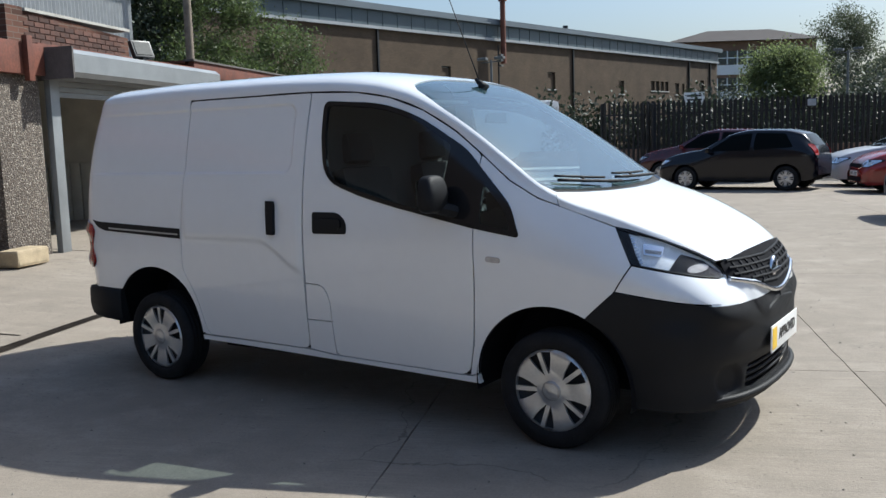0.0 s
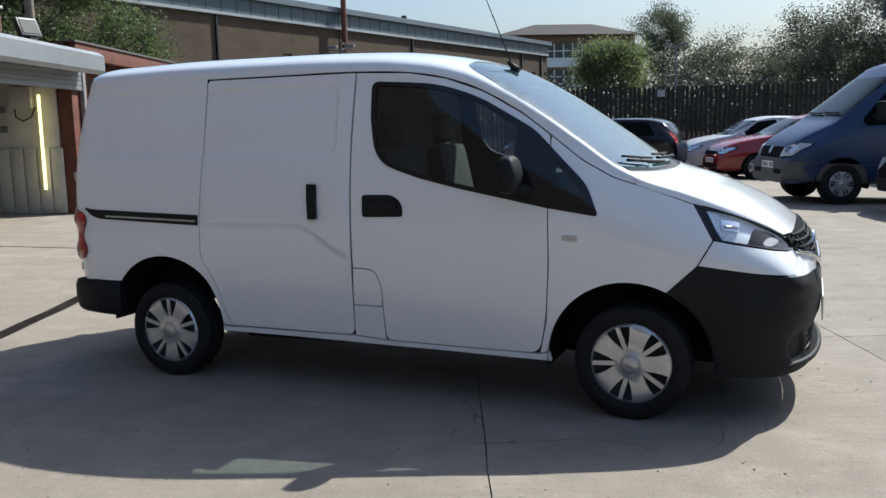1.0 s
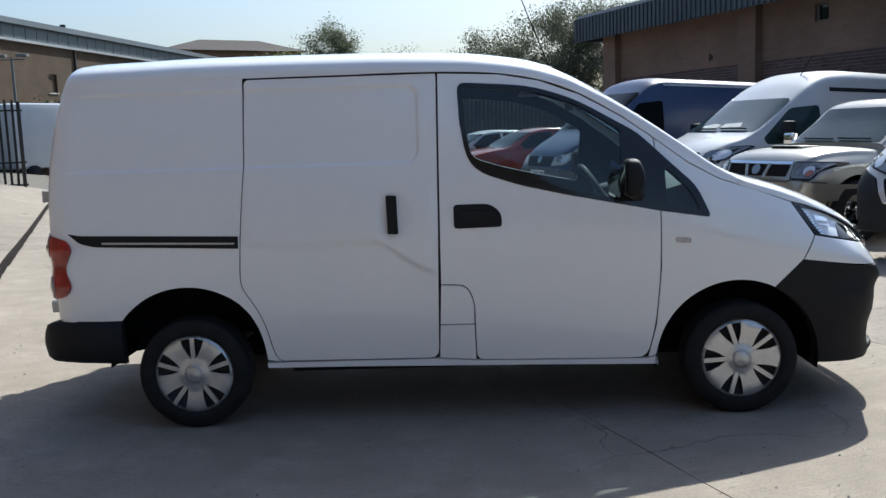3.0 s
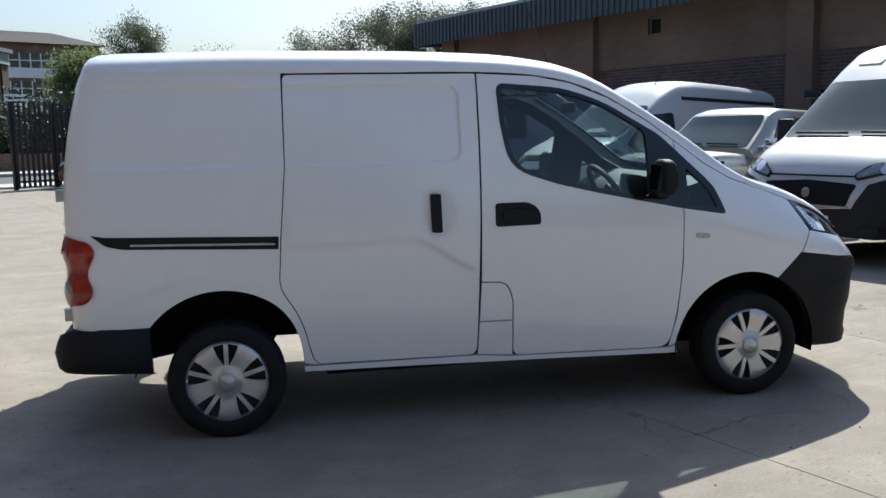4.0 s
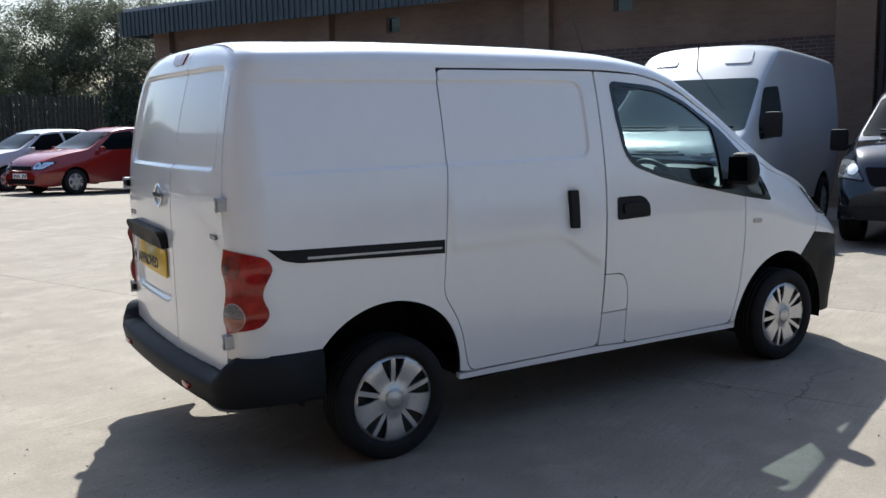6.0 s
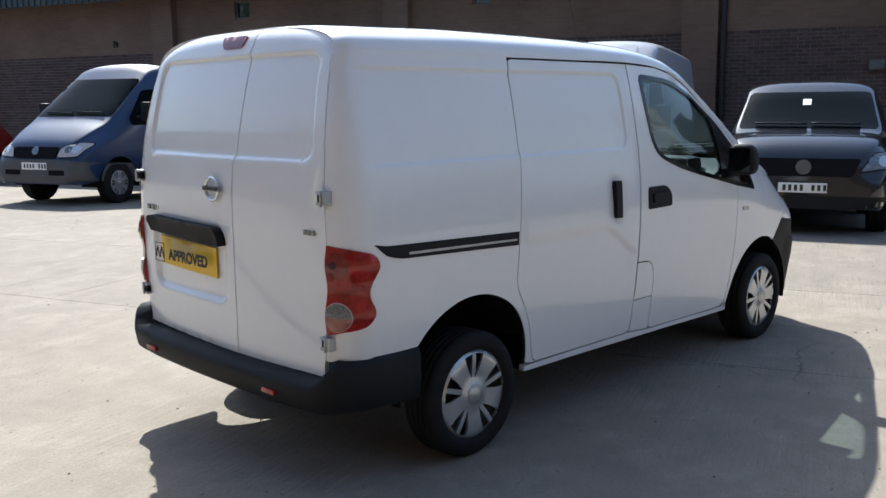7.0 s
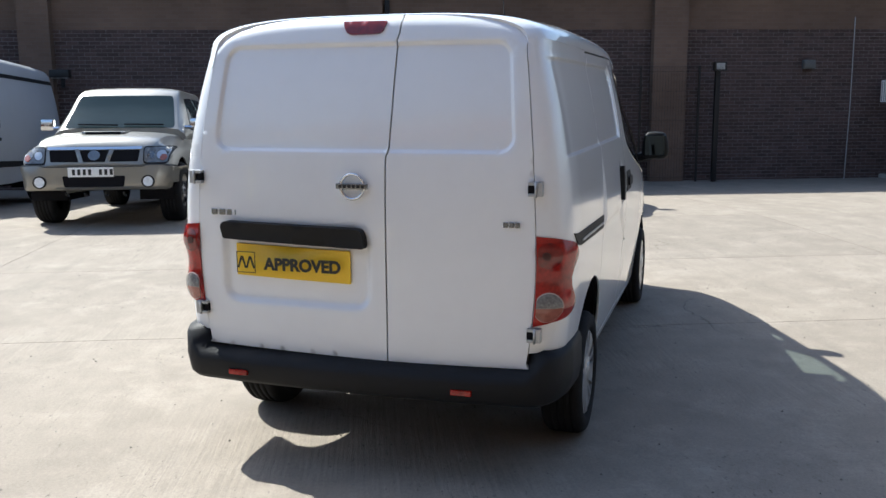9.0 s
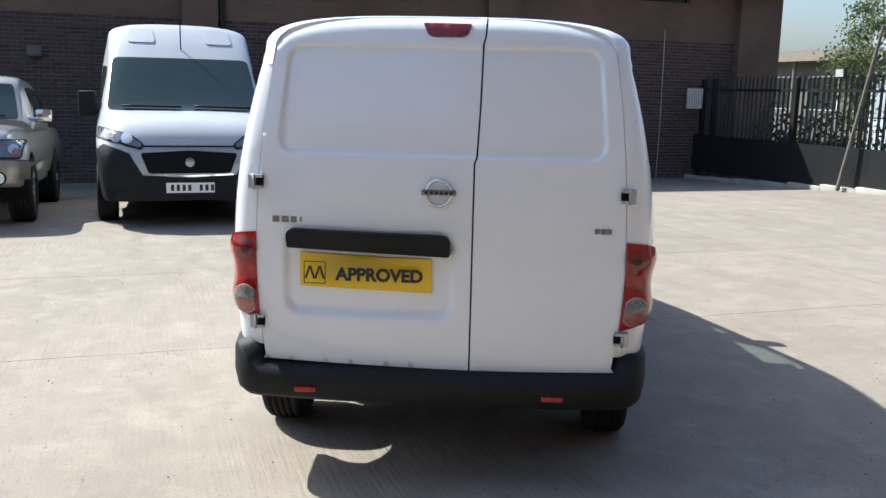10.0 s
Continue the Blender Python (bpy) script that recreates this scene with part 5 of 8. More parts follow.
GREYPL = mat("grey_bumper_plastic", (0.07, 0.072, 0.075), 0.55, vary=0.12, scale=5)
BEDDARK = mat("load_bed_liner", (0.05, 0.05, 0.05), 0.8, vary=0.15)


def mirrored(poly):
    return [(-a, b) for a, b in poly[::-1]]


def plate_bars(parent, x, y, z, facing, w=0.52, h=0.112, material=PLATEW):
    """A number plate with plain bars for its characters."""
    pl = box("number_plate", x - 0.006, x + 0.006, y - w / 2, y + w / 2, z - h / 2, z + h / 2, material, parent, 0.002, "number plate with plain dark bars")
    for i in range(8):
        if i == 4:
            continue
        yy = y - w / 2 + 0.045 + i * 0.0615
        box("character_bar", x + facing * 0.006 - 0.001, x + facing * 0.006 + 0.001, yy + 0.004, yy + 0.038, z - 0.034, z + 0.034, INK, pl)
    return pl


def vehicle(name, label, category, m, rows, paint, arches, half_track, tyre_r, rim_r, tyre_w, windows=(), fronts=(), sides=(), backs=(), mirror=None, plate_z=None,
            lean=0.0, step=0.09, cap_mat=HUBCAP, group="", spokes=5, power=0.72, mirror_size=(0.10, 0.22, 0.24), wipers=None):
    """A parked vehicle: skin from cross sections with its arches cut out, and sheets for windows, lamps and trim."""
    loft = Loft(rows, lean=lean, power=power)
    ob = thing(name, label, category, m, group)
    x0, x1 = loft.cols[0][0], loft.cols[0][-1]
    base = []
    for cx, cz, r in sorted(arches):
        zb = loft.st(cx)[0]
        a0 = math.degrees(math.asin(max(-0.9, min(0.9, (zb + 0.02 - cz) / r))))
        base += [(px, pz) for px, pz in arc(cx, cz, r, 180 - a0, a0, 16)]
    right = [(x0, 0.0)] + on_side(loft, base) + [(x1, 0.0)]
    left = [(x, 2 * KS - s) for x, s in right[::-1]]
    sk = skin(loft)
    pl = lambda a, b: sk(a, b / KS)
    bm = bmesh.new()
    add_sheet(bm, refine(right + left, step), [], pl, step, 0.02)
    for xe, flip in ((x0, -1), (x1, 1)):
        ring = [bm.verts.new(loft.at(xe, s)) for s in np.linspace(0, 2, 33)]
        bm.faces.new(ring[::flip])
    body = part("body", bm, paint, ob)
    for nm, material, poly, off, lab in sides:
        for lf in (False, True):
            bm = bmesh.new()
            side_sheets(bm, loft, poly, [], step * 0.7, 0, 0.02, off, None, False, lf)
            part(nm, bm, material, ob, lab)
    for nm, material, poly in windows:
        for lf in (False, True):
            bm = bmesh.new()
            side_sheets(bm, loft, poly, [], step, 0, 0.01, 0.004, None, False, lf)
            part(nm, bm, material, ob)
    fp, bp = front_place(loft, -1.6), front_place(loft, x0 + 1.4, True)
    for lst, pf in ((fronts, fp), (backs, bp)):
        for nm, material, poly, off, lab, twice in lst:
            for q in ((poly, mirrored(poly)) if twice else (poly,)):
                bm = bmesh.new()
                add_sheet(bm, refine(q, 0.05), [], pf, 0.06, 0.02, off)
                made = part(nm, bm, material, ob, lab)
                if nm == "headlamp":
                    # black rim and two bright reflector bowls behind the lens
                    bm = bmesh.new()
                    add_sheet(bm, refine(inset(q, -0.014), 0.05), [], pf, 0.06, 0.02, off - 0.004)
                    part("lamp_rim", bm, BLACKP, made)
                    cy, cz = sum(a for a, b in q) / len(q), sum(b for a, b in q) / len(q)
                    hgt = max(b for a, b in q) - min(b for a, b in q)
                    for dy, rr in ((-0.055, 0.24), (0.055, 0.28)):
                        bm = bmesh.new()
                        add_sheet(bm, [(cy + dy + rr * hgt * math.cos(k * 0.4488), cz + rr * hgt * math.sin(k * 0.4488)) for k in range(14)], [], pf, 0.03, 0.01, off + 0.003)
                        part("lamp_bowl", bm, DARKCHROME if rr < 0.25 else HUBCAP, made)
    for cx, cz, r in arches:
        for sy in (-1, 1):
            wheel(ob, cx, sy * half_track, tyre_r - 0.006, tyre_r, rim_r, tyre_w, sy, cap_mat, spokes)
            bm = bmesh.new()
            w = loft.st(cx)[4] - 0.02
            pts = arc(cx, cz, r + 0.01, -10, 190, 18)
            a = [bm.verts.new((px, sy * w, pz)) for px, pz in pts]
            b = [bm.verts.new((px, sy * (w - 0.42), pz)) for px, pz in pts]
            for i in range(len(a) - 1):
                bm.faces.new((a[i], a[i + 1], b[i + 1], b[i]))
            bm.faces.new(b)
            part("wheel_arch_liner", bm, DARK, ob)
    zb = max(r[1] for r in rows[2:-2])
    bm = bmesh.new()
    add_box(bm, x0 + 0.15, x1 - 0.15, -loft.st(0)[4] + 0.42, loft.st(0)[4] - 0.42, min(r[1] for r in rows) + 0.02, zb + 0.15)
    xs = sorted(a[0] for a in arches)
    add_box(bm, xs[0] + arches[0][2] + 0.03, xs[1] - arches[0][2] - 0.03, -loft.st(-1)[4] + 0.08, loft.st(-1)[4] - 0.08, loft.st(-1)[0] + 0.02, zb + 0.1)
    part("underbody", bm, DARK, ob)
    if plate_z:
        p, _ = fp(0.0, plate_z)
        plate_bars(ob, p.x + 0.012, 0.0, plate_z, 1)
    if mirror:
        mx, my, mz = mirror[:3]
        a, b, c = mirror_size
        for sy in (-1, 1):
            bm = bmesh.new()
            add_box(bm, mx - a / 2, mx + a / 2, sy * my - b / 2, sy * my + b / 2, mz - c / 2, mz + c / 2, min(a, b, c) * 0.3)
            add_tube(bm, [(mx + 0.05, sy * (my - b * 0.9), mz - c * 0.3), (mx, sy * my, mz - c * 0.3)], 0.025, 6)
            part("door_mirror", bm, mirror[3] if len(mirror) > 3 else BLACKP, ob, "", 40)
    if wipers:
        for y0, y1, z0, z1 in wipers:
            bm = bmesh.new()
            pts = []
            for k in range(7):
                p, n = fp(y0 + (y1 - y0) * k / 6, z0 + (z1 - z0) * k / 6)
                pts.append(p + n * 0.03)
            add_tube(bm, pts, 0.014, 6)
            part("wiper", bm, BLACKP, ob)
    return ob, loft, fp


def parked(x, y, turn=0.0):
    """Pose of a vehicle in the row: nose to the yard, front axle over (x, y)."""
    p = Vector((x, y, 0))
    u, v = p.dot(U), p.dot(V)
    zf, zr = level(u, v), level(u + 3, v)
    return Matrix.Translation((x, y, zf)) @ Matrix.Rotation(A + math.pi + radians(turn), 4, "Z") @ Matrix.Rotation(-math.atan2(zf - zr, 3.0), 4, "Y")


FLEET = "vehicles parked along the warehouse"
# large white van with a grey lower mask
rows = [(-4.41, .45, 1.2, 2.25, 2.44, .90, .80), (-4.36, .42, 1.2, 2.30, 2.49, .97, .86), (-4.2, .40, 1.2, 2.32, 2.51, 1.0, .88), (-1.8, .35, 1.2, 2.28, 2.47, 1.01, .88), (-1.2, .33, 1.2, 2.24, 2.42, 1.01, .87),
        (-.85, .33, 1.15, 2.06, 2.22, 1.01, .86), (-.55, .33, 1.12, 1.84, 1.97, 1.01, .86), (-.2, .33, 1.05, 1.56, 1.65, 1.01, .88), (.05, .33, 1.0, 1.36, 1.43, 1.0, .90), (.22, .33, .97, 1.23, 1.30, 1.0, .90),
        (.45, .32, .92, 1.14, 1.22, .99, .87), (.65, .30, .87, 1.05, 1.14, .97, .82), (.80, .28, .78, .94, 1.03, .93, .76), (.90, .27, .65, .80, .90, .87, .68), (.95, .28, .5, .62, .72, .74, .58)]
DUC = rounded([(-.87, 1.28), (.87, 1.28), (.81, 1.94), (-.81, 1.94)], [.06, .06, .08, .08])
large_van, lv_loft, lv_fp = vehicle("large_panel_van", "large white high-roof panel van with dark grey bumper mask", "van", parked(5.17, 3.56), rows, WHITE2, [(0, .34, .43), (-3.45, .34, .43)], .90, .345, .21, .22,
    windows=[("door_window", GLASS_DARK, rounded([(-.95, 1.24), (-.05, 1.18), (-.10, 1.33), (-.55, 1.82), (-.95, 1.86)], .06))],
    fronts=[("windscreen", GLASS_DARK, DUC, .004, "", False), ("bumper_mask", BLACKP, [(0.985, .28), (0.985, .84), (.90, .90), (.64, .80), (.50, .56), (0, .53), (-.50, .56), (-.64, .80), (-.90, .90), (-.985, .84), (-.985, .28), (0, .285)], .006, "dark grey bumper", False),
            ("grille", DARK, rounded([(-.52, .80), (-.44, .58), (.44, .58), (.52, .80), (0, .83)], .03), .012, "black grille", False), ("grille_trim", CHROME, [(-.47, .575), (0, .558), (.47, .575), (.47, .558), (0, .541), (-.47, .558)], .016, "", False),
            ("headlamp_frame", BLACKP, rounded([(.965, 1.10), (.985, .965), (.51, .838), (.48, .90), (.61, 1.0)], .02), .007, "black headlamp frame", True), ("bonnet_gap", DARK, [(-.49, .884), (.49, .884), (.49, .874), (-.49, .874)], .006, "", False),
            ("headlamp", LAMPDARK, rounded([(.95, 1.08), (.97, .98), (.52, .86), (.50, .90), (.62, .98)], .02), .010, "long headlamp", True), ("front_badge", DARKCHROME, [(.05 * math.cos(t * .5236), .70 + .05 * math.sin(t * .5236)) for t in range(12)], .03, "plain round badge", False),
            ("roof_pressing", WHITE2, rounded([(.30, 2.14), (.64, 2.14), (.60, 2.34), (.34, 2.34)], .05), .012, "", True)],
    sides=[("bumper_side", BLACKP, [(.44, .322), (.45, .60), (.60, .84), (.78, .86), (.90, .72), (.93, .55), (.93, .278), (.80, .281), (.65, .301)], .007, "black bumper side")], mirror=(-.18, 1.10, 1.36), mirror_size=(.12, .20, .30), plate_z=.42, group=FLEET, wipers=[(-.7, -.05, 1.31, 1.30), (.1, .75, 1.31, 1.30)])
for sy in (-1, 1):
    box("bumper_corner", 0.74, 0.962, min(sy * 0.60, sy * 0.79), max(sy * 0.60, sy * 0.79), 0.272, 0.385, BLACKP, large_van, 0.03)
p, n = lv_fp(0.0, 2.06)
tube("aerial", [p, p + Vector((-0.02, 0, 0.34))], 0.008, BLACKP, large_van, 6)

# mid-size white van with a raised roof
rows = [(-3.95, .45, 1.1, 2.0, 2.20, .86, .74), (-3.90, .42, 1.1, 2.06, 2.27, .94, .80), (-3.7, .40, 1.1, 2.10, 2.33, .98, .84), (-1.9, .36, 1.1, 2.12, 2.36, .985, .84), (-1.4, .34, 1.1, 2.08, 2.32, .985, .83), (-1.0, .34, 1.1, 1.92, 2.14, .985, .82),
        (-.72, .34, 1.08, 1.76, 1.93, .985, .82), (-.35, .33, 1.05, 1.53, 1.64, .985, .84), (0, .33, 1.0, 1.31, 1.39, .985, .87), (.2, .33, .95, 1.2, 1.28, .98, .87), (.5, .32, .9, 1.08, 1.18, .96, .82), (.75, .29, .8, .95, 1.05, .91, .73), (.92, .28, .65, .8, .89, .81, .62), (1.0, .30, .5, .6, .68, .66, .5)]
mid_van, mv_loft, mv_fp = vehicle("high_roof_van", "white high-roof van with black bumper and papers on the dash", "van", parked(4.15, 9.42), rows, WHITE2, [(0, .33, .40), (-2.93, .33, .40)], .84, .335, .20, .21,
    windows=[("door_window", GLASS_DARK, rounded([(-1.12, 1.20), (-.10, 1.13), (-.05, 1.22), (-.62, 1.70), (-1.12, 1.76)], .07))],
    fronts=[("windscreen", GLASS_DARK, rounded([(-.83, 1.32), (.83, 1.32), (.76, 1.86), (-.76, 1.86)], [.06, .06, .1, .1]), .004, "", False), ("lower_bumper", BLACKP, [(-.78, .31), (.78, .31), (.82, .60), (.72, .62), (.55, .52), (-.55, .52), (-.72, .62), (-.82, .60)], .006, "black bumper", False),
            ("lower_grille", DARK, rounded([(-.55, .50), (.55, .50), (.66, .60), (.42, .76), (-.42, .76), (-.66, .60)], .03), .010, "", False), ("grille", DARK, rounded([(-.52, .90), (.52, .90), (.56, .99), (-.56, .99)], .02), .010, "", False),
            ("headlamp", LAMPDARK, rounded([(.52, .90), (.70, .80), (.93, .90), (.945, 1.10), (.84, 1.08)], .02), .010, "swept headlamp", True), ("front_badge", DARKCHROME, [(.085 * math.cos(t * .5236), .945 + .035 * math.sin(t * .5236)) for t in range(12)], .03, "plain oval badge", False)],
    sides=[("bumper_side", BLACKP, [(.42, .335), (.46, .60), (.70, .63), (.88, .61), (.94, .48), (.94, .33)], .007, "black bumper side"), ("door_handle", BLACKP, [(-1.08, 1.02), (-.90, 1.01), (-.90, 1.055), (-1.08, 1.065)], .02, "black door handle"), ("side_strip", BLACKP, [(-2.5, .62), (-.45, .62), (-.45, .72), (-2.5, .70)], .008, "black side moulding"), ("roof_strip", BLACKP, [(-3.8, 2.0), (-1.35, 1.98), (-1.35, 2.04), (-3.8, 2.06)], .006, "")],
    mirror=(-.35, 1.12, 1.34), mirror_size=(.14, .2, .30), plate_z=.44, group=FLEET, wipers=[(-.6, -.05, 1.36, 1.35), (.05, .65, 1.36, 1.35)])
p, n = mv_fp(0.35, 2.25)
tube("aerial", [p, p + Vector((-0.16, 0.05, 0.30))], 0.007, BLACKP, mid_van, 6)
PAPER = mat("sunlit_paper_behind_glass", (0.40, 0.42, 0.40), 0.5, vary=0.15, scale=6)
for poly in ([(-.50, 1.385), (-.12, 1.39), (-.10, 1.44), (-.30, 1.46), (-.52, 1.42)], [(-.06, 1.39), (.42, 1.40), (.36, 1.47), (-.02, 1.455)]):
    bm = bmesh.new()
    add_sheet(bm, poly, [], mv_fp, 0.06, 0.004, 0.006)
    part("dash_paper", bm, PAPER, mid_van, "paper lying on the dashboard")

# dark blue van
rows = [(-4.6, .45, 1.1, 2.12, 2.27, .86, .74), (-4.52, .42, 1.1, 2.15, 2.32, .94, .79), (-4.3, .40, 1.1, 2.17, 2.35, .96, .80), (-1.3, .36, 1.1, 2.17, 2.36, .965, .80), (-1.0, .35, 1.1, 2.12, 2.30, .965, .79), (-.78, .35, 1.1, 1.98, 2.13, .965, .79), (-.4, .35, 1.1, 1.70, 1.80, .965, .81),
        (-.05, .35, 1.05, 1.43, 1.50, .96, .83), (.10, .35, 1.0, 1.30, 1.37, .955, .83), (.4, .34, .9, 1.12, 1.21, .94, .78), (.65, .32, .8, .96, 1.05, .90, .70), (.80, .31, .65, .82, .90, .83, .62), (.87, .32, .52, .62, .70, .72, .52)]
blue_van, bv_loft, bv_fp = vehicle("blue_van", "faded dark blue van with grey bumper", "van", parked(2.2, 11.55), rows, BLUE, [(0, .34, .42), (-3.55, .34, .42)], .82, .34, .20, .21, cap_mat=STEELG, spokes=6,
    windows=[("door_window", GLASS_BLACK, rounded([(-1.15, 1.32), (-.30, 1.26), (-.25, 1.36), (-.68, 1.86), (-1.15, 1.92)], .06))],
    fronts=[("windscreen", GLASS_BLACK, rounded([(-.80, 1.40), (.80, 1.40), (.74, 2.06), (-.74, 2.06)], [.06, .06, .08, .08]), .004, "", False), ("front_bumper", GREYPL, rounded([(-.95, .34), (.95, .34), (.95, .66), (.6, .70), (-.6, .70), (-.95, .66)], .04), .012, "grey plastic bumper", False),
            ("grille", DARK, rounded([(-.42, .72), (.42, .72), (.46, .90), (-.46, .90)], .03), .008, "black grille", False), ("headlamp", WHITELENS, rounded([(.46, .74), (.80, .76), (.90, .96), (.74, .97), (.50, .88)], .04), .008, "large cloudy headlamp", True),
            ("front_badge", DARKCHROME, [(.07 * math.cos(t * .5236), .84 + .07 * math.sin(t * .5236)) for t in range(12)], .02, "plain round badge", False), ("bumper_slot", DARK, rounded([(.30, .46), (.62, .46), (.62, .54), (.30, .54)], .02), .016, "", True)],
    sides=[("roof_rail", STEELG, [(-4.3, 2.20), (-1.2, 2.19), (-1.2, 2.215), (-4.3, 2.225)], .02, "bright roof rail")],
    mirror=(-.45, 1.12, 1.50), mirror_size=(.10, .18, .30), plate_z=.60, group=FLEET, wipers=[(-.6, 0, 1.46, 1.44), (.05, .65, 1.46, 1.44)])

# black van
rows = [(-4.24, .42, 1.0, 1.66, 1.80, .84, .72), (-4.18, .40, 1.0, 1.70, 1.85, .93, .78), (-4.0, .38, 1.0, 1.73, 1.88, .955, .80), (-1.4, .34, 1.0, 1.74, 1.90, .96, .80), (-1.0, .33, 1.0, 1.70, 1.85, .96, .79), (-.75, .33, 1.0, 1.60, 1.73, .96, .79), (-.3, .33, 1.0, 1.36, 1.44, .96, .82), (.0, .33, .95, 1.19, 1.26, .955, .84),
        (.15, .33, .92, 1.12, 1.19, .95, .84), (.45, .32, .85, 1.03, 1.12, .93, .80), (.68, .29, .75, .93, 1.02, .89, .72), (.84, .28, .6, .78, .87, .82, .62), (.90, .30, .5, .6, .68, .72, .5)]
black_van, kv_loft, kv_fp = vehicle("black_van", "shiny black van parked against the warehouse", "van", parked(6.84, 1.25), rows, BLACKPAINT, [(0, .335, .40), (-3.2, .335, .40)], .83, .335, .21, .22,
    windows=[("door_window", GLASS_BLACK, rounded([(-1.25, 1.15), (-.15, 1.08), (-.10, 1.16), (-.65, 1.58), (-1.25, 1.64)], .06))],
    fronts=[("windscreen", GLASS_BLACK, rounded([(-.80, 1.22), (.80, 1.22), (.72, 1.70), (-.72, 1.70)], [.05, .05, .07, .07]), .004, "", False), ("grille", DARK, rounded([(-.52, .66), (.52, .66), (.60, .86), (-.60, .86)], .04), .008, "", False),
            ("headlamp", LAMPDARK, rounded([(.60, .72), (.88, .76), (.90, .94), (.74, .92)], .02), .008, "clear headlamp", True), ("front_badge", DARKCHROME, [(.085 * math.cos(t * .5236), .76 + .085 * math.sin(t * .5236)) for t in range(12)], .02, "plain round badge", False), ("lower_bumper", BLACKP, [(-.9, .30), (.9, .30), (.9, .44), (-.9, .44)], .008, "", False),
            ("permit", PLATEW, [(-.07, 1.52), (.03, 1.52), (.03, 1.60), (-.07, 1.60)], .008, "white paper permit", False)],
    mirror=(-.32, 1.10, 1.18), mirror_size=(.12, .2, .26), plate_z=.53, group=FLEET, wipers=[(-.6, 0, 1.26, 1.25), (.05, .6, 1.26, 1.25)])

# silver pick-up: lower body and cab
rows = [(-4.15, .55, .85, 1.02, 1.06, .80, .76), (-4.12, .52, .85, 1.05, 1.09, .85, .80), (-2.2, .45, .85, 1.06, 1.10, .87, .82), (-.6, .42, .85, 1.04, 1.10, .87, .78), (-.1, .42, .85, 1.03, 1.12, .87, .74), (.3, .42, .82, 1.00, 1.09, .87, .72), (.55, .42, .78, .95, 1.03, .86, .70), (.66, .42, .72, .86, .95, .83, .64), (.74, .44, .62, .70, .76, .76, .56)]
pm = parked(4.2, 5.95)
pickup, pu_loft, pu_fp = vehicle("pickup_truck", "silver double-cab pick-up with chrome trim and bonnet scoop", "pickup truck", pm, rows, SILVER, [(0, .37, .43), (-2.95, .37, .43)], .76, .37, .21, .25, cap_mat=CHROME, spokes=6,
    fronts=[("bumper_chrome", SILVER, rounded([(-.88, .42), (.88, .42), (.88, .70), (-.88, .70)], .05), .05, "silver bumper", False), ("bumper_slot", DARK, rounded([(-.34, .47), (.34, .47), (.36, .60), (-.36, .60)], .02), .058, "", False),
            ("grille_surround", SILVER, rounded([(-.56, .725), (.56, .725), (.58, .935), (-.58, .935)], .02), .010, "silver grille surround", False), ("grille", DARK, rounded([(-.50, .760), (.50, .760), (.52, .895), (-.52, .895)], .02), .014, "black grille", False), ("headlamp", LAMPDARK, rounded([(.57, .745), (.82, .745), (.83, .92), (.57, .92)], .03), .016, "square headlamp", True), ("indicator", PINKLENS, [(.775 + .035 * math.cos(t * .5236), .80 + .035 * math.sin(t * .5236)) for t in range(12)], .024, "pinkish indicator", True),
            ("bumper_crease", GREYPL, [(-.86, .712), (.86, .712), (.86, .700), (-.86, .700)], .055, "", False), ("skid_strip", SILVER, [(-.46, .415), (.46, .415), (.44, .455), (-.44, .455)], .066, "silver strip with bolts", False), ("strip_bolt", DARKCHROME, [(.12 + .016 * math.cos(t * .7854), .434 + .013 * math.sin(t * .7854)) for t in range(8)], .072, "", True), ("strip_bolt", DARKCHROME, [(.33 + .016 * math.cos(t * .7854), .434 + .013 * math.sin(t * .7854)) for t in range(8)], .072, "", True), ("fog_ring", BLACKP, [(.62 + .080 * math.cos(t * .5236), .53 + .075 * math.sin(t * .5236)) for t in range(12)], .060, "black fog lamp ring", True),
            ("fog_lamp", LAMPBOWL, [(.62 + .058 * math.cos(t * .5236), .53 + .06 * math.sin(t * .5236)) for t in range(12)], .064, "round fog lamp", True), ("grille_bar", SILVER, [(.12, .745), (.17, .745), (.225, .905), (.175, .905)], .022, "", True), ("grille_frame", CHROME, [(-.54, .90), (.54, .90), (.54, .93), (-.54, .93)], .018, "", False),
            ("front_badge", DARKCHROME, [(.07 * math.cos(t * .5236), .83 + .06 * math.sin(t * .5236)) for t in range(12)], .03, "plain round badge", False)],
    mirror=(-.62, 0.96, 1.22, CHROME), mirror_size=(.09, .18, .15), plate_z=None, group=FLEET)
plate_bars(pickup, .80, -0.03, .645, 1)
cab_loft = Loft([(-2.55, 1.0, 1.1, 1.52, 1.58, .80, .64), (-2.50, 1.0, 1.1, 1.60, 1.67, .83, .66), (-2.2, 1.0, 1.1, 1.64, 1.71, .85, .66), (-1.2, 1.0, 1.1, 1.65, 1.72, .85, .66), (-.98, 1.0, 1.1, 1.60, 1.66, .85, .66), (-.75, 1.0, 1.1, 1.40, 1.45, .85, .70), (-.42, 1.0, 1.05, 1.13, 1.17, .84, .76)])
sk = skin(cab_loft)
bm = bmesh.new()
add_sheet(bm, [(-2.55, 0), (-.42, 0), (-.42, 2 * KS), (-2.55, 2 * KS)], [], lambda a, b: sk(a, b / KS), 0.08, 0.02)
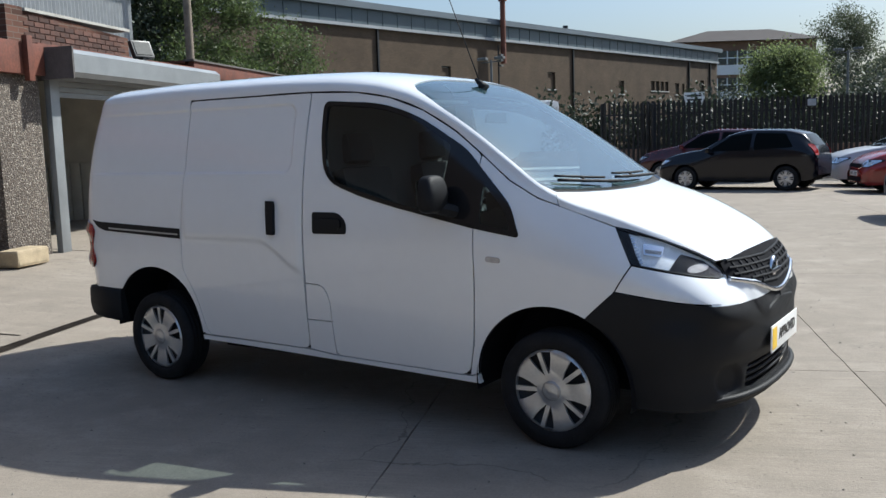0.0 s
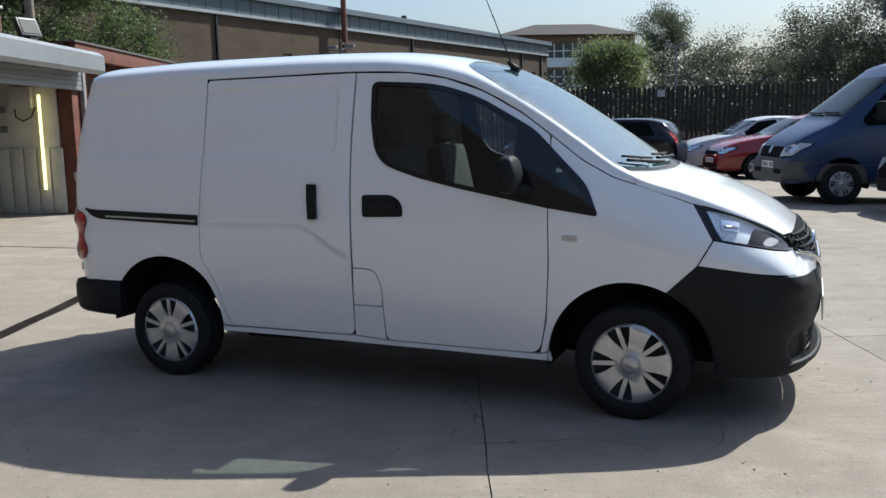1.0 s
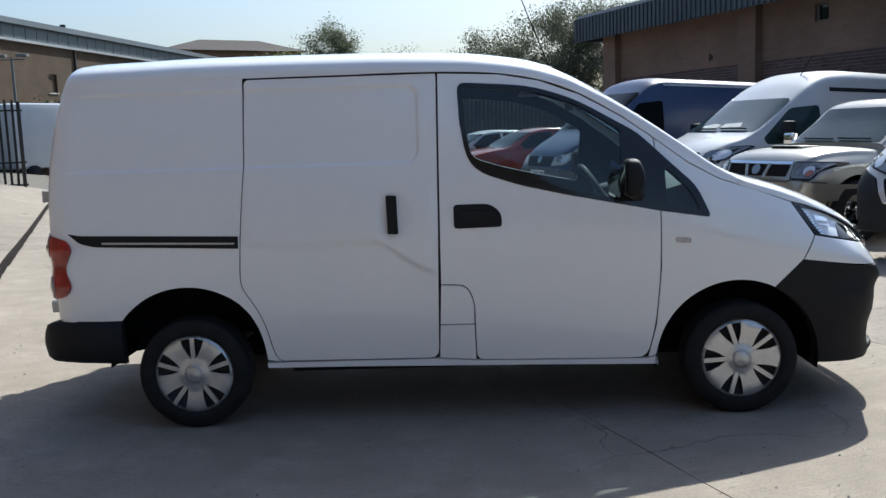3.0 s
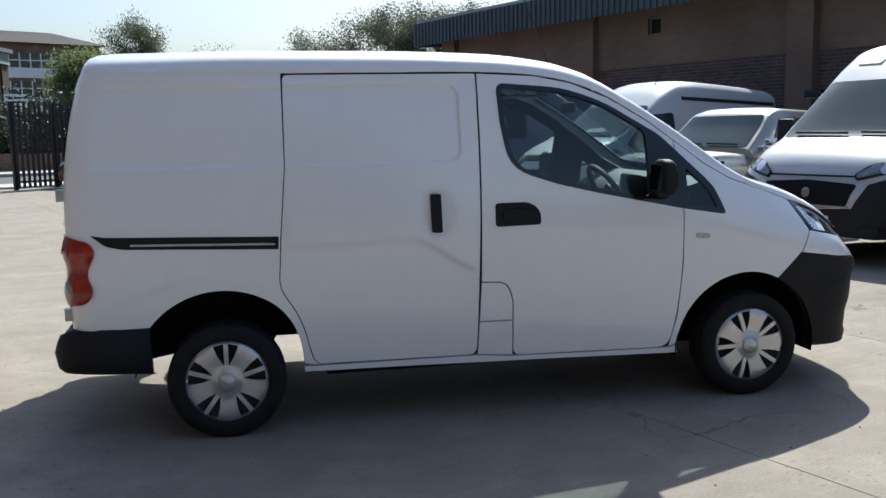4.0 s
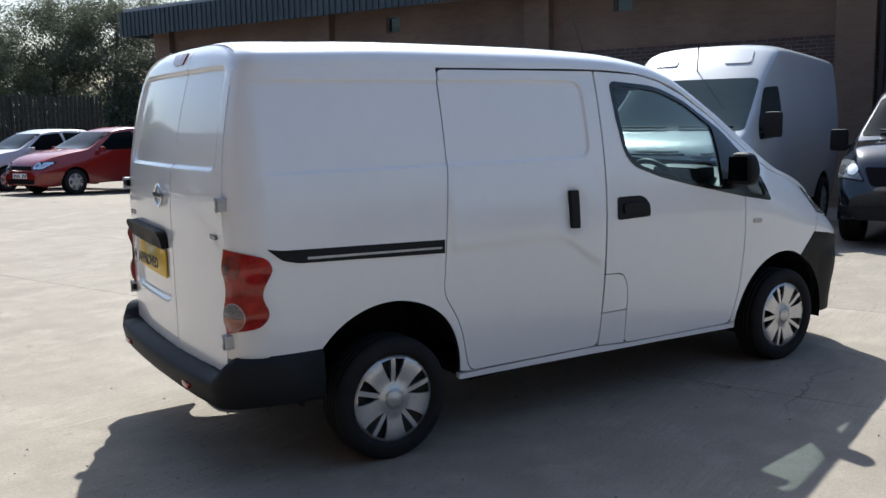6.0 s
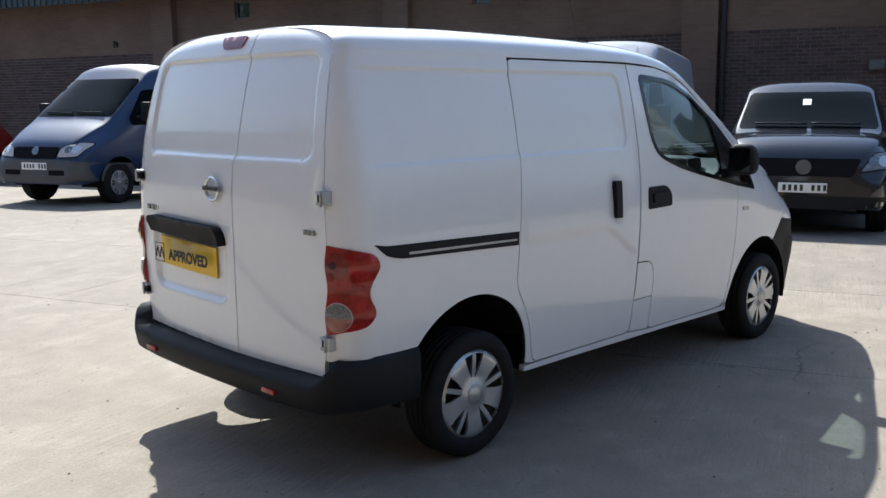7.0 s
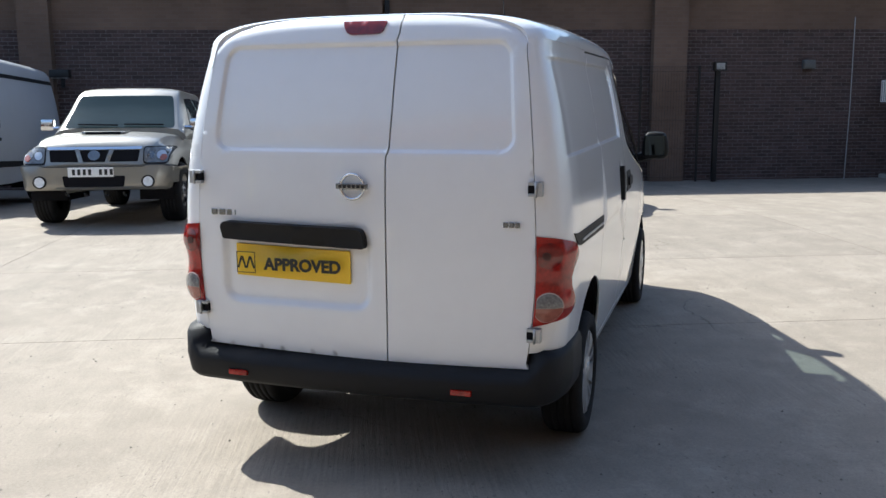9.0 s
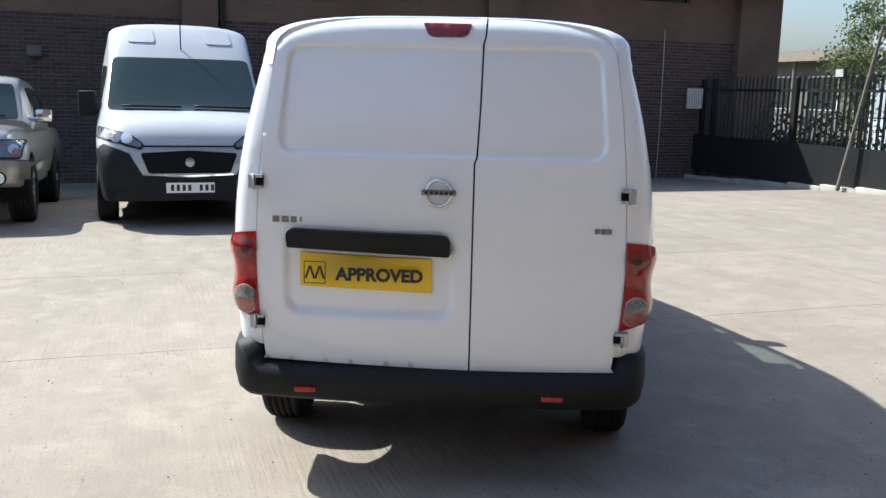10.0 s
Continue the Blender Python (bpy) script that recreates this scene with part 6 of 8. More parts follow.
for xe, fl in ((-2.55, -1), (-.42, 1)):
    bm.faces.new([bm.verts.new(cab_loft.at(xe, s)) for s in np.linspace(0, 2, 25)][::fl])
part("cab", bm, SILVER, pickup)
for poly in ([(-1.52, 1.14), (-.72, 1.14), (-1.06, 1.56), (-1.52, 1.58)], [(-2.36, 1.14), (-1.60, 1.14), (-1.60, 1.58), (-2.30, 1.56)]):
    for lf in (False, True):
        bm = bmesh.new()
        side_sheets(bm, cab_loft, rounded(poly, .04), [], .08, 0, .01, .004, None, False, lf)
        part("door_window", bm, GLASS_DARK, pickup)
cp = front_place(cab_loft, -1.8)
bm = bmesh.new()
add_sheet(bm, rounded([(-.70, 1.17), (.70, 1.17), (.60, 1.60), (-.60, 1.60)], .05), [], cp, 0.07, 0.01, 0.004)
part("windscreen", bm, GLASS_DARK, pickup)
box("load_bed", -4.05, -2.62, -.68, .68, 1.07, 1.105, BEDDARK, pickup, 0, "dark load bed")
bm = bmesh.new()
add_box(bm, .0, .32, -.26, .26, 1.05, 1.125, .03)
part("bonnet_scoop", bm, SILVER, pickup, "", 40)
box("scoop_mouth", .318, .326, -.21, .21, 1.085, 1.116, DARK, pickup, 0.01)
for y0, y1 in ((-.52, -.02), (.06, .56)):
    pts = []
    for k in range(7):
        p, n = cp(y0 + (y1 - y0) * k / 6, 1.20 - 0.01 * k / 6)
        pts.append(p + n * 0.025)
    tube("wiper", pts, 0.011, BLACKP, pickup, 6)

# small cars by the fence
CAR = [(-3.14, .35, .65, .80, .86, .62, .5), (-3.10, .30, .8, .92, .98, .72, .58), (-2.97, .25, .85, 1.08, 1.15, .78, .58), (-2.75, .22, .85, 1.28, 1.36, .81, .56), (-2.3, .2, .85, 1.37, 1.45, .825, .56), (-1.6, .2, .85, 1.39, 1.47, .825, .56), (-1.15, .2, .85, 1.33, 1.40, .825, .57), (-.75, .2, .8, 1.15, 1.21, .825, .64), (-.38, .2, .68, .96, 1.02, .825, .72),
       (-.1, .2, .62, .91, .98, .82, .70), (.3, .2, .6, .83, .91, .80, .68), (.6, .2, .55, .73, .80, .76, .62), (.74, .22, .5, .61, .67, .68, .52), (.79, .26, .42, .5, .55, .56, .4)]


def small_car(name, label, m, paint, k=1.0, five=False, cap=HUBCAP, zk=1.0, group="cars parked by the fence"):
    rows = [(x * k, zb, zw * zk, zs * zk, zt * zk, w, wt) for x, zb, zw, zs, zt, w, wt in CAR]
    wb = 2.46 * k
    wz = lambda poly: rounded([(x * k, z * zk) for x, z in poly], .05)
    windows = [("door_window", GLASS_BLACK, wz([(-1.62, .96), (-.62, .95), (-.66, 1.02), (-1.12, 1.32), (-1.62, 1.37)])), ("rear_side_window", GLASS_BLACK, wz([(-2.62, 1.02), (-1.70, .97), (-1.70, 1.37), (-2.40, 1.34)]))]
    ob, loft, fp = vehicle(name, label, "car", m, rows, paint, [(0, .29, .345), (-wb, .29, .345)], .71, .295, .19, .19, windows=windows, group=group, cap_mat=cap, spokes=6,
        fronts=[("windscreen", GLASS_BLACK, rounded([(-.66, 1.0 * zk), (.66, 1.0 * zk), (.56, 1.36 * zk), (-.56, 1.36 * zk)], .05), .004, "", False), ("headlamp", CHROME, rounded([(.44, .60 * zk), (.70, .60 * zk), (.74, .74 * zk), (.50, .74 * zk)], .05), .01, "clear headlamp", True),
                ("grille", DARK, rounded([(-.38, .58 * zk), (.38, .58 * zk), (.38, .66 * zk), (-.38, .66 * zk)], .02), .008, "", False), ("lower_grille", DARK, rounded([(-.5, .28), (.5, .28), (.5, .38), (-.5, .38)], .02), .008, "", False)],
        backs=[("rear_window", GLASS_BLACK, rounded([(-.55, 1.05 * zk), (.55, 1.05 * zk), (.48, 1.32 * zk), (-.48, 1.32 * zk)], .05), .004, "", False), ("tail_lamp", REDLENS, rounded([(.52, .82 * zk), (.70, .82 * zk), (.66, 1.08 * zk), (.56, 1.08 * zk)], .03), .01, "", True)],
        mirror=(-.62 * k, .90, .98 * zk, paint), mirror_size=(.10, .17, .12), plate_z=.46)
    return ob


def on_yard(x, y, heading):
    p = Vector((x, y, 0))
    return Matrix.Translation((x, y, level(p.dot(U), p.dot(V)))) @ Matrix.Rotation(radians(heading), 4, "Z")


small_car("hatchback", "black three-door hatchback with silver wheel trims", on_yard(-4.08, 18.62, 176), NAVYPAINT)
small_car("maroon_hatchback", "maroon five-door hatchback against the fence", on_yard(-5.95, 21.9, 181), MAROON, 1.02, zk=1.03)
small_car("red_car", "red family car with alloy wheels", on_yard(0.55, 18.2, 204), RED, 1.08, zk=1.02)
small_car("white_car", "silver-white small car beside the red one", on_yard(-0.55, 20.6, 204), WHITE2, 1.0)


# ---- warehouse on the far side of the row ----
def brick_mat(name, base, mortar, vary=0.25, axis="YZ", scale=1.0, rough=0.9):
    """Brickwork in courses of 75 mm, in the object's own coordinates."""
    m = bpy.data.materials.new(name)
    m.use_nodes = True
    nt = m.node_tree
    b = nt.nodes["Principled BSDF"]
    b.inputs["Roughness"].default_value = rough
    b.inputs["Specular IOR Level"].default_value = 0.25
    co = nt.nodes.new("ShaderNodeTexCoord")
    sep = nt.nodes.new("ShaderNodeSeparateXYZ")
    com = nt.nodes.new("ShaderNodeCombineXYZ")
    nt.links.new(co.outputs["Object"], sep.inputs[0])
    nt.links.new(sep.outputs[axis[0]], com.inputs[0])
    nt.links.new(sep.outputs[axis[1]], com.inputs[1])
    br = nt.nodes.new("ShaderNodeTexBrick")
    br.inputs["Scale"].default_value = 1.0
    br.inputs["Brick Width"].default_value, br.inputs["Row Height"].default_value = 0.225 * scale, 0.075 * scale
    br.inputs["Mortar Size"].default_value = 0.006 * scale
    br.inputs["Mortar Smooth"].default_value = 0.2
    br.inputs["Color1"].default_value = rgb([c * (1 - vary) for c in base])
    br.inputs["Color2"].default_value = rgb([c * (1 + vary) for c in base])
    br.inputs["Mortar"].default_value = rgb(mortar)
    nt.links.new(com.outputs[0], br.inputs["Vector"])
    n = nt.nodes.new("ShaderNodeTexNoise")
    n.inputs["Scale"].default_value, n.inputs["Detail"].default_value = 0.6, 7.0
    nt.links.new(co.outputs["Object"], n.inputs["Vector"])
    r = nt.nodes.new("ShaderNodeMapRange")
    r.inputs[1].default_value, r.inputs[2].default_value, r.inputs[3].default_value, r.inputs[4].default_value = 0.3, 0.7, 0.8, 1.15
    nt.links.new(n.outputs["Fac"], r.inputs[0])
    sc = nt.nodes.new("ShaderNodeVectorMath")
    sc.operation = "SCALE"
    nt.links.new(br.outputs["Color"], sc.inputs[0])
    nt.links.new(r.outputs[0], sc.inputs["Scale"])
    nt.links.new(sc.outputs[0], b.inputs["Base Color"])
    bp = nt.nodes.new("ShaderNodeBump")
    bp.inputs["Strength"].default_value, bp.inputs["Distance"].default_value = 0.6, 0.006
    bp.invert = True
    nt.links.new(br.outputs["Fac"], bp.inputs["Height"])
    nt.links.new(bp.outputs[0], b.inputs["Normal"])
    return m


MORTAR = mat("pale_mortar", (0.20, 0.175, 0.165), 0.95, vary=0.2, scale=3)
BRICK_UP = brick_mat("tan_brick", (0.188, 0.128, 0.095), (0.19, 0.145, 0.115), 0.07)
BRICK_RED = brick_mat("old_red_brick", (0.105, 0.050, 0.034), (0.14, 0.115, 0.095), 0.45)
FASCIA = mat("dark_slate_blue_cladding", (0.045, 0.060, 0.070), 0.5, vary=0.15, scale=1.5)
ROOFM = mat("grey_sheet_roof", (0.30, 0.31, 0.32), 0.6, vary=0.15, scale=0.8)
BLACKMET = mat("black_painted_steel", (0.010, 0.011, 0.012), 0.45, vary=0.2, scale=6)
LAMPGREY = mat("grey_lamp_housing", (0.13, 0.135, 0.13), 0.5, vary=0.1)
# Mottled pale colour stands in for the reflection on the lamp glass.
LAMPPANE = mat("pale_glare_pane", (0.42, 0.42, 0.40), 0.3, vary=0.4, scale=7)
DARKWIN = glass("dark_window_glass", (0.05, 0.06, 0.07), 0.07, opaque=0.9)

WM = Matrix.Rotation(A, 4, "Z")
warehouse = thing("warehouse", "large brick warehouse with purple brick base and tan brick above", "warehouse", WM)
UW = 13.5
VS, VN = -12.75, 20.45
box("lower_wall", UW, UW + 0.5, VS, VN, -0.6, 2.86, MORTAR, warehouse, 0, "dark purple-brown brick base")
WINS = [(11.42, 3.80, 0.42, 0.40), (5.30, 3.82, 0.42, 0.40), (-9.6, 4.02, 1.45, 0.62), (15.35, 3.12, 0.16, 0.18), (-2.6, 3.82, 0.42, 0.40)]
bm = bmesh.new()
holes = [[(v - w / 2, z - h / 2), (v + w / 2, z - h / 2), (v + w / 2, z + h / 2), (v - w / 2, z + h / 2)] for v, z, w, h in WINS]
add_sheet(bm, [(VS, 2.86), (VN, 2.86), (VN, 4.30), (VS, 4.30)], holes, lambda a, b: (Vector((UW - 0.012, a, b)), Vector((-1, 0, 0))), 0.8, 0.20)
part("upper_wall", bm, BRICK_UP, warehouse, "tan brick upper wall")
for v, z, w, h in WINS:
    wo = box("window", UW + 0.10, UW + 0.14, v - w / 2, v + w / 2, z - h / 2, z + h / 2, DARKWIN, warehouse, 0, "small dark window")
    bm = bmesh.new()
    for a, b, c, d in ((v - w / 2, v + w / 2, z - h / 2, z - h / 2 + 0.03), (v - w / 2, v + w / 2, z + h / 2 - 0.03, z + h / 2), (v - w / 2, v - w / 2 + 0.03, z - h / 2 + 0.03, z + h / 2 - 0.03), (v + w / 2 - 0.03, v + w / 2, z - h / 2 + 0.03, z + h / 2 - 0.03)):
        add_box(bm, UW + 0.06, UW + 0.11, a, b, c, d)
    part("window_frame", bm, LAMPGREY, wo)
for v0, v1 in ((13.36, 14.0), (6.95, 7.57), (0.39, 1.06), (-5.97, -5.25), (-12.75, -11.6), (19.75, 20.45)):
    box("pilaster", UW - 0.22, UW - 0.012, v0, v1, -0.6, 4.30, BRICK_UP, warehouse, 0, "tan brick pilaster")
bm = bmesh.new()
add_box(bm, UW - 0.6, UW + 12, VS - 0.5, VN + 0.9, 4.84, 4.94)
add_box(bm, UW - 0.6, UW + 0.45, VS - 0.5, VN + 0.9, 4.30, 4.36)
part("roof", bm, ROOFM, warehouse)
bm = bmesh.new()
n = 0
v = VS - 0.5
while v < VN + 0.9:
    add_box(bm, UW - 0.66, UW - 0.605, v, v + 0.12, 4.12, 4.84)
    v += 0.2
add_box(bm, UW - 0.63, UW - 0.6, VS - 0.5, VN + 0.9, 4.12, 4.84)
add_box(bm, UW - 0.6, UW + 12, VN + 0.87, VN + 0.93, 4.12, 4.84)
part("fascia", bm, FASCIA, warehouse, "dark ribbed metal fascia")
box("north_wall", UW + 0.5, UW + 12, VN - 0.4, VN, -0.6, 4.30, BRICK_UP, warehouse)
box("south_wall", UW + 0.5, UW + 12, VS, VS + 0.4, -0.6, 4.30, BRICK_UP, warehouse)
box("downpipe", UW - 0.12, UW - 0.02, 0.24, 0.34, -0.35, 4.3, BLACKMET, warehouse, 0.02)
box("downpipe", UW - 0.08, UW - 0.01, -3.27, -3.20, -0.35, 2.1, BLACKMET, warehouse, 0.01)


def wall_lamp(v, z, w=0.26, h=0.19):
    ob = thing("wall_lamp", "small grey bulkhead lamp on the brick wall", "lamp", WM @ Matrix.Translation((UW - 0.014, v, z)), "lamps on the warehouse wall")
    box("housing", -0.12, 0, -w / 2, w / 2, -h / 2, h / 2, LAMPGREY, ob, 0.02)
    box("lens", -0.135, -0.12, -w / 2 + 0.03, w / 2 - 0.03, -h / 2 + 0.03, h / 2 - 0.03, LAMPGREY, ob, 0.005)


wall_lamp(-2.42, 2.15)
wall_lamp(-8.7, 2.12)
wall_lamp(3.72, 2.15)
post_lamp = thing("post_lamp", "floodlight on a black post before the brick wall", "lamp", WM @ Matrix.Translation((UW - 0.45, -6.55, level(13.1, -6.5))))
box("post", -0.045, 0.045, -0.05, 0.05, 0.0, 2.36, BLACKMET, post_lamp, 0.01)
box("lamp_head", -0.16, -0.05, -0.13, 0.13, 2.31, 2.49, BLACKMET, post_lamp, 0.01, "", Matrix.Rotation(radians(0), 4, "Y"))
box("lamp_glass", -0.168, -0.160, -0.09, 0.09, 2.335, 2.465, LAMPPANE, post_lamp, 0.0, "pale lamp glass")
spot = thing("wall_floodlight", "dark floodlight on a bracket at the pilaster", "lamp", WM @ Matrix.Translation((UW - 0.25, 6.75, 1.97)))
box("bracket", -0.05, 0.03, -0.03, 0.03, -0.25, 0.02, BLACKMET, spot, 0.005)
box("lamp_head", -0.22, -0.03, -0.19, 0.19, -0.06, 0.10, BLACKMET, spot, 0.02)
box("lamp_glass", -0.2, -0.05, -0.16, 0.16, -0.068, -0.060, PLATEW, spot, 0.0)
mesh_panel = thing("mesh_fence", "thin black weldmesh fence panel by the wall", "fence", WM @ Matrix.Translation((UW - 0.35, 0, level(13.1, -5))))
for v0 in (-6.2, -4.95, -3.7):
    box("post", -0.02, 0.02, v0 - 0.02, v0 + 0.02, 0, 2.42, BLACKMET, mesh_panel)
bm = bmesh.new()
for i in range(42):
    add_box(bm, -0.0025, 0.0025, -6.2 + i * 0.06 - 0.002, -6.2 + i * 0.06 + 0.002, 0.05, 2.4)
for z in (0.1, 0.7, 1.3, 1.9, 2.3, 2.4):
    add_box(bm, -0.005, 0.001, -6.2, -3.7, z - 0.003, z + 0.003)
tagged(part("wire_mesh", bm, BLACKMET, mesh_panel), kind="stuff")
lean_pole = thing("leaning_pole", "thin pale pole leaning on the warehouse wall", "pole", WM)
tube("rod", [(13.33, -9.60, -0.33), (13.36, -9.64, 1.2), (13.42, -9.66, 3.10)], 0.011, STEELG, lean_pole, 8)

# ---- fence to the south, kerb and what lies beyond ----
def pale(bm, x0, x1, y, z0, z1):
    """A palisade pale with a W section and a pointed, split head."""
    w = x1 - x0
    pts = [(0, 0), (0.25, 0.02), (0.5, 0.008), (0.75, 0.02), (1, 0)]
    lo = [bm.verts.new((x0 + a * w, y - b, z0)) for a, b in pts]
    hi = [bm.verts.new((x0 + a * w, y - b, z1 - (0.09 if a in (0, 1) else 0.0))) for a, b in pts]
    for i in range(4):
        bm.faces.new((lo[i], lo[i + 1], hi[i + 1], hi[i]))


def fence_run(name, label, m, length, height, pitch=0.155, rails=(0.35, -0.35), solid=0.0, post_step=2.75, low=0.06, group="", width=0.075):
    ob = thing(name, label, "fence", m, group)
    n = int(length / pitch)
    bm = bmesh.new()
    pale(bm, 0, width, 0, low, height)
    proto = bm
    me_ob = part("pale", proto, BLACKMET, ob)
    for i in range(1, n):
        o = new("pale", me_ob.data)
        o.parent = ob
        o.location = (i * pitch, 0, 0.012 * noise.noise((i * 0.7, 3.0, height)))
        o.rotation_euler = (0.02 * noise.noise((i * 1.3, 7.0, 1.0)), 0.012 * noise.noise((i * 1.1, 9.0, 2.0)), 0)
    for r in rails:
        z = r if r > 0 else height + r
        box("rail", 0, length, 0.004, 0.044, z - 0.025, z + 0.025, BLACKMET, ob)
    k = 0.0
    while k <= length + 0.01:
        box("post", k - 0.05, k + 0.05, 0.046, 0.146, 0, height - 0.05, BLACKMET, ob)
        k += post_step
    if solid:
        box("lower_sheet", 0, length, 0.150, 0.156, 0.02, solid, BLACKMET, ob, 0, "solid black sheet along the foot")
    return ob


fence_run("steel_fence", "black steel palisade fence with a solid lower sheet", WM @ Matrix.Translation((-1.0, -10.75, level(9, -10))) @ Matrix.Rotation(0.0, 4, "Z"), 14.4, 2.2, 0.145, (0.35, -0.30), 0.86, group="palisade fences")
KERBM = mat("concrete_kerb", (0.36, 0.345, 0.31), 0.9, vary=0.15, scale=3, bump=0.002)
kerb = tagged(new("kerb"), "low concrete kerb along the fence foot", "kerb", kind="structure")
for i in range(16):
    u0 = -1.2 + i * 0.92
    box("kerb_stone", u0, u0 + 0.91, -10.62, -10.48, level(u0, -10.5) - 0.05, level(u0, -10.5) + 0.07, KERBM, kerb, 0.012, m=WM)
sign = thing("gate_sign", "white barred panel on the gate post", "sign", WM @ Matrix.Translation((13.25, -10.15, 0)))
box("post", 0.0, 0.1, -0.62, -0.54, -0.35, 2.0, BLACKMET, sign)
box("panel", -0.012, 0.0, -0.52, -0.10, 1.32, 1.78, PLATEW, sign)
bm = bmesh.new()
for i in range(9):
    add_box(bm, -0.016, -0.012, -0.50 + i * 0.047, -0.49 + i * 0.047, 1.34, 1.76)
part("bars", bm, BLACKMET, sign)
POLEWOOD = mat("weathered_pale_timber", (0.13, 0.118, 0.10), 0.85, vary=0.25)
pole = thing("timber_pole", "grey pole leaning over the fence", "pole", WM)
tube("pole_shaft", [(8.35, -10.40, -0.08), (7.85, -10.62, 2.9)], [0.038, 0.030], POLEWOOD, pole, 10)
pole2 = thing("steel_pole", "straight grey pole behind the fence", "pole", WM)
tube("pole_shaft", [(7.75, -11.3, -0.1), (7.72, -11.3, 4.2)], 0.05, STEELG, pole2, 10)
ff = thing("fence_floodlight", "small floodlight fixed to the top of the fence", "lamp", WM @ Matrix.Translation((8.93, -10.78, 2.0)))
box("lamp_head", -0.13, 0.13, 0.0, 0.06, -0.02, 0.2, BLACKMET, ff, 0.01)
box("lamp_glass", -0.10, 0.10, 0.06, 0.066, 0.02, 0.16, LAMPPANE, ff)
# Cream render and tan roof edge darkened in colour to imitate shade.
RENDERW = mat("dimmed_cream_render", (0.13, 0.115, 0.095), 0.85, vary=0.12, scale=2)
bung = thing("flat_roof_building", "low cream building with a flat overhanging roof", "building", WM @ Matrix.Translation((29.5, -31.0, 0)))
box("wall", -6, 6, -4, 4, -0.5, 3.3, RENDERW, bung)
box("roof", -6.8, 6.8, -4.8, 4.8, 3.3, 3.75, mat("tan_roof_edge", (0.20, 0.165, 0.125), 0.8), bung)
for k in range(4):
    w = box("window", -5 + k * 2.7, -3.2 + k * 2.7, 4.0, 4.05, 1.2, 2.6, DARKWIN, bung)
    box("window_frame", -5.06 + k * 2.7, -3.14 + k * 2.7, 3.99, 4.03, 1.14, 2.66, PLATEW, w)
for k in (-5.5, 0, 5.5):
    tube("column", [(k, 4.5, -0.3), (k, 4.5, 3.3)], 0.09, RENDERW, bung, 8)
tower = thing("clad_tower", "pale grey clad tower beyond the fence", "tower", WM @ Matrix.Translation((20.6, -25.6, 0)))
CLAD = mat("pale_clad_panel", (0.34, 0.38, 0.41), 0.45, vary=0.1, scale=1)
for k in range(6):
    box("clad_panel", -1.6, 1.6, -1.6, 1.6, -0.5 + k * 1.5, 0.95 + k * 1.5, CLAD, tower, 0.01)
    box("joint", -1.57, 1.57, -1.57, 1.57, 0.95 + k * 1.5, 1.0 + k * 1.5, BLACKMET, tower)

# ---- fence and entrance to the north ----
fence_run("steel_fence", "tall black steel palisade fence behind the parked cars", WM @ Matrix.Translation((1.9, 23.25, level(4, 23))), 11.4, 2.42, 0.15, (0.4, -0.4), group="palisade fences", width=0.105)
fence_run("steel_gate", "black palisade gate leaf standing open", WM @ Matrix.Translation((0.75, 22.6, 0.0)) @ Matrix.Rotation(radians(20), 4, "Z"), 1.7, 2.42, 0.15, (0.22, 1.0, -0.4), 0, 1.65, group="palisade fences", width=0.085)
fence_run("steel_gate", "black palisade gate leaf at the garages", WM @ Matrix.Translation((-8.0, 23.2, 0.22)), 4.2, 2.5, 0.17, (0.12, 0.75, -0.3), 0, 4.1, group="palisade fences", width=0.07)
fence_lamp_north = thing("fence_floodlight", "small floodlight on top of the north fence", "lamp", WM @ Matrix.Translation((6.8, 23.18, 2.08)))
box("lamp_head", -0.15, 0.15, -0.05, 0.05, 0.0, 0.26, BLACKMET, fence_lamp_north, 0.01)
box("lamp_glass", -0.12, 0.12, -0.056, -0.05, 0.03, 0.23, STEELG, fence_lamp_north)
ROADM = mat("tarmac", (0.075, 0.074, 0.072), 0.9, vary=0.2, scale=2, bump=0.004, fine=120)
PAVEM = mat("pavement_flags", (0.36, 0.34, 0.30), 0.9, vary=0.12, scale=1.5)
tagged(box("road", -60, 60, 25.6, 31.5, -0.06, 0.015, ROADM, m=WM), "grey tarmac street outside the yard", "road", kind="structure")
tagged(box("footpath", -60, 60, 31.5, 34.2, -0.06, 0.13, PAVEM, m=WM), "pale footpath across the street", "pavement", kind="structure")
tagged(box("footpath", -60, 60, 23.6, 25.6, -0.06, 0.05, PAVEM, m=WM), "pale footpath outside the fence", "pavement", kind="structure")
tagged(box("low_wall", -60, 60, 34.2, 34.5, 0, 0.8, brick_mat("weathered_brick", (0.16, 0.10, 0.07), (0.15, 0.12, 0.1), axis="XZ"), m=WM), "low weathered wall along the footpath", "wall", kind="structure")

# ---- garages to the west ----
UG = -5.6
GM = Matrix.Rotation(A, 4, "Z")
PEBBLE = bpy.data.materials.new("pebbledash")
PEBBLE.use_nodes = True
nt = PEBBLE.node_tree
vo = nt.nodes.new("ShaderNodeTexVoronoi")
vo.inputs["Scale"].default_value = 55
co = nt.nodes.new("ShaderNodeTexCoord")
nt.links.new(co.outputs["Object"], vo.inputs["Vector"])
cr = nt.nodes.new("ShaderNodeValToRGB")
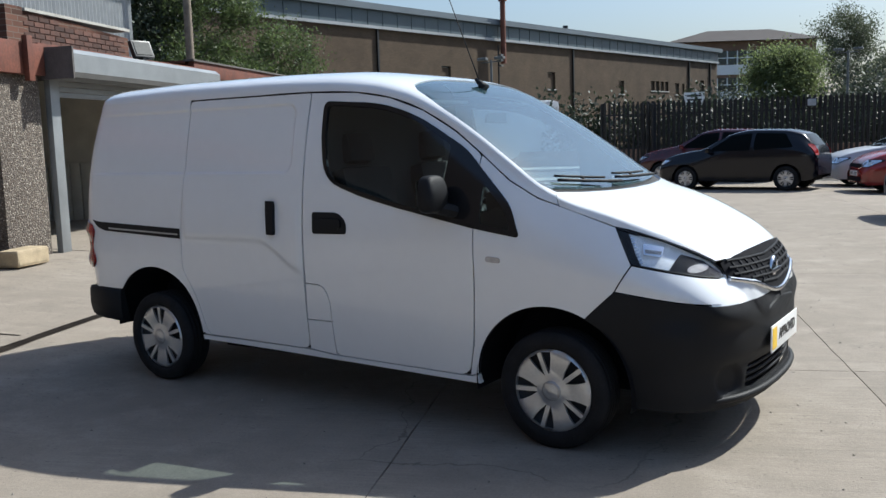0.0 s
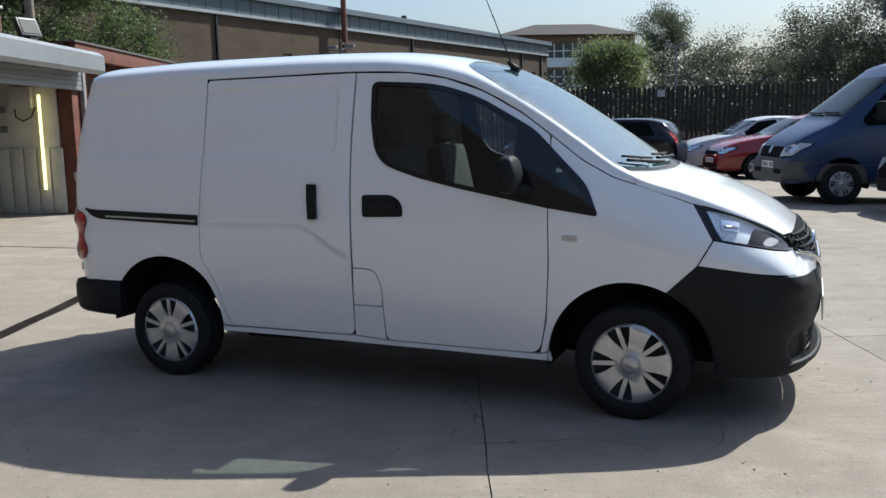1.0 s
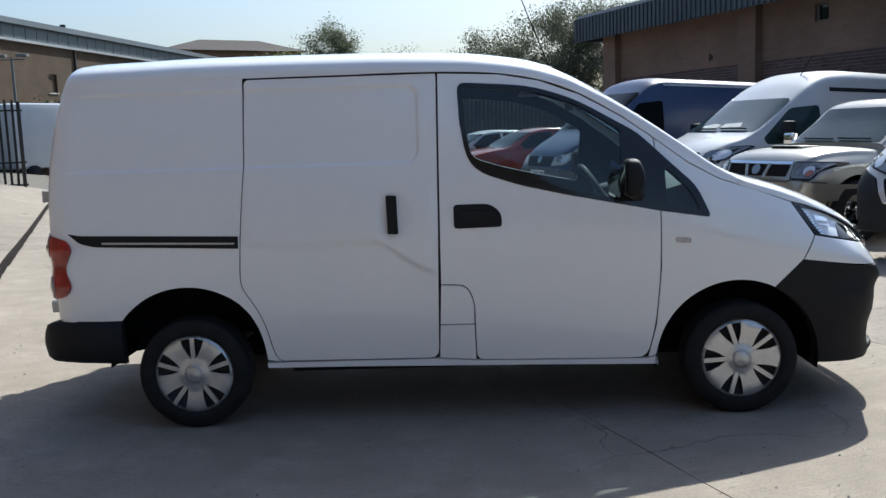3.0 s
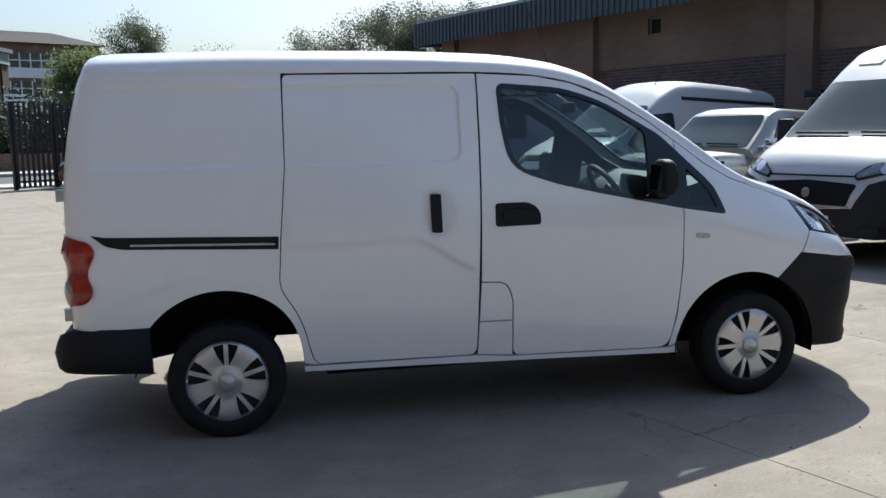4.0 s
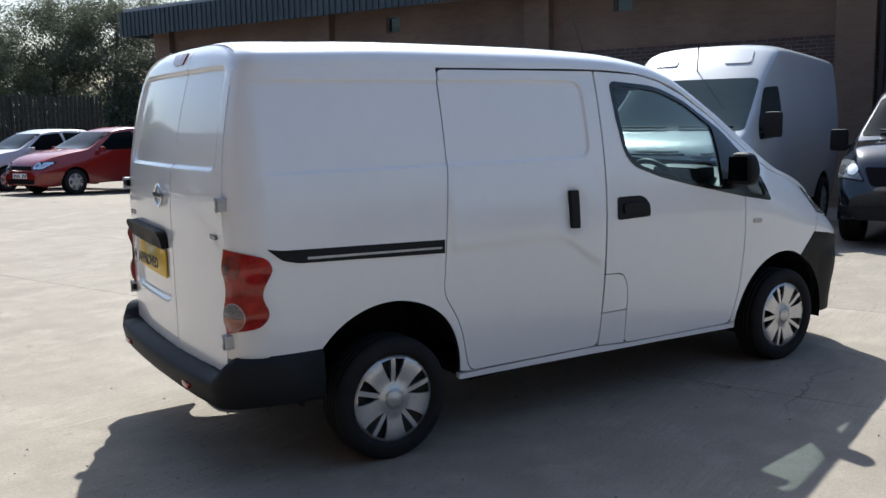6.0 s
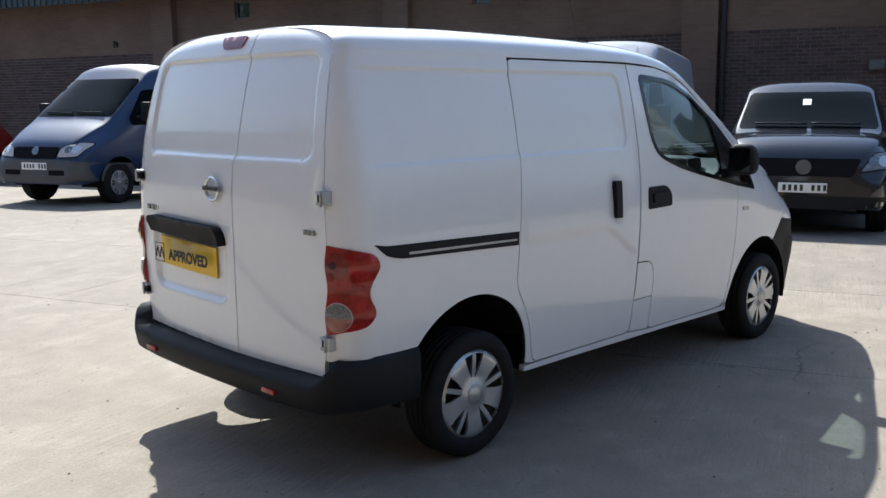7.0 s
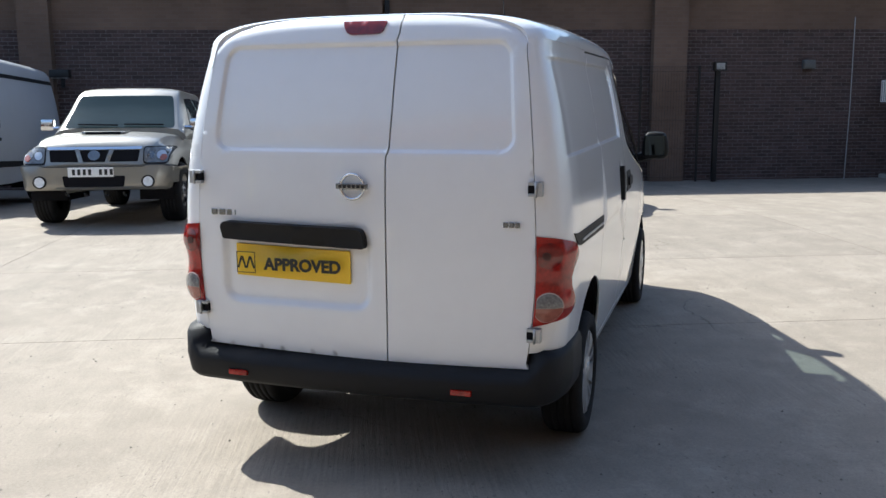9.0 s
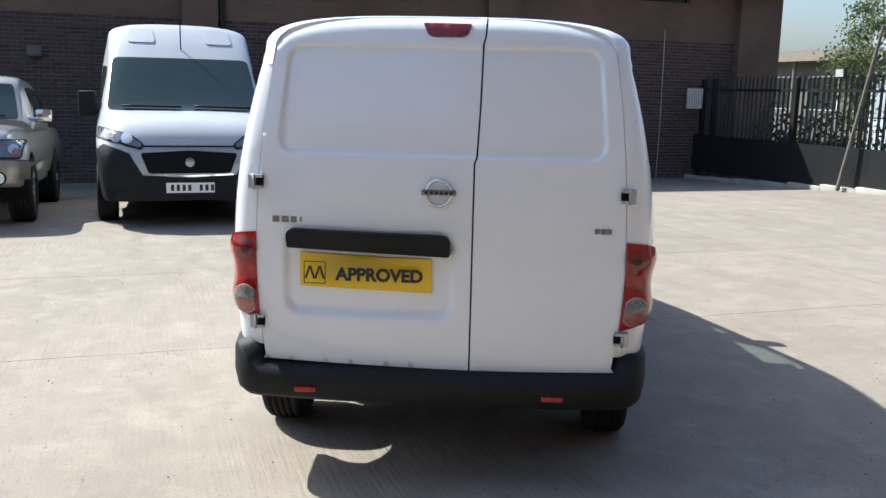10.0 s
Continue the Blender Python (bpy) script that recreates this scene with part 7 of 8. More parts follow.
for i, (pos, c) in enumerate(((0.0, (0.035, 0.026, 0.020)), (0.35, (0.115, 0.080, 0.056)), (0.7, (0.18, 0.145, 0.112)), (1.0, (0.36, 0.32, 0.27)))):
    el = cr.color_ramp.elements[i] if i < 2 else cr.color_ramp.elements.new(pos)
    el.position, el.color = pos, rgb(c)
sepc = nt.nodes.new("ShaderNodeSeparateColor")
nt.links.new(vo.outputs["Color"], sepc.inputs[0])
nt.links.new(sepc.outputs[0], cr.inputs[0])
mx = nt.nodes.new("ShaderNodeMix")
mx.data_type = "RGBA"
mr = nt.nodes.new("ShaderNodeMapRange")
mr.inputs[1].default_value, mr.inputs[2].default_value = 0.35, 0.6
nt.links.new(vo.outputs["Distance"], mr.inputs[0])
nt.links.new(mr.outputs[0], mx.inputs[0])
nt.links.new(cr.outputs[0], mx.inputs[6])
mx.inputs[7].default_value = (0.10, 0.085, 0.07, 1)
nt.links.new(mx.outputs[2], nt.nodes["Principled BSDF"].inputs["Base Color"])
nt.nodes["Principled BSDF"].inputs["Roughness"].default_value = 0.9
bp = nt.nodes.new("ShaderNodeBump")
bp.invert = True
bp.inputs["Distance"].default_value = 0.012
nt.links.new(vo.outputs["Distance"], bp.inputs["Height"])
nt.links.new(bp.outputs[0], nt.nodes["Principled BSDF"].inputs["Normal"])
TIMBER = mat("red_brown_timber", (0.115, 0.036, 0.020), 0.75, vary=0.3, scale=5, bump=0.002, fine=30)
SHUTTER = mat("galvanised_shutter", (0.235, 0.245, 0.25), 0.45, metal=0.35, vary=0.1, scale=4)
PANELW = mat("off_white_workshop_panel", (0.50, 0.48, 0.42), 0.7, vary=0.12, scale=3)
FELT = mat("roofing_felt", (0.09, 0.08, 0.075), 0.9, vary=0.2)
DOORP = mat("grey_door_paint", (0.40, 0.39, 0.37), 0.6, vary=0.1, scale=3)
g0 = 0.20
garage = thing("garage_block", "low garage block with roller shutter and brown timber fascia", "garage", GM)
box("pillar", UG - 0.35, UG, 3.70, 4.36, g0 - 0.05, 2.36, PEBBLE, garage, 0.01, "pebble-dashed pillar")
box("pillar", UG - 0.25, UG - 0.02, 4.36, 4.52, g0 - 0.05, 2.36, PEBBLE, garage, 0.01, "pebble-dashed pillar")
# Runs on unseen past v -3, added to close the yard and darken reflections.
box("wall_panel", UG - 0.28, UG - 0.12, -10.7, 3.69, g0 - 0.05, 2.36, PEBBLE, garage)
box("shutter_jamb", UG - 0.02, UG + 0.06, 4.62, 4.80, g0, 2.40, SHUTTER, garage, 0.004, "galvanised shutter guide")
box("shutter_jamb", UG - 0.02, UG + 0.05, 8.70, 8.78, g0 + 0.02, 2.40, SHUTTER, garage, 0.004, "galvanised shutter guide")
box("door_post", UG - 0.26, UG - 0.03, 8.42, 8.68, g0, 2.45, TIMBER, garage, 0.01, "brown timber post")
bm = bmesh.new()
prof = [(UG + 0.03, 2.40), (UG + 0.40, 2.34), (UG + 0.44, 2.40), (UG + 0.44, 2.62), (UG + 0.36, 2.68), (UG + 0.03, 2.68)]
a = [bm.verts.new((x, 4.55, z)) for x, z in prof]
b = [bm.verts.new((x, 8.62, z)) for x, z in prof]
for i in range(len(prof)):
    k = (i + 1) % len(prof)
    bm.faces.new((a[i], b[i], b[k], a[k]))
bm.faces.new(a)
bm.faces.new(b[::-1])
bmesh.ops.recalc_face_normals(bm, faces=bm.faces)
part("shutter_box", bm, SHUTTER, garage, "galvanised roller shutter box")
box("box_end", UG + 0.02, UG + 0.46, 4.52, 4.55, 2.32, 2.70, FELT, garage)
for k in range(4):
    box("shutter_slat", UG + 0.0, UG + 0.03, 4.80, 8.70, 2.33 - k * 0.07, 2.395 - k * 0.07, SHUTTER, garage, 0.008)
box("fascia_board", UG - 0.05, UG + 0.02, 4.51, 8.6, 2.66, 2.76, TIMBER, garage, 0.006, "brown timber fascia")
box("fascia_board", UG - 0.05, UG + 0.10, -3.0, 4.5, 2.36, 2.73, TIMBER, garage, 0.006, "brown timber fascia")
box("fascia_end", UG + 0.10, UG + 0.17, 4.10, 4.20, 2.28, 2.80, TIMBER, garage, 0.004)
box("flat_roof", -12.5, UG - 0.05, -10.7, 8.6, 2.64, 2.72, FELT, garage, 0, "felted flat roof")
box("back_wall", -10.2, -10.0, -3.0, 8.6, 0.1, 2.72, PANELW, garage)
box("side_wall", -10.0, UG - 0.35, 3.60, 3.75, 0.1, 2.72, PANELW, garage)
box("side_wall", -10.0, UG - 0.27, 8.40, 8.60, 0.1, 2.72, PANELW, garage, 0, "pale workshop side wall")
for k in range(20):
    box("wall_sheet", -9.9 + k * 0.205, -9.72 + k * 0.205, 8.36, 8.40, 0.25, 1.25, PANELW, garage, 0.004)
idoor = box("inner_door", -9.99, -9.93, 5.0, 6.6, 0.25, 2.25, PANELW, garage, 0.005, "ribbed pale inner door")
for k in range(8):
    box("door_rib", -9.93, -9.91, 5.04 + k * 0.2, 5.16 + k * 0.2, 0.3, 2.2, PANELW, idoor, 0.004)
box("workshop_floor", -10.0, UG - 0.02, 3.75, 8.4, 0.1, g0 + 0.005, CONCRETE, garage)
tubel = thing("tube_lamp", "lit yellowish tube lamp fixed upright to the wall", "lamp", GM)
tube("tube", [(-6.10, 8.30, 0.62), (-6.09, 8.30, 2.06)], 0.024, emission("lit_tube", (1.0, 0.82, 0.30), 1.3), tubel, 10)
fb_ = thing("fuse_box", "cream fuse box with cables on the workshop wall", "fuse box", GM)
box("case", -6.53, -6.20, 8.26, 8.36, 1.86, 2.18, PANELW, fb_, 0.01)
tube("cable", [(-6.48, 8.32, 1.86), (-6.45, 8.28, 1.73), (-6.34, 8.27, 1.67), (-6.22, 8.30, 1.73), (-6.16, 8.32, 1.88)], 0.012, BLACKMET, fb_, 8)
for z in (1.50, 1.80):
    sw = thing("wall_switch", "small grey switch box on the workshop wall", "switch", GM)
    box("case", -6.72, -6.62, 8.30, 8.36, z, z + 0.10, LAMPGREY, sw, 0.01)
FLOODGLASS = mat("grey_floodlight_glass", (0.09, 0.09, 0.085), 0.6, vary=0.2, scale=20, spec=0.15)
flood = thing("floodlight", "black floodlight on the garage roof edge", "lamp", GM @ Matrix.Translation((UG + 0.30, 6.45, 2.68)) @ Matrix.Rotation(radians(-25), 4, "Z"))
box("lamp_head", 0.0, 0.08, -0.16, 0.16, 0.02, 0.28, BLACKMET, flood, 0.015, m=Matrix.Rotation(radians(-25), 4, "Y"))
box("lamp_glass", 0.081, 0.088, -0.13, 0.13, 0.05, 0.25, FLOODGLASS, flood, 0, m=Matrix.Rotation(radians(-25), 4, "Y"))
box("bracket", -0.08, 0.05, -0.03, 0.03, -0.04, 0.05, BLACKMET, flood)
parapet = thing("brick_parapet", "old red brick parapet behind the flat roof", "wall", GM)
bm = bmesh.new()
add_sheet(bm, [(5.40, 2.66), (8.0, 2.66), (8.0, 3.20), (6.6, 3.27), (5.40, 3.30)], [], lambda a, b: (Vector((-6.4, a, b)), Vector((1, 0, 0))), 0.5, 0.22)
part("brickwork", bm, BRICK_RED, parapet)
box("brick_pier", -6.75, -6.38, 5.05, 5.39, 2.66, 3.34, BRICK_RED, parapet)
box("coping", -6.66, -6.36, 5.42, 8.0, 3.30, 3.34, KERBM, parapet)
shed = thing("corrugated_shed", "grey corrugated metal shed on higher ground", "shed", GM @ Matrix.Translation((-13.5, 12.6, 0)))
bm = bmesh.new()
pts = []
for i in range(161):
    pts.append((0.02 * math.cos(i * math.pi), -6.0 + i * 0.0875))
lo = [bm.verts.new((x, y, 2.0)) for x, y in pts]
hi = [bm.verts.new((x, y, 6.1)) for x, y in pts]
for i in range(160):
    bm.faces.new((lo[i], lo[i + 1], hi[i + 1], hi[i]))
part("corrugated_wall", bm, SHUTTER, shed)
box("roof", -7, 0.2, -6.1, 8.1, 6.1, 6.25, ROOFM, shed)
box("core", -6.9, -0.05, -6.0, 8.0, 1.0, 6.1, FELT, shed)
# Unseen tall wall, added so the van's side windows reflect something dark.
tagged(box("unseen_west_wall", -13.2, -12.7, -60.0, 5.5, 0.0, 17.0, brick_mat("dull_brick", (0.070, 0.055, 0.048), (0.08, 0.07, 0.065)), m=GM), "unseen plain brick wall behind the garages, added for dark window reflections", "wall", kind="structure")
# timber canopy
canopy = thing("timber_canopy", "red-brown timber canopy beside the garage", "canopy", GM)
box("front_beam", UG - 0.10, UG, 8.62, 13.7, 2.62, 2.86, TIMBER, canopy, 0.008)
box("felt_edge", UG - 0.16, UG + 0.03, 8.55, 13.75, 2.86, 2.89, FELT, canopy)
box("roof_deck", -8.4, UG - 0.16, 8.62, 13.7, 2.84, 2.88, TIMBER, canopy)
for k in range(9):
    box("joist", -8.3, UG - 0.11, 8.75 + k * 0.6, 8.81 + k * 0.6, 2.62, 2.84, TIMBER, canopy)
box("cross_beam", UG - 0.9, UG - 0.8, 8.62, 13.7, 2.46, 2.61, TIMBER, canopy, 0.006)
for v, zz in ((8.84, 0.22), (13.35, 0.43)):
    box("post", UG - 0.13, UG - 0.01, v, v + 0.13, zz - 0.02, 2.62, TIMBER, canopy, 0.006)
# block with the grey door behind the canopy
VD = 14.5
zd = 0.43
store = thing("pebbledash_store", "pebble-dashed store with a grey steel door", "building", GM)
box("front_wall", -12.0, -7.48, VD, VD + 0.3, 0.2, 2.75, PEBBLE, store)
box("front_wall", -6.68, -5.6, VD, VD + 0.3, 0.2, 2.75, PEBBLE, store)
box("front_wall", -7.48, -6.68, VD, VD + 0.3, zd + 1.98, 2.75, FELT, store)
box("end_wall", -5.9, -5.6, VD + 0.3, 15.1, 0.2, 2.75, PEBBLE, store)
box("end_wall", -5.9, -5.6, 18.95, 19.25, 0.2, 2.75, PEBBLE, store)
box("north_wall", -12.0, -5.9, 19.05, 19.25, 0.2, 2.75, PEBBLE, store)
# The felt's dark colour paints in the shade inside the open store.
box("inner_wall", -9.2, -9.0, VD + 0.3, 19.05, 0.2, 2.75, FELT, store, 0, "inner wall of the open store, coloured dark for the shade inside")
for v in (15.1, 18.85):
    box("shutter_jamb", -5.66, -5.56, v, v + 0.1, 0.3, 2.36, SHUTTER, store, 0.004)
box("shutter_box", -5.66, -5.24, 15.0, 19.1, 2.36, 2.72, SHUTTER, store, 0.03, "galvanised roller shutter box")
box("roof", -12.0, -5.45, VD - 0.1, 19.4, 2.75, 2.86, FELT, store)
dr = box("door", -7.46, -6.70, VD + 0.06, VD + 0.10, zd, zd + 1.95, DOORP, store, 0.004, "grey steel door")
box("door_frame", -7.50, -7.46, VD - 0.02, VD + 0.12, zd, zd + 2.0, DOORP, store)
box("door_frame", -6.70, -6.66, VD - 0.02, VD + 0.12, zd, zd + 2.0, DOORP, store)
bm = bmesh.new()
add_box(bm, -6.80, -6.775, VD + 0.02, VD + 0.06, zd + 0.92, zd + 1.10, 0.004)
add_tube(bm, [(-6.79, VD + 0.0, zd + 1.06), (-6.93, VD - 0.01, zd + 1.06)], 0.012, 8)
part("door_handle", bm, BLACKMET, dr, "black lever handle")
REDPLASTIC = mat("red_bin_plastic", (0.34, 0.020, 0.012), 0.5, vary=0.15, scale=4)


def wheelie_bin(m, material, label):
    ob = thing("wheelie_bin", label, "bin", m, "bins by the store")
    bm = bmesh.new()
    lo = [(-0.20, -0.24), (0.20, -0.24), (0.20, 0.22), (-0.20, 0.22)]
    hi = [(-0.28, -0.34), (0.28, -0.34), (0.28, 0.32), (-0.28, 0.32)]
    a = [bm.verts.new((x, y, 0.06)) for x, y in lo]
    b = [bm.verts.new((x, y, 0.94)) for x, y in hi]
    for i in range(4):
        bm.faces.new((a[i], a[(i + 1) % 4], b[(i + 1) % 4], b[i]))
    bm.faces.new(a[::-1])
    bm.faces.new(b)
    bmesh.ops.bevel(bm, geom=list(bm.edges), offset=0.03, segments=2, affect="EDGES")
    part("tub", bm, material, ob, "", 40)
    box("lid", -0.30, 0.30, -0.38, 0.34, 0.945, 1.0, material, ob, 0.02)
    tube("handle", [(-0.2, 0.38, 0.95), (0.2, 0.38, 0.95)], 0.018, BLACKP, ob, 8)
    for sx in (-1, 1):
        bm = bmesh.new()
        add_turn(bm, [(0.0, -0.02), (0.1, -0.02), (0.1, 0.02), (0.0, 0.02)], 16, "x", (sx * 0.24, 0.2, 0.1))
        part("bin_wheel", bm, RUBBER, ob)
    return ob


wheelie_bin(GM @ Matrix.Translation((-6.33, 13.9, 0.45)), REDPLASTIC, "red wheelie bin beside the grey door")
wheelie_bin(GM @ Matrix.Translation((-7.0, 13.95, 0.45)) @ Matrix.Rotation(0.1, 4, "Z"), BLACKP, "dark wheelie bin beside the red one")
vac = thing("floor_cleaner", "small red and black floor cleaner on the concrete", "vacuum cleaner", GM @ Matrix.Translation((-5.75, 13.7, 0.43)))
bm = bmesh.new()
add_turn(bm, [(0.0, 0.0), (0.16, 0.0), (0.17, 0.1), (0.16, 0.2), (0.0, 0.2)], 20, "z")
part("tub", bm, REDPLASTIC, vac)
bm = bmesh.new()
add_turn(bm, [(0.15, 0.2), (0.15, 0.26), (0.08, 0.32), (0.0, 0.33)], 20, "z")
part("lid", bm, BLACKP, vac)
stone = thing("stone_block", "rough sandstone block at the foot of the pillar", "stone", GM @ Matrix.Translation((UG + 0.28, 3.55, 0.24)))
bm = bmesh.new()
add_box(bm, -0.14, 0.14, -0.28, 0.28, -0.04, 0.15, 0.03)
for v in bm.verts:
    v.co += 0.02 * Vector(noise.noise_vector(v.co * 9))
part("block", bm, mat("sandstone", (0.34, 0.27, 0.17), 0.9, vary=0.2, scale=8, bump=0.004), stone)


# ---- distance ----
def polar(az, d, z=0.0):
    """A far place by its bearing from the yard's middle, clockwise from +y."""
    return Vector((1.0 + d * math.sin(radians(az)), -5.0 + d * math.cos(radians(az)), z))


BLUEGREY = mat("blue_grey_wall_cladding", (0.062, 0.088, 0.103), 0.5, vary=0.12, scale=0.3)
BLUEGREY2 = mat("grey_roof_cladding", (0.115, 0.14, 0.16), 0.5, vary=0.08, scale=0.3)
far_a, far_b = Vector((-37.9, 33.0, 0)), Vector((-28.6, 104.0, 0))
fdir = (far_b - far_a).normalized()
flen = (far_b - far_a).length
FM = Matrix.Translation(far_a) @ Matrix.Rotation(math.atan2(fdir.y, fdir.x), 4, "Z")
hall = thing("brick_hall", "long buff brick hall with blue-grey cladding under the roof", "building", FM)
BRICK_FARX = brick_mat("buff_brick_wall", (0.090, 0.064, 0.042), (0.092, 0.073, 0.052), 0.12, "XZ")
FW = [(8, 6.6, 1.2, 1.5), (22, 6.4, 1.1, 1.4), (36.5, 6.4, 1.2, 1.5), (49, 6.1, 1.0, 1.3)] + [(55.6 + k * 1.05, 6.4, 0.75, 1.0) for k in range(4)] + [(61.2, 6.2, 0.9, 1.2), (62.7, 6.2, 0.6, 1.2), (67.5, 6.5, 1.0, 1.6)]
bm = bmesh.new()
add_sheet(bm, [(0, -1), (flen, -1), (flen, 9.35), (0, 9.35)], [[(x - w / 2, z - h / 2), (x + w / 2, z - h / 2), (x + w / 2, z + h / 2), (x - w / 2, z + h / 2)] for x, z, w, h in FW], lambda a, b: (Vector((a, 0, b)), Vector((0, -1, 0))), 4.0, 0.3)
part("wall", bm, BRICK_FARX, hall, "buff brick wall")
for x, z, w, h in FW:
    wo = box("window", x - w / 2, x + w / 2, 0.2, 0.26, z - h / 2, z + h / 2, DARKWIN, hall)
    box("sill", x - w / 2 - 0.1, x + w / 2 + 0.1, -0.06, 0.1, z - h / 2 - 0.12, z - h / 2, KERBM, wo)
    box("window_board", x - w / 2 + 0.08, x + w / 2 - 0.08, 0.16, 0.19, z - h / 2 + 0.06, z + h / 2 - 0.1, BRICK_FARX, wo)
box("clad_base", 0, flen, -0.25, 0.1, 9.35, 9.55, ROOFM, hall)
for k in range(int(flen / 1.5)):
    box("clad_panel", k * 1.5 + 0.04, k * 1.5 + 1.46, -0.16, 0.05, 9.55, 10.62, BLUEGREY, hall)
box("clad_core", 0, flen, -0.12, 20, 9.5, 10.6, BLUEGREY, hall)
box("roof_edge", -0.5, flen + 0.5, -0.45, 20, 10.62, 11.05, BLUEGREY2, hall, 0, "grey roof edge")
box("end_wall", flen - 0.3, flen, 0.3, 20, -1, 9.5, BRICK_FARX, hall)
for x in (14.5, 40.0, 64.0, 69.5):
    box("downpipe", x - 0.08, x + 0.08, -0.16, -0.01, 0, 9.35, BLACKMET, hall)
RUST = mat("rusty_steel", (0.14, 0.05, 0.03), 0.8, vary=0.3, scale=2)
flue = thing("flue_pipe", "tall rusty steel flue against the brick hall", "chimney", FM @ Matrix.Translation((28.5, -0.7, 0)))
tube("pipe", [(0, 0, 7.5), (0, 0, 12.55)], 0.22, RUST, flue, 12)
tube("cowl", [(0, 0, 12.5), (0, 0, 12.75)], [0.36, 0.30], RUST, flue, 12)
tube("cable_pipe", [(-0.3, 0.3, 2), (-0.3, 0.3, 9.0)], 0.07, BLACKMET, flue, 8)
for i in range(3):
    box("flue_lamp", -0.62, -0.30, -0.2, 0.1, 7.25 + i * 0.42, 7.38 + i * 0.42, LAMPGREY, flue)
tube("ridge_vent", [(42, 2, 11.0), (42, 2, 11.8)], 0.25, BLACKMET, hall, 10)

# street lamps with twin heads, utility pole
def street_lamp(p, h, label, arms=True, material=LAMPGREY):
    ob = thing("street_lamp", label, "street lamp", Matrix.Translation(p), "lamps beyond the fence")
    tube("column", [(0, 0, 0), (0, 0, h)], [0.09, 0.06], material, ob, 10)
    for sx in (-1, 1):
        box("lamp_head", sx * 0.5 - 0.25, sx * 0.5 + 0.25, -0.14, 0.14, h, h + 0.14, LAMPGREY, ob, 0.03)
    tube("arm", [(-0.6, 0, h - 0.1), (0.6, 0, h - 0.1)], 0.03, material, ob, 8)
    return ob


street_lamp(polar(-27.3, 46), 5.4, "twin-headed lamp column beyond the fence")
street_lamp(polar(-6.8, 55), 5.6, "twin-headed lamp column among the trees")
up_ = thing("utility_pole", "bare dark wooden utility pole", "pole", Matrix.Translation((-19.26, 15.43, 0)))
tube("shaft", [(0, 0, 0), (0, 0, 9.0)], [0.15, 0.11], mat("weathered_pole_wood", (0.16, 0.13, 0.10), 0.85, vary=0.25), up_, 10)
pv_ = thing("parked_van", "white van roof seen over the fence", "van", Matrix.Translation(polar(-25.9, 40)) @ Matrix.Rotation(radians(60), 4, "Z"))
bm = bmesh.new()
add_box(bm, -2.2, 2.2, -0.9, 0.9, 0.5, 3.05, 0.25)
part("body", bm, WHITE2, pv_, "", 40)
for k in (-1.4, 1.4):
    for sy in (-0.85, 0.85):
        bm = bmesh.new()
        add_turn(bm, [(0.0, -0.1), (0.33, -0.1), (0.33, 0.1), (0.0, 0.1)], 20, "y", (k, sy, 0.33))
        part("wheel", bm, RUBBER, pv_)
board = thing("sign_board", "white notice board with plain dark bars", "sign", Matrix.Translation(polar(-15.7, 66, 2.6)) @ Matrix.Rotation(radians(17), 4, "Z"))
box("panel", -0.7, 0.7, -0.05, 0.0, 0.6, 1.6, PLATEW, board)
for z in (0.75, 1.02, 1.3):
    box("bar", -0.5, 0.5, -0.07, -0.05, z, z + 0.12, INK, board)
for sx in (-0.55, 0.55):
    box("leg", sx - 0.05, sx + 0.05, 0.0, 0.08, -2.6, 1.6, LAMPGREY, board)

# office block
OM = Matrix.Translation(polar(-13.7, 150)) @ Matrix.Rotation(radians(14.6 + 18), 4, "Z")
office = thing("office_block", "three-storey brick office block with white window bands and low roof", "building", OM)
OFFW = mat("white_spandrel", (0.72, 0.72, 0.70), 0.7, vary=0.08, scale=0.4)
OFFB = brick_mat("brown_office_brick", (0.20, 0.12, 0.08), (0.18, 0.14, 0.1), 0.12, "XZ")
box("wall", -12, 10.5, 0, 14, 0, 15.2, OFFB, office)
bm = bmesh.new()
lo = [bm.verts.new(p) for p in ((-13, -1, 15.2), (11.5, -1, 15.2), (11.5, 15, 15.2), (-13, 15, 15.2))]
hi = [bm.verts.new(p) for p in ((-5, 5, 17.4), (5, 5, 17.4), (5, 9, 17.4), (-5, 9, 17.4))]
for i in range(4):
    bm.faces.new((lo[i], lo[(i + 1) % 4], hi[(i + 1) % 4], hi[i]))
bm.faces.new(hi)
bm.faces.new(lo[::-1])
part("roof", bm, mat("brown_tile_roof", (0.030, 0.022, 0.020), 0.9, vary=0.15, scale=0.5), office)
for st in range(3):
    z = 3.2 + st * 4.1
    box("spandrel", -6.5, 9.0, -0.12, -0.003, z - 1.3, z + 0.2, OFFW, office)
    for k in range(10):
        w = box("window", -6.3 + k * 1.55, -4.95 + k * 1.55, -0.1, -0.02, z + 0.25, z + 2.3, DARKWIN, office)
        box("mullion", -4.93 + k * 1.55, -4.77 + k * 1.55, -0.16, -0.01, z + 0.2, z + 2.35, OFFW, w)
        box("transom", -6.3 + k * 1.55, -4.95 + k * 1.55, -0.14, -0.1, z + 1.2, z + 1.34, OFFW, w)

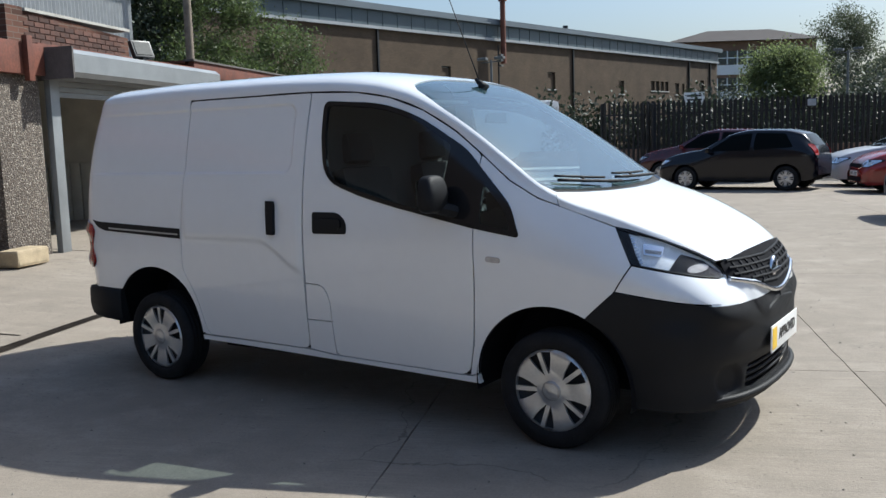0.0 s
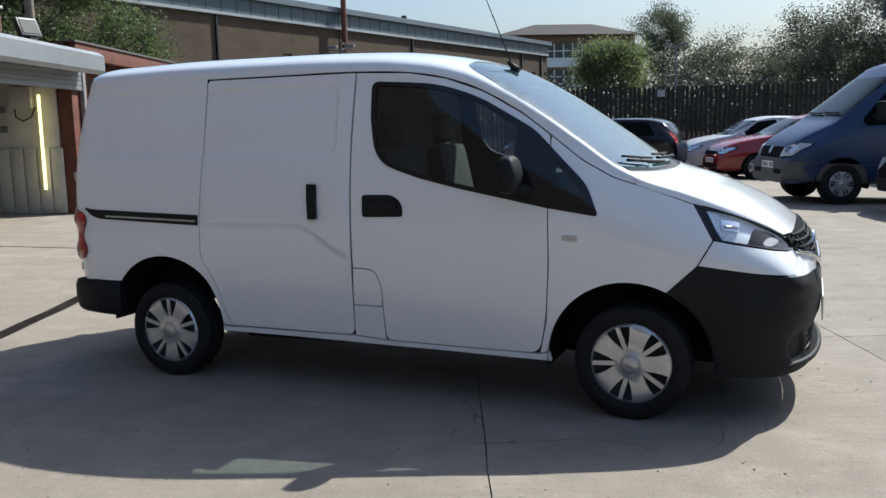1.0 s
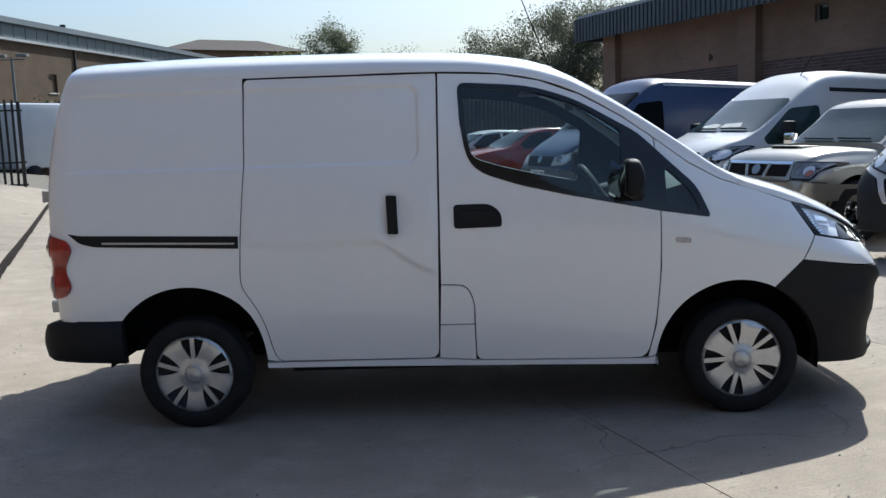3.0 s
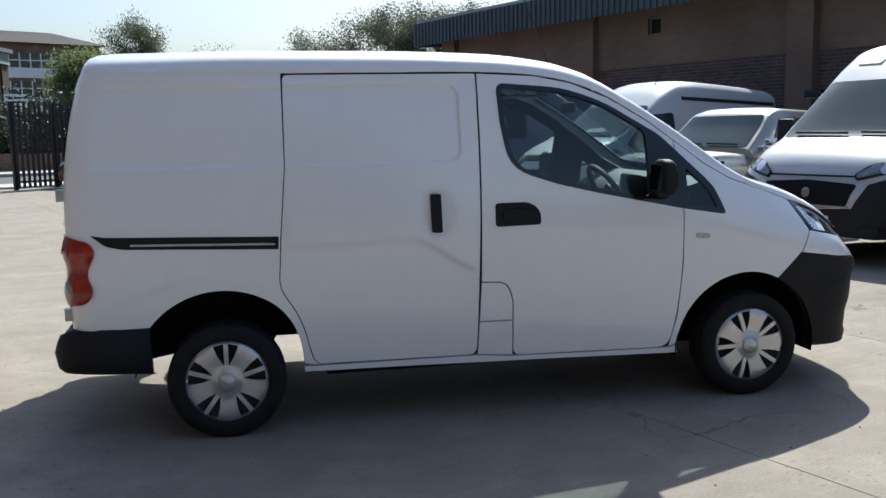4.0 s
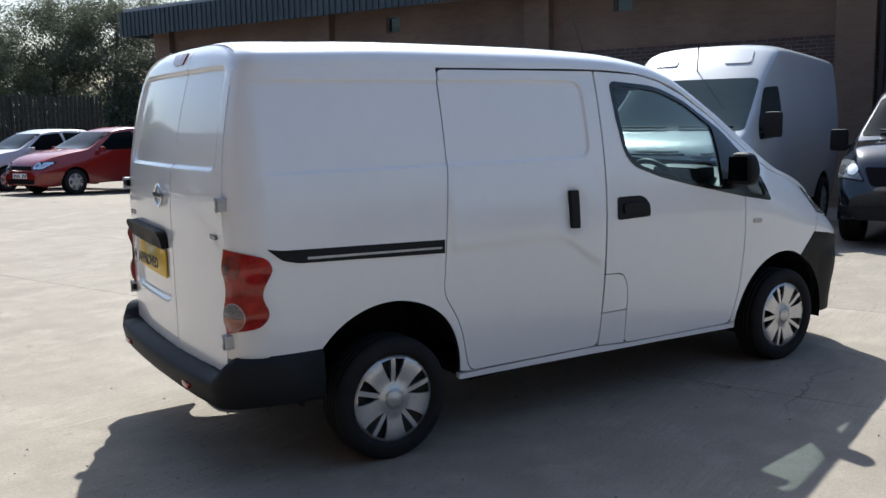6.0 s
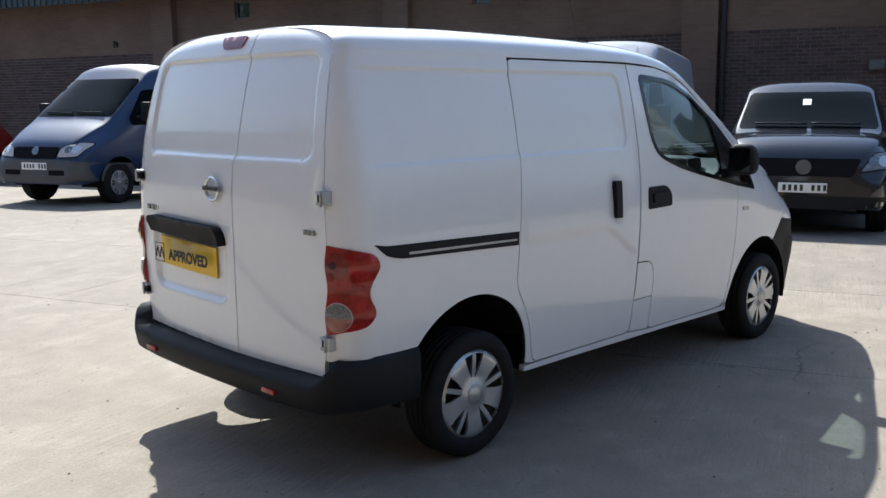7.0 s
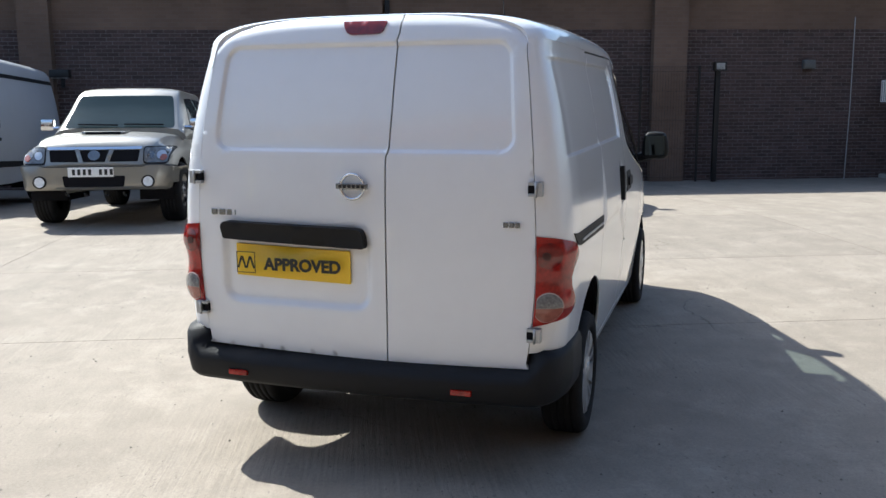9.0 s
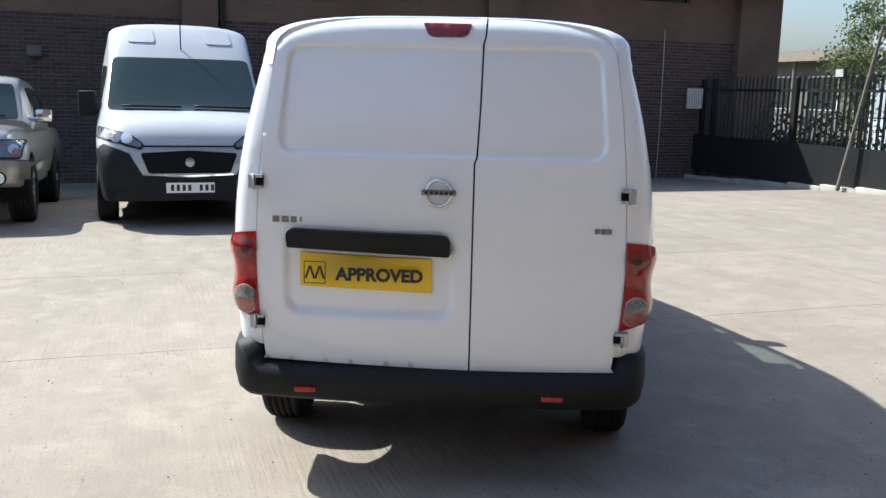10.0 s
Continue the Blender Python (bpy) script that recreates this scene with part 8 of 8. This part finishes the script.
# ---- trees ----


def leaf_mat(name, base, glow=0.5):
    """Leaves that let part of the sunlight through."""
    m = mat(name, base, 0.6, vary=0.3, scale=2, per_island=0.45)
    nt = m.node_tree
    b = nt.nodes["Principled BSDF"]
    tr = nt.nodes.new("ShaderNodeBsdfTranslucent")
    nt.links.new(b.inputs["Base Color"].links[0].from_socket, tr.inputs[0])
    mix = nt.nodes.new("ShaderNodeMixShader")
    mix.inputs[0].default_value = glow
    nt.links.new(b.outputs[0], mix.inputs[1])
    nt.links.new(tr.outputs[0], mix.inputs[2])
    nt.links.new(mix.outputs[0], nt.nodes["Material Output"].inputs[0])
    return m


LEAF_OLIVE = leaf_mat("olive_spring_leaves", (0.100, 0.108, 0.068), 0.4)
LEAF_GREEN = leaf_mat("fresh_green_leaves", (0.090, 0.122, 0.042), 0.5)
LEAF_WILLOW = leaf_mat("bright_willow_leaves", (0.135, 0.165, 0.065), 0.6)
LEAF_WOODS = leaf_mat("hazy_dark_leaves", (0.050, 0.060, 0.040), 0.3)
LEAF_DARK = leaf_mat("dark_evergreen_leaves", (0.030, 0.042, 0.020), 0.15)
LEAF_PALE = leaf_mat("pale_distant_leaves", (0.090, 0.104, 0.060))
BARK = mat("grey_brown_bark", (0.10, 0.085, 0.065), 0.9, vary=0.3, scale=5)


def leaf_mesh(name, points, size, rng, material, parent=None):
    """One mesh of many small pointed leaves, each turned its own way."""
    g = np.random.default_rng(rng.randrange(1 << 30))
    c = np.array(points)
    n = len(c)
    d = np.stack([g.uniform(-1, 1, n), g.uniform(-1, 1, n), g.uniform(-0.6, 1, n)], 1)
    d /= np.linalg.norm(d, axis=1, keepdims=True) + 1e-9
    a = np.cross(d, g.normal(size=(n, 3)))
    a /= np.linalg.norm(a, axis=1, keepdims=True) + 1e-9
    b = np.cross(d, a)
    k = (size * g.uniform(0.55, 1.3, n))[:, None]
    vs = np.stack([c - a * k, c - b * k * 0.6, c + a * k, c + b * k * 0.6], 1).reshape(-1, 3)
    me = bpy.data.meshes.new(name)
    me.from_pydata(vs.tolist(), [], np.arange(4 * n).reshape(n, 4).tolist())
    me.materials.append(material)
    ob = new(name, me)
    if parent:
        ob.parent = parent
    return ob


def tree(p, height, spread, seed, label, leaf=LEAF_OLIVE, leaves=5000, size=0.14, clear=0.25, limbs=11, group="trees beyond the fence", trunk=0.22, airy=0.5, twigs=5):
    """A trunk with limbs and twigs, and leaves in uneven clumps along the twigs."""
    rng = random.Random(seed)
    ob = thing("tree", label, "tree", Matrix.Translation(p), group)
    bm = bmesh.new()
    lean = Vector((rng.uniform(-0.08, 0.08), rng.uniform(-0.08, 0.08), 0)) * height
    top = Vector((lean.x, lean.y, height * 0.86))
    spine = [Vector((0, 0, -0.3)), Vector((lean.x * 0.2, lean.y * 0.2, height * 0.3)), Vector((lean.x * 0.6, lean.y * 0.6, height * 0.6)), top]
    add_tube(bm, spine, [trunk, trunk * 0.75, trunk * 0.42, trunk * 0.1], 8)
    tips = []
    for i in range(limbs):
        f = clear + (0.92 - clear) * (i + 0.5) / limbs
        k = f * 3
        j = min(2, int(k))
        base = spine[j].lerp(spine[j + 1], k - j)
        az = i * 2.4 + rng.uniform(-0.5, 0.5)
        reach = spread * (1.0 - 0.55 * abs(f - 0.5) * 2) * rng.uniform(0.7, 1.15)
        end = base + Vector((math.cos(az) * reach, math.sin(az) * reach, height * rng.uniform(0.10, 0.30) * (1.1 - f)))
        mid = base.lerp(end, 0.5) + Vector((0, 0, 0.06 * height))
        r = trunk * 0.38 * (1.1 - f)
        add_tube(bm, [base, mid, end], [r, r * 0.6, r * 0.2], 6)
        tips.append((mid, end))
        for t in range(twigs):
            q = rng.uniform(0.25, 1.0)
            s = (base.lerp(mid, q * 2) if q < 0.5 else mid.lerp(end, q * 2 - 1))
            e = s + Vector((rng.uniform(-1, 1), rng.uniform(-1, 1), rng.uniform(-0.1, 1.0))) * spread * 0.42
            add_tube(bm, [s, s.lerp(e, 0.5) + Vector((0, 0, 0.1)), e], [r * 0.35, r * 0.25, r * 0.1], 4, False)
            tips.append((s, e))
    part("trunk", bm, BARK, ob)
    spots = []
    for _ in range(leaves):
        s, e = tips[rng.randrange(len(tips))]
        c = s.lerp(e, rng.uniform(0.3, 1.1))
        g = Vector((rng.gauss(0, 1), rng.gauss(0, 1), rng.gauss(0, 0.8))) * spread * 0.13 * airy * 2
        spots.append(tuple(c + g))
    leaf_mesh("crown", spots, size, rng, leaf, ob)
    return ob


tree(polar(-45.2, 37), 9.5, 3.2, 3, "leafy tree behind the garage roofs", LEAF_GREEN, 36000, 0.060, 0.2, 16, airy=0.36, twigs=9)
tree(polar(-41.0, 39), 7.2, 2.2, 5, "slim young tree behind the garage roofs", LEAF_GREEN, 12000, 0.060, 0.2, 12, twigs=7)
tree(polar(-50.5, 36), 9.0, 3.0, 8, "dark leafy tree behind the garages", LEAF_DARK, 22000, 0.08, 0.15, 14)
tree(Vector((-16.4, 83.4, 0)), 9.0, 3.3, 11, "round bright green willow", LEAF_WILLOW, 46000, 0.11, 0.05, 22, airy=0.75, twigs=7)
tree(Vector((-16.1, 114.0, 0)), 16.6, 4.2, 12, "open spring tree with thin olive leaves", LEAF_PALE, 24000, 0.10, 0.3, 16, twigs=9)
tree(Vector((-9.0, 104.0, 0)), 9.6, 4.0, 13, "low green tree beside the willow", LEAF_PALE, 13000, 0.13, 0.1, 14)
tree(polar(-4.2, 82), 9.6, 2.6, 14, "nearly bare tree against the sky", LEAF_OLIVE, 2600, 0.08, 0.2, 14, trunk=0.16, twigs=9)
tree(polar(-2.0, 84), 8.0, 3.0, 15, "nearly bare bushy tree", LEAF_OLIVE, 4000, 0.08, 0.15, 14, trunk=0.16, twigs=9)
for az, d, h, sp, sd, n in ((2.2, 50, 6.6, 3.0, 21, 6500), (5.0, 52, 8.4, 3.4, 22, 8500), (8.3, 50, 8.6, 3.4, 23, 8500), (11.4, 53, 8.8, 3.2, 24, 5500), (14.5, 55, 8.6, 3.2, 25, 4500), (-0.6, 56, 5.2, 2.6, 26, 5500)):
    tree(polar(az, d), h, sp, sd, "large grey-green spring tree behind the fence", LEAF_OLIVE, int(n * 4.6), 0.052, 0.10, 18, airy=0.30, twigs=12)
tree(site(14.5, -16.5), 4.6, 1.3, 31, "young leafy tree behind the south fence", LEAF_GREEN, 7000, 0.045, 0.15, 12, trunk=0.07)


def bushes(name, label, spots, leaf, per, size, seed):
    """Undergrowth of many leaves heaped over uneven mounds."""
    rng = random.Random(seed)
    points = []
    for c, rx, ry, rz in spots:
        for _ in range(per):
            a, t = rng.uniform(0, 6.28), rng.random() ** 0.45
            e = rng.uniform(0.0, 1.0)
            p = c + Vector((rx * t * math.cos(a), ry * t * math.sin(a), rz * e * math.sqrt(max(0.02, 1 - t * t * 0.8)) * rng.uniform(0.75, 1.12)))
            points.append(tuple(p))
    return tagged(leaf_mesh(name, points, size, rng, leaf), label, "hedge", kind="stuff")


rng = random.Random(77)
spots = []
for i in range(34):
    u = -26 + i * 1.6
    spots.append((site(u, 36.0 + rng.uniform(-0.3, 0.3), 0.4), 1.3, 1.0, rng.uniform(2.4, 3.3)))
bushes("hedge", "dark ivy hedge along the street", spots, LEAF_DARK, 1500, 0.10, 5)
bm = bmesh.new()
ridge = []
for i in range(40):
    az = -18 + i * 1.05
    h = 4.6 + 0.9 * math.sin(i * 0.7) + 0.5 * math.sin(i * 1.9)
    ridge.append([bm.verts.new(polar(az, d, z)) for d, z in ((112, -0.5), (117, h * 0.8), (124, h), (140, h))])
for r0, r1 in zip(ridge, ridge[1:]):
    for k in range(3):
        bm.faces.new((r0[k], r0[k + 1], r1[k + 1], r1[k])).smooth = True
bmesh.ops.recalc_face_normals(bm, faces=bm.faces)
tagged(part("far_bank", bm, mat("rough_grass_bank", (0.055, 0.062, 0.040), 0.9, vary=0.3, scale=0.4)), "rough grassy bank behind the distant trees", "ground", kind="structure")
spots = []
for i in range(58):
    az = -15.5 + i * 0.62
    spots.append((polar(az, 105 + rng.uniform(-12, 12), -0.5), 5.0, 3.5, rng.uniform(5.6, 8.6)))
bushes("far_woods", "distant belt of grey-green trees on the rise", spots, LEAF_WOODS, 2200, 0.22, 6)
spots = []
for i in range(18):
    az = -64 + i * 1.2
    spots.append((polar(az, 44 + rng.uniform(-3, 3), -0.5), 2.4, 2.0, rng.uniform(3.0, 5.0)))
bushes("scrub", "dark scrub behind the garages", spots, LEAF_DARK, 240, 0.2, 7)
spots = []
for i in range(16):
    u = 4.0 + i * 0.8
    spots.append((site(u, -12.6 + rng.uniform(-0.5, 0.5), -0.3), 0.8, 0.8, rng.uniform(1.2, 2.3)))
bushes("shrubs", "shrubs growing against the south fence", spots, LEAF_DARK, 700, 0.06, 8)


# ---- brickwork, brick by brick ----
BRICK_PURPLE = mat("purple_brown_bricks", (0.088, 0.058, 0.052), 0.85, vary=0.2, scale=9, bump=0.002, fine=70, per_object=0.28)
BRICK_PURPLE2 = mat("purple_brown_bricks_joined", (0.088, 0.058, 0.052), 0.85, vary=0.2, scale=9, bump=0.002, fine=70, per_island=0.28)
BRICK_ORANGE = mat("orange_red_bricks", (0.072, 0.034, 0.024), 0.88, vary=0.25, scale=9, bump=0.003, fine=60, per_object=0.5)


def brick_mesh(name, w, h, d, material):
    """One brick, its face towards -x, with slightly worn edges."""
    c = 0.004
    vs = [(0, -w / 2, -h / 2), (0, w / 2, -h / 2), (0, w / 2, h / 2), (0, -w / 2, h / 2),
          (-d, -w / 2 + c, -h / 2 + c), (-d, w / 2 - c, -h / 2 + c), (-d, w / 2 - c, h / 2 - c), (-d, -w / 2 + c, h / 2 - c)]
    fs = [(4, 7, 6, 5), (0, 4, 5, 1), (1, 5, 6, 2), (2, 6, 7, 3), (3, 7, 4, 0)]
    me = bpy.data.meshes.new(name)
    me.from_pydata(vs, [], fs)
    me.materials.append(material)
    return me


low_wall = next(o for o in warehouse.children if o.name.startswith("lower_wall"))
GAPS = [(13.36, 14.0), (6.95, 7.57), (0.39, 1.06), (-5.97, -5.25), (-12.75, -11.6), (19.75, 20.45)]
unit = brick_mesh("brick", 0.215, 0.065, 0.007, BRICK_PURPLE)
verts, faces = [], []
shape = [tuple(v.co) for v in unit.vertices]
quads = [tuple(p.vertices) for p in unit.polygons]
single = 0
rows_n = int((2.86 + 0.45) / 0.075)
for r in range(rows_n):
    z = 2.86 - 0.0375 - r * 0.075
    k = 0
    while VS + 0.1125 + k * 0.225 < VN:
        v = VS + 0.1125 + k * 0.225 + (0.1125 if r % 2 else 0.0)
        k += 1
        if v > VN - 0.12 or any(a + 0.115 < v < b - 0.115 for a, b in GAPS):
            continue
        at = (UW, v, z)
        if -3.1 < v < -0.4 and 0.1 < z < 2.1 and single < 300:
            ob = new("brick", unit)
            ob.parent = low_wall
            ob.location = at
            single += 1
        else:
            n = len(verts)
            dy, dx = 0.0015 * math.sin(v * 91 + z * 37), 0.0015 * math.sin(v * 53 + z * 71)
            verts += [(at[0] + x + dx, at[1] + y + dy, at[2] + zz) for x, y, zz in shape]
            faces += [tuple(n + i for i in q) for q in quads]
me = bpy.data.meshes.new("bricks")
me.from_pydata(verts, [], faces)
me.materials.append(BRICK_PURPLE2)
rest = new("bricks", me)
rest.parent = low_wall
tagged(rest, kind="stuff")

# parapet bricks, face towards the yard
wall_ob = next(o for o in parapet.children if o.name.startswith("brickwork"))
unit2 = brick_mesh("brick", 0.215, 0.065, 0.010, BRICK_ORANGE)
unit2.transform(Matrix.Rotation(math.pi, 4, "Z"))
for r in range(9):
    z = 2.70 + r * 0.075
    for k in range(13):
        v = 5.52 + k * 0.225 + (0.1125 if r % 2 else 0.0)
        top_z = 3.29 - 0.03 * (v - 5.4)
        if z > top_z - 0.04 or v > 7.88:
            continue
        ob = new("brick", unit2)
        ob.parent = wall_ob
        ob.location = (-6.4, v, z)

# loose grit and chips of concrete on the yard
rng = random.Random(41)
verts, faces = [], []
for _ in range(3600):
    u, v = rng.uniform(-6.5, 4.5), rng.uniform(-6.5, 6.5)
    p = site(u, v, level(u, v))
    r = 0.0025 + 0.006 * rng.random() ** 3
    a0 = rng.uniform(0, 6.28)
    n = len(verts)
    ring = [(p.x + r * rng.uniform(0.7, 1.3) * math.cos(a0 + k * 1.257), p.y + r * rng.uniform(0.7, 1.3) * math.sin(a0 + k * 1.257), p.z) for k in range(5)]
    verts += ring + [(p.x + r * rng.uniform(-0.3, 0.3), p.y + r * rng.uniform(-0.3, 0.3), p.z + r * rng.uniform(0.7, 1.1))]
    faces += [(n + k, n + (k + 1) % 5, n + 5) for k in range(5)]
me = bpy.data.meshes.new("pebbles")
me.from_pydata(verts, [], faces)
me.materials.append(mat("grit_stones", (0.17, 0.155, 0.13), 0.9, vary=0.2, scale=3, per_island=0.45))
tagged(new("grit", me), "loose grit and small chips on the concrete", "grit", kind="stuff")
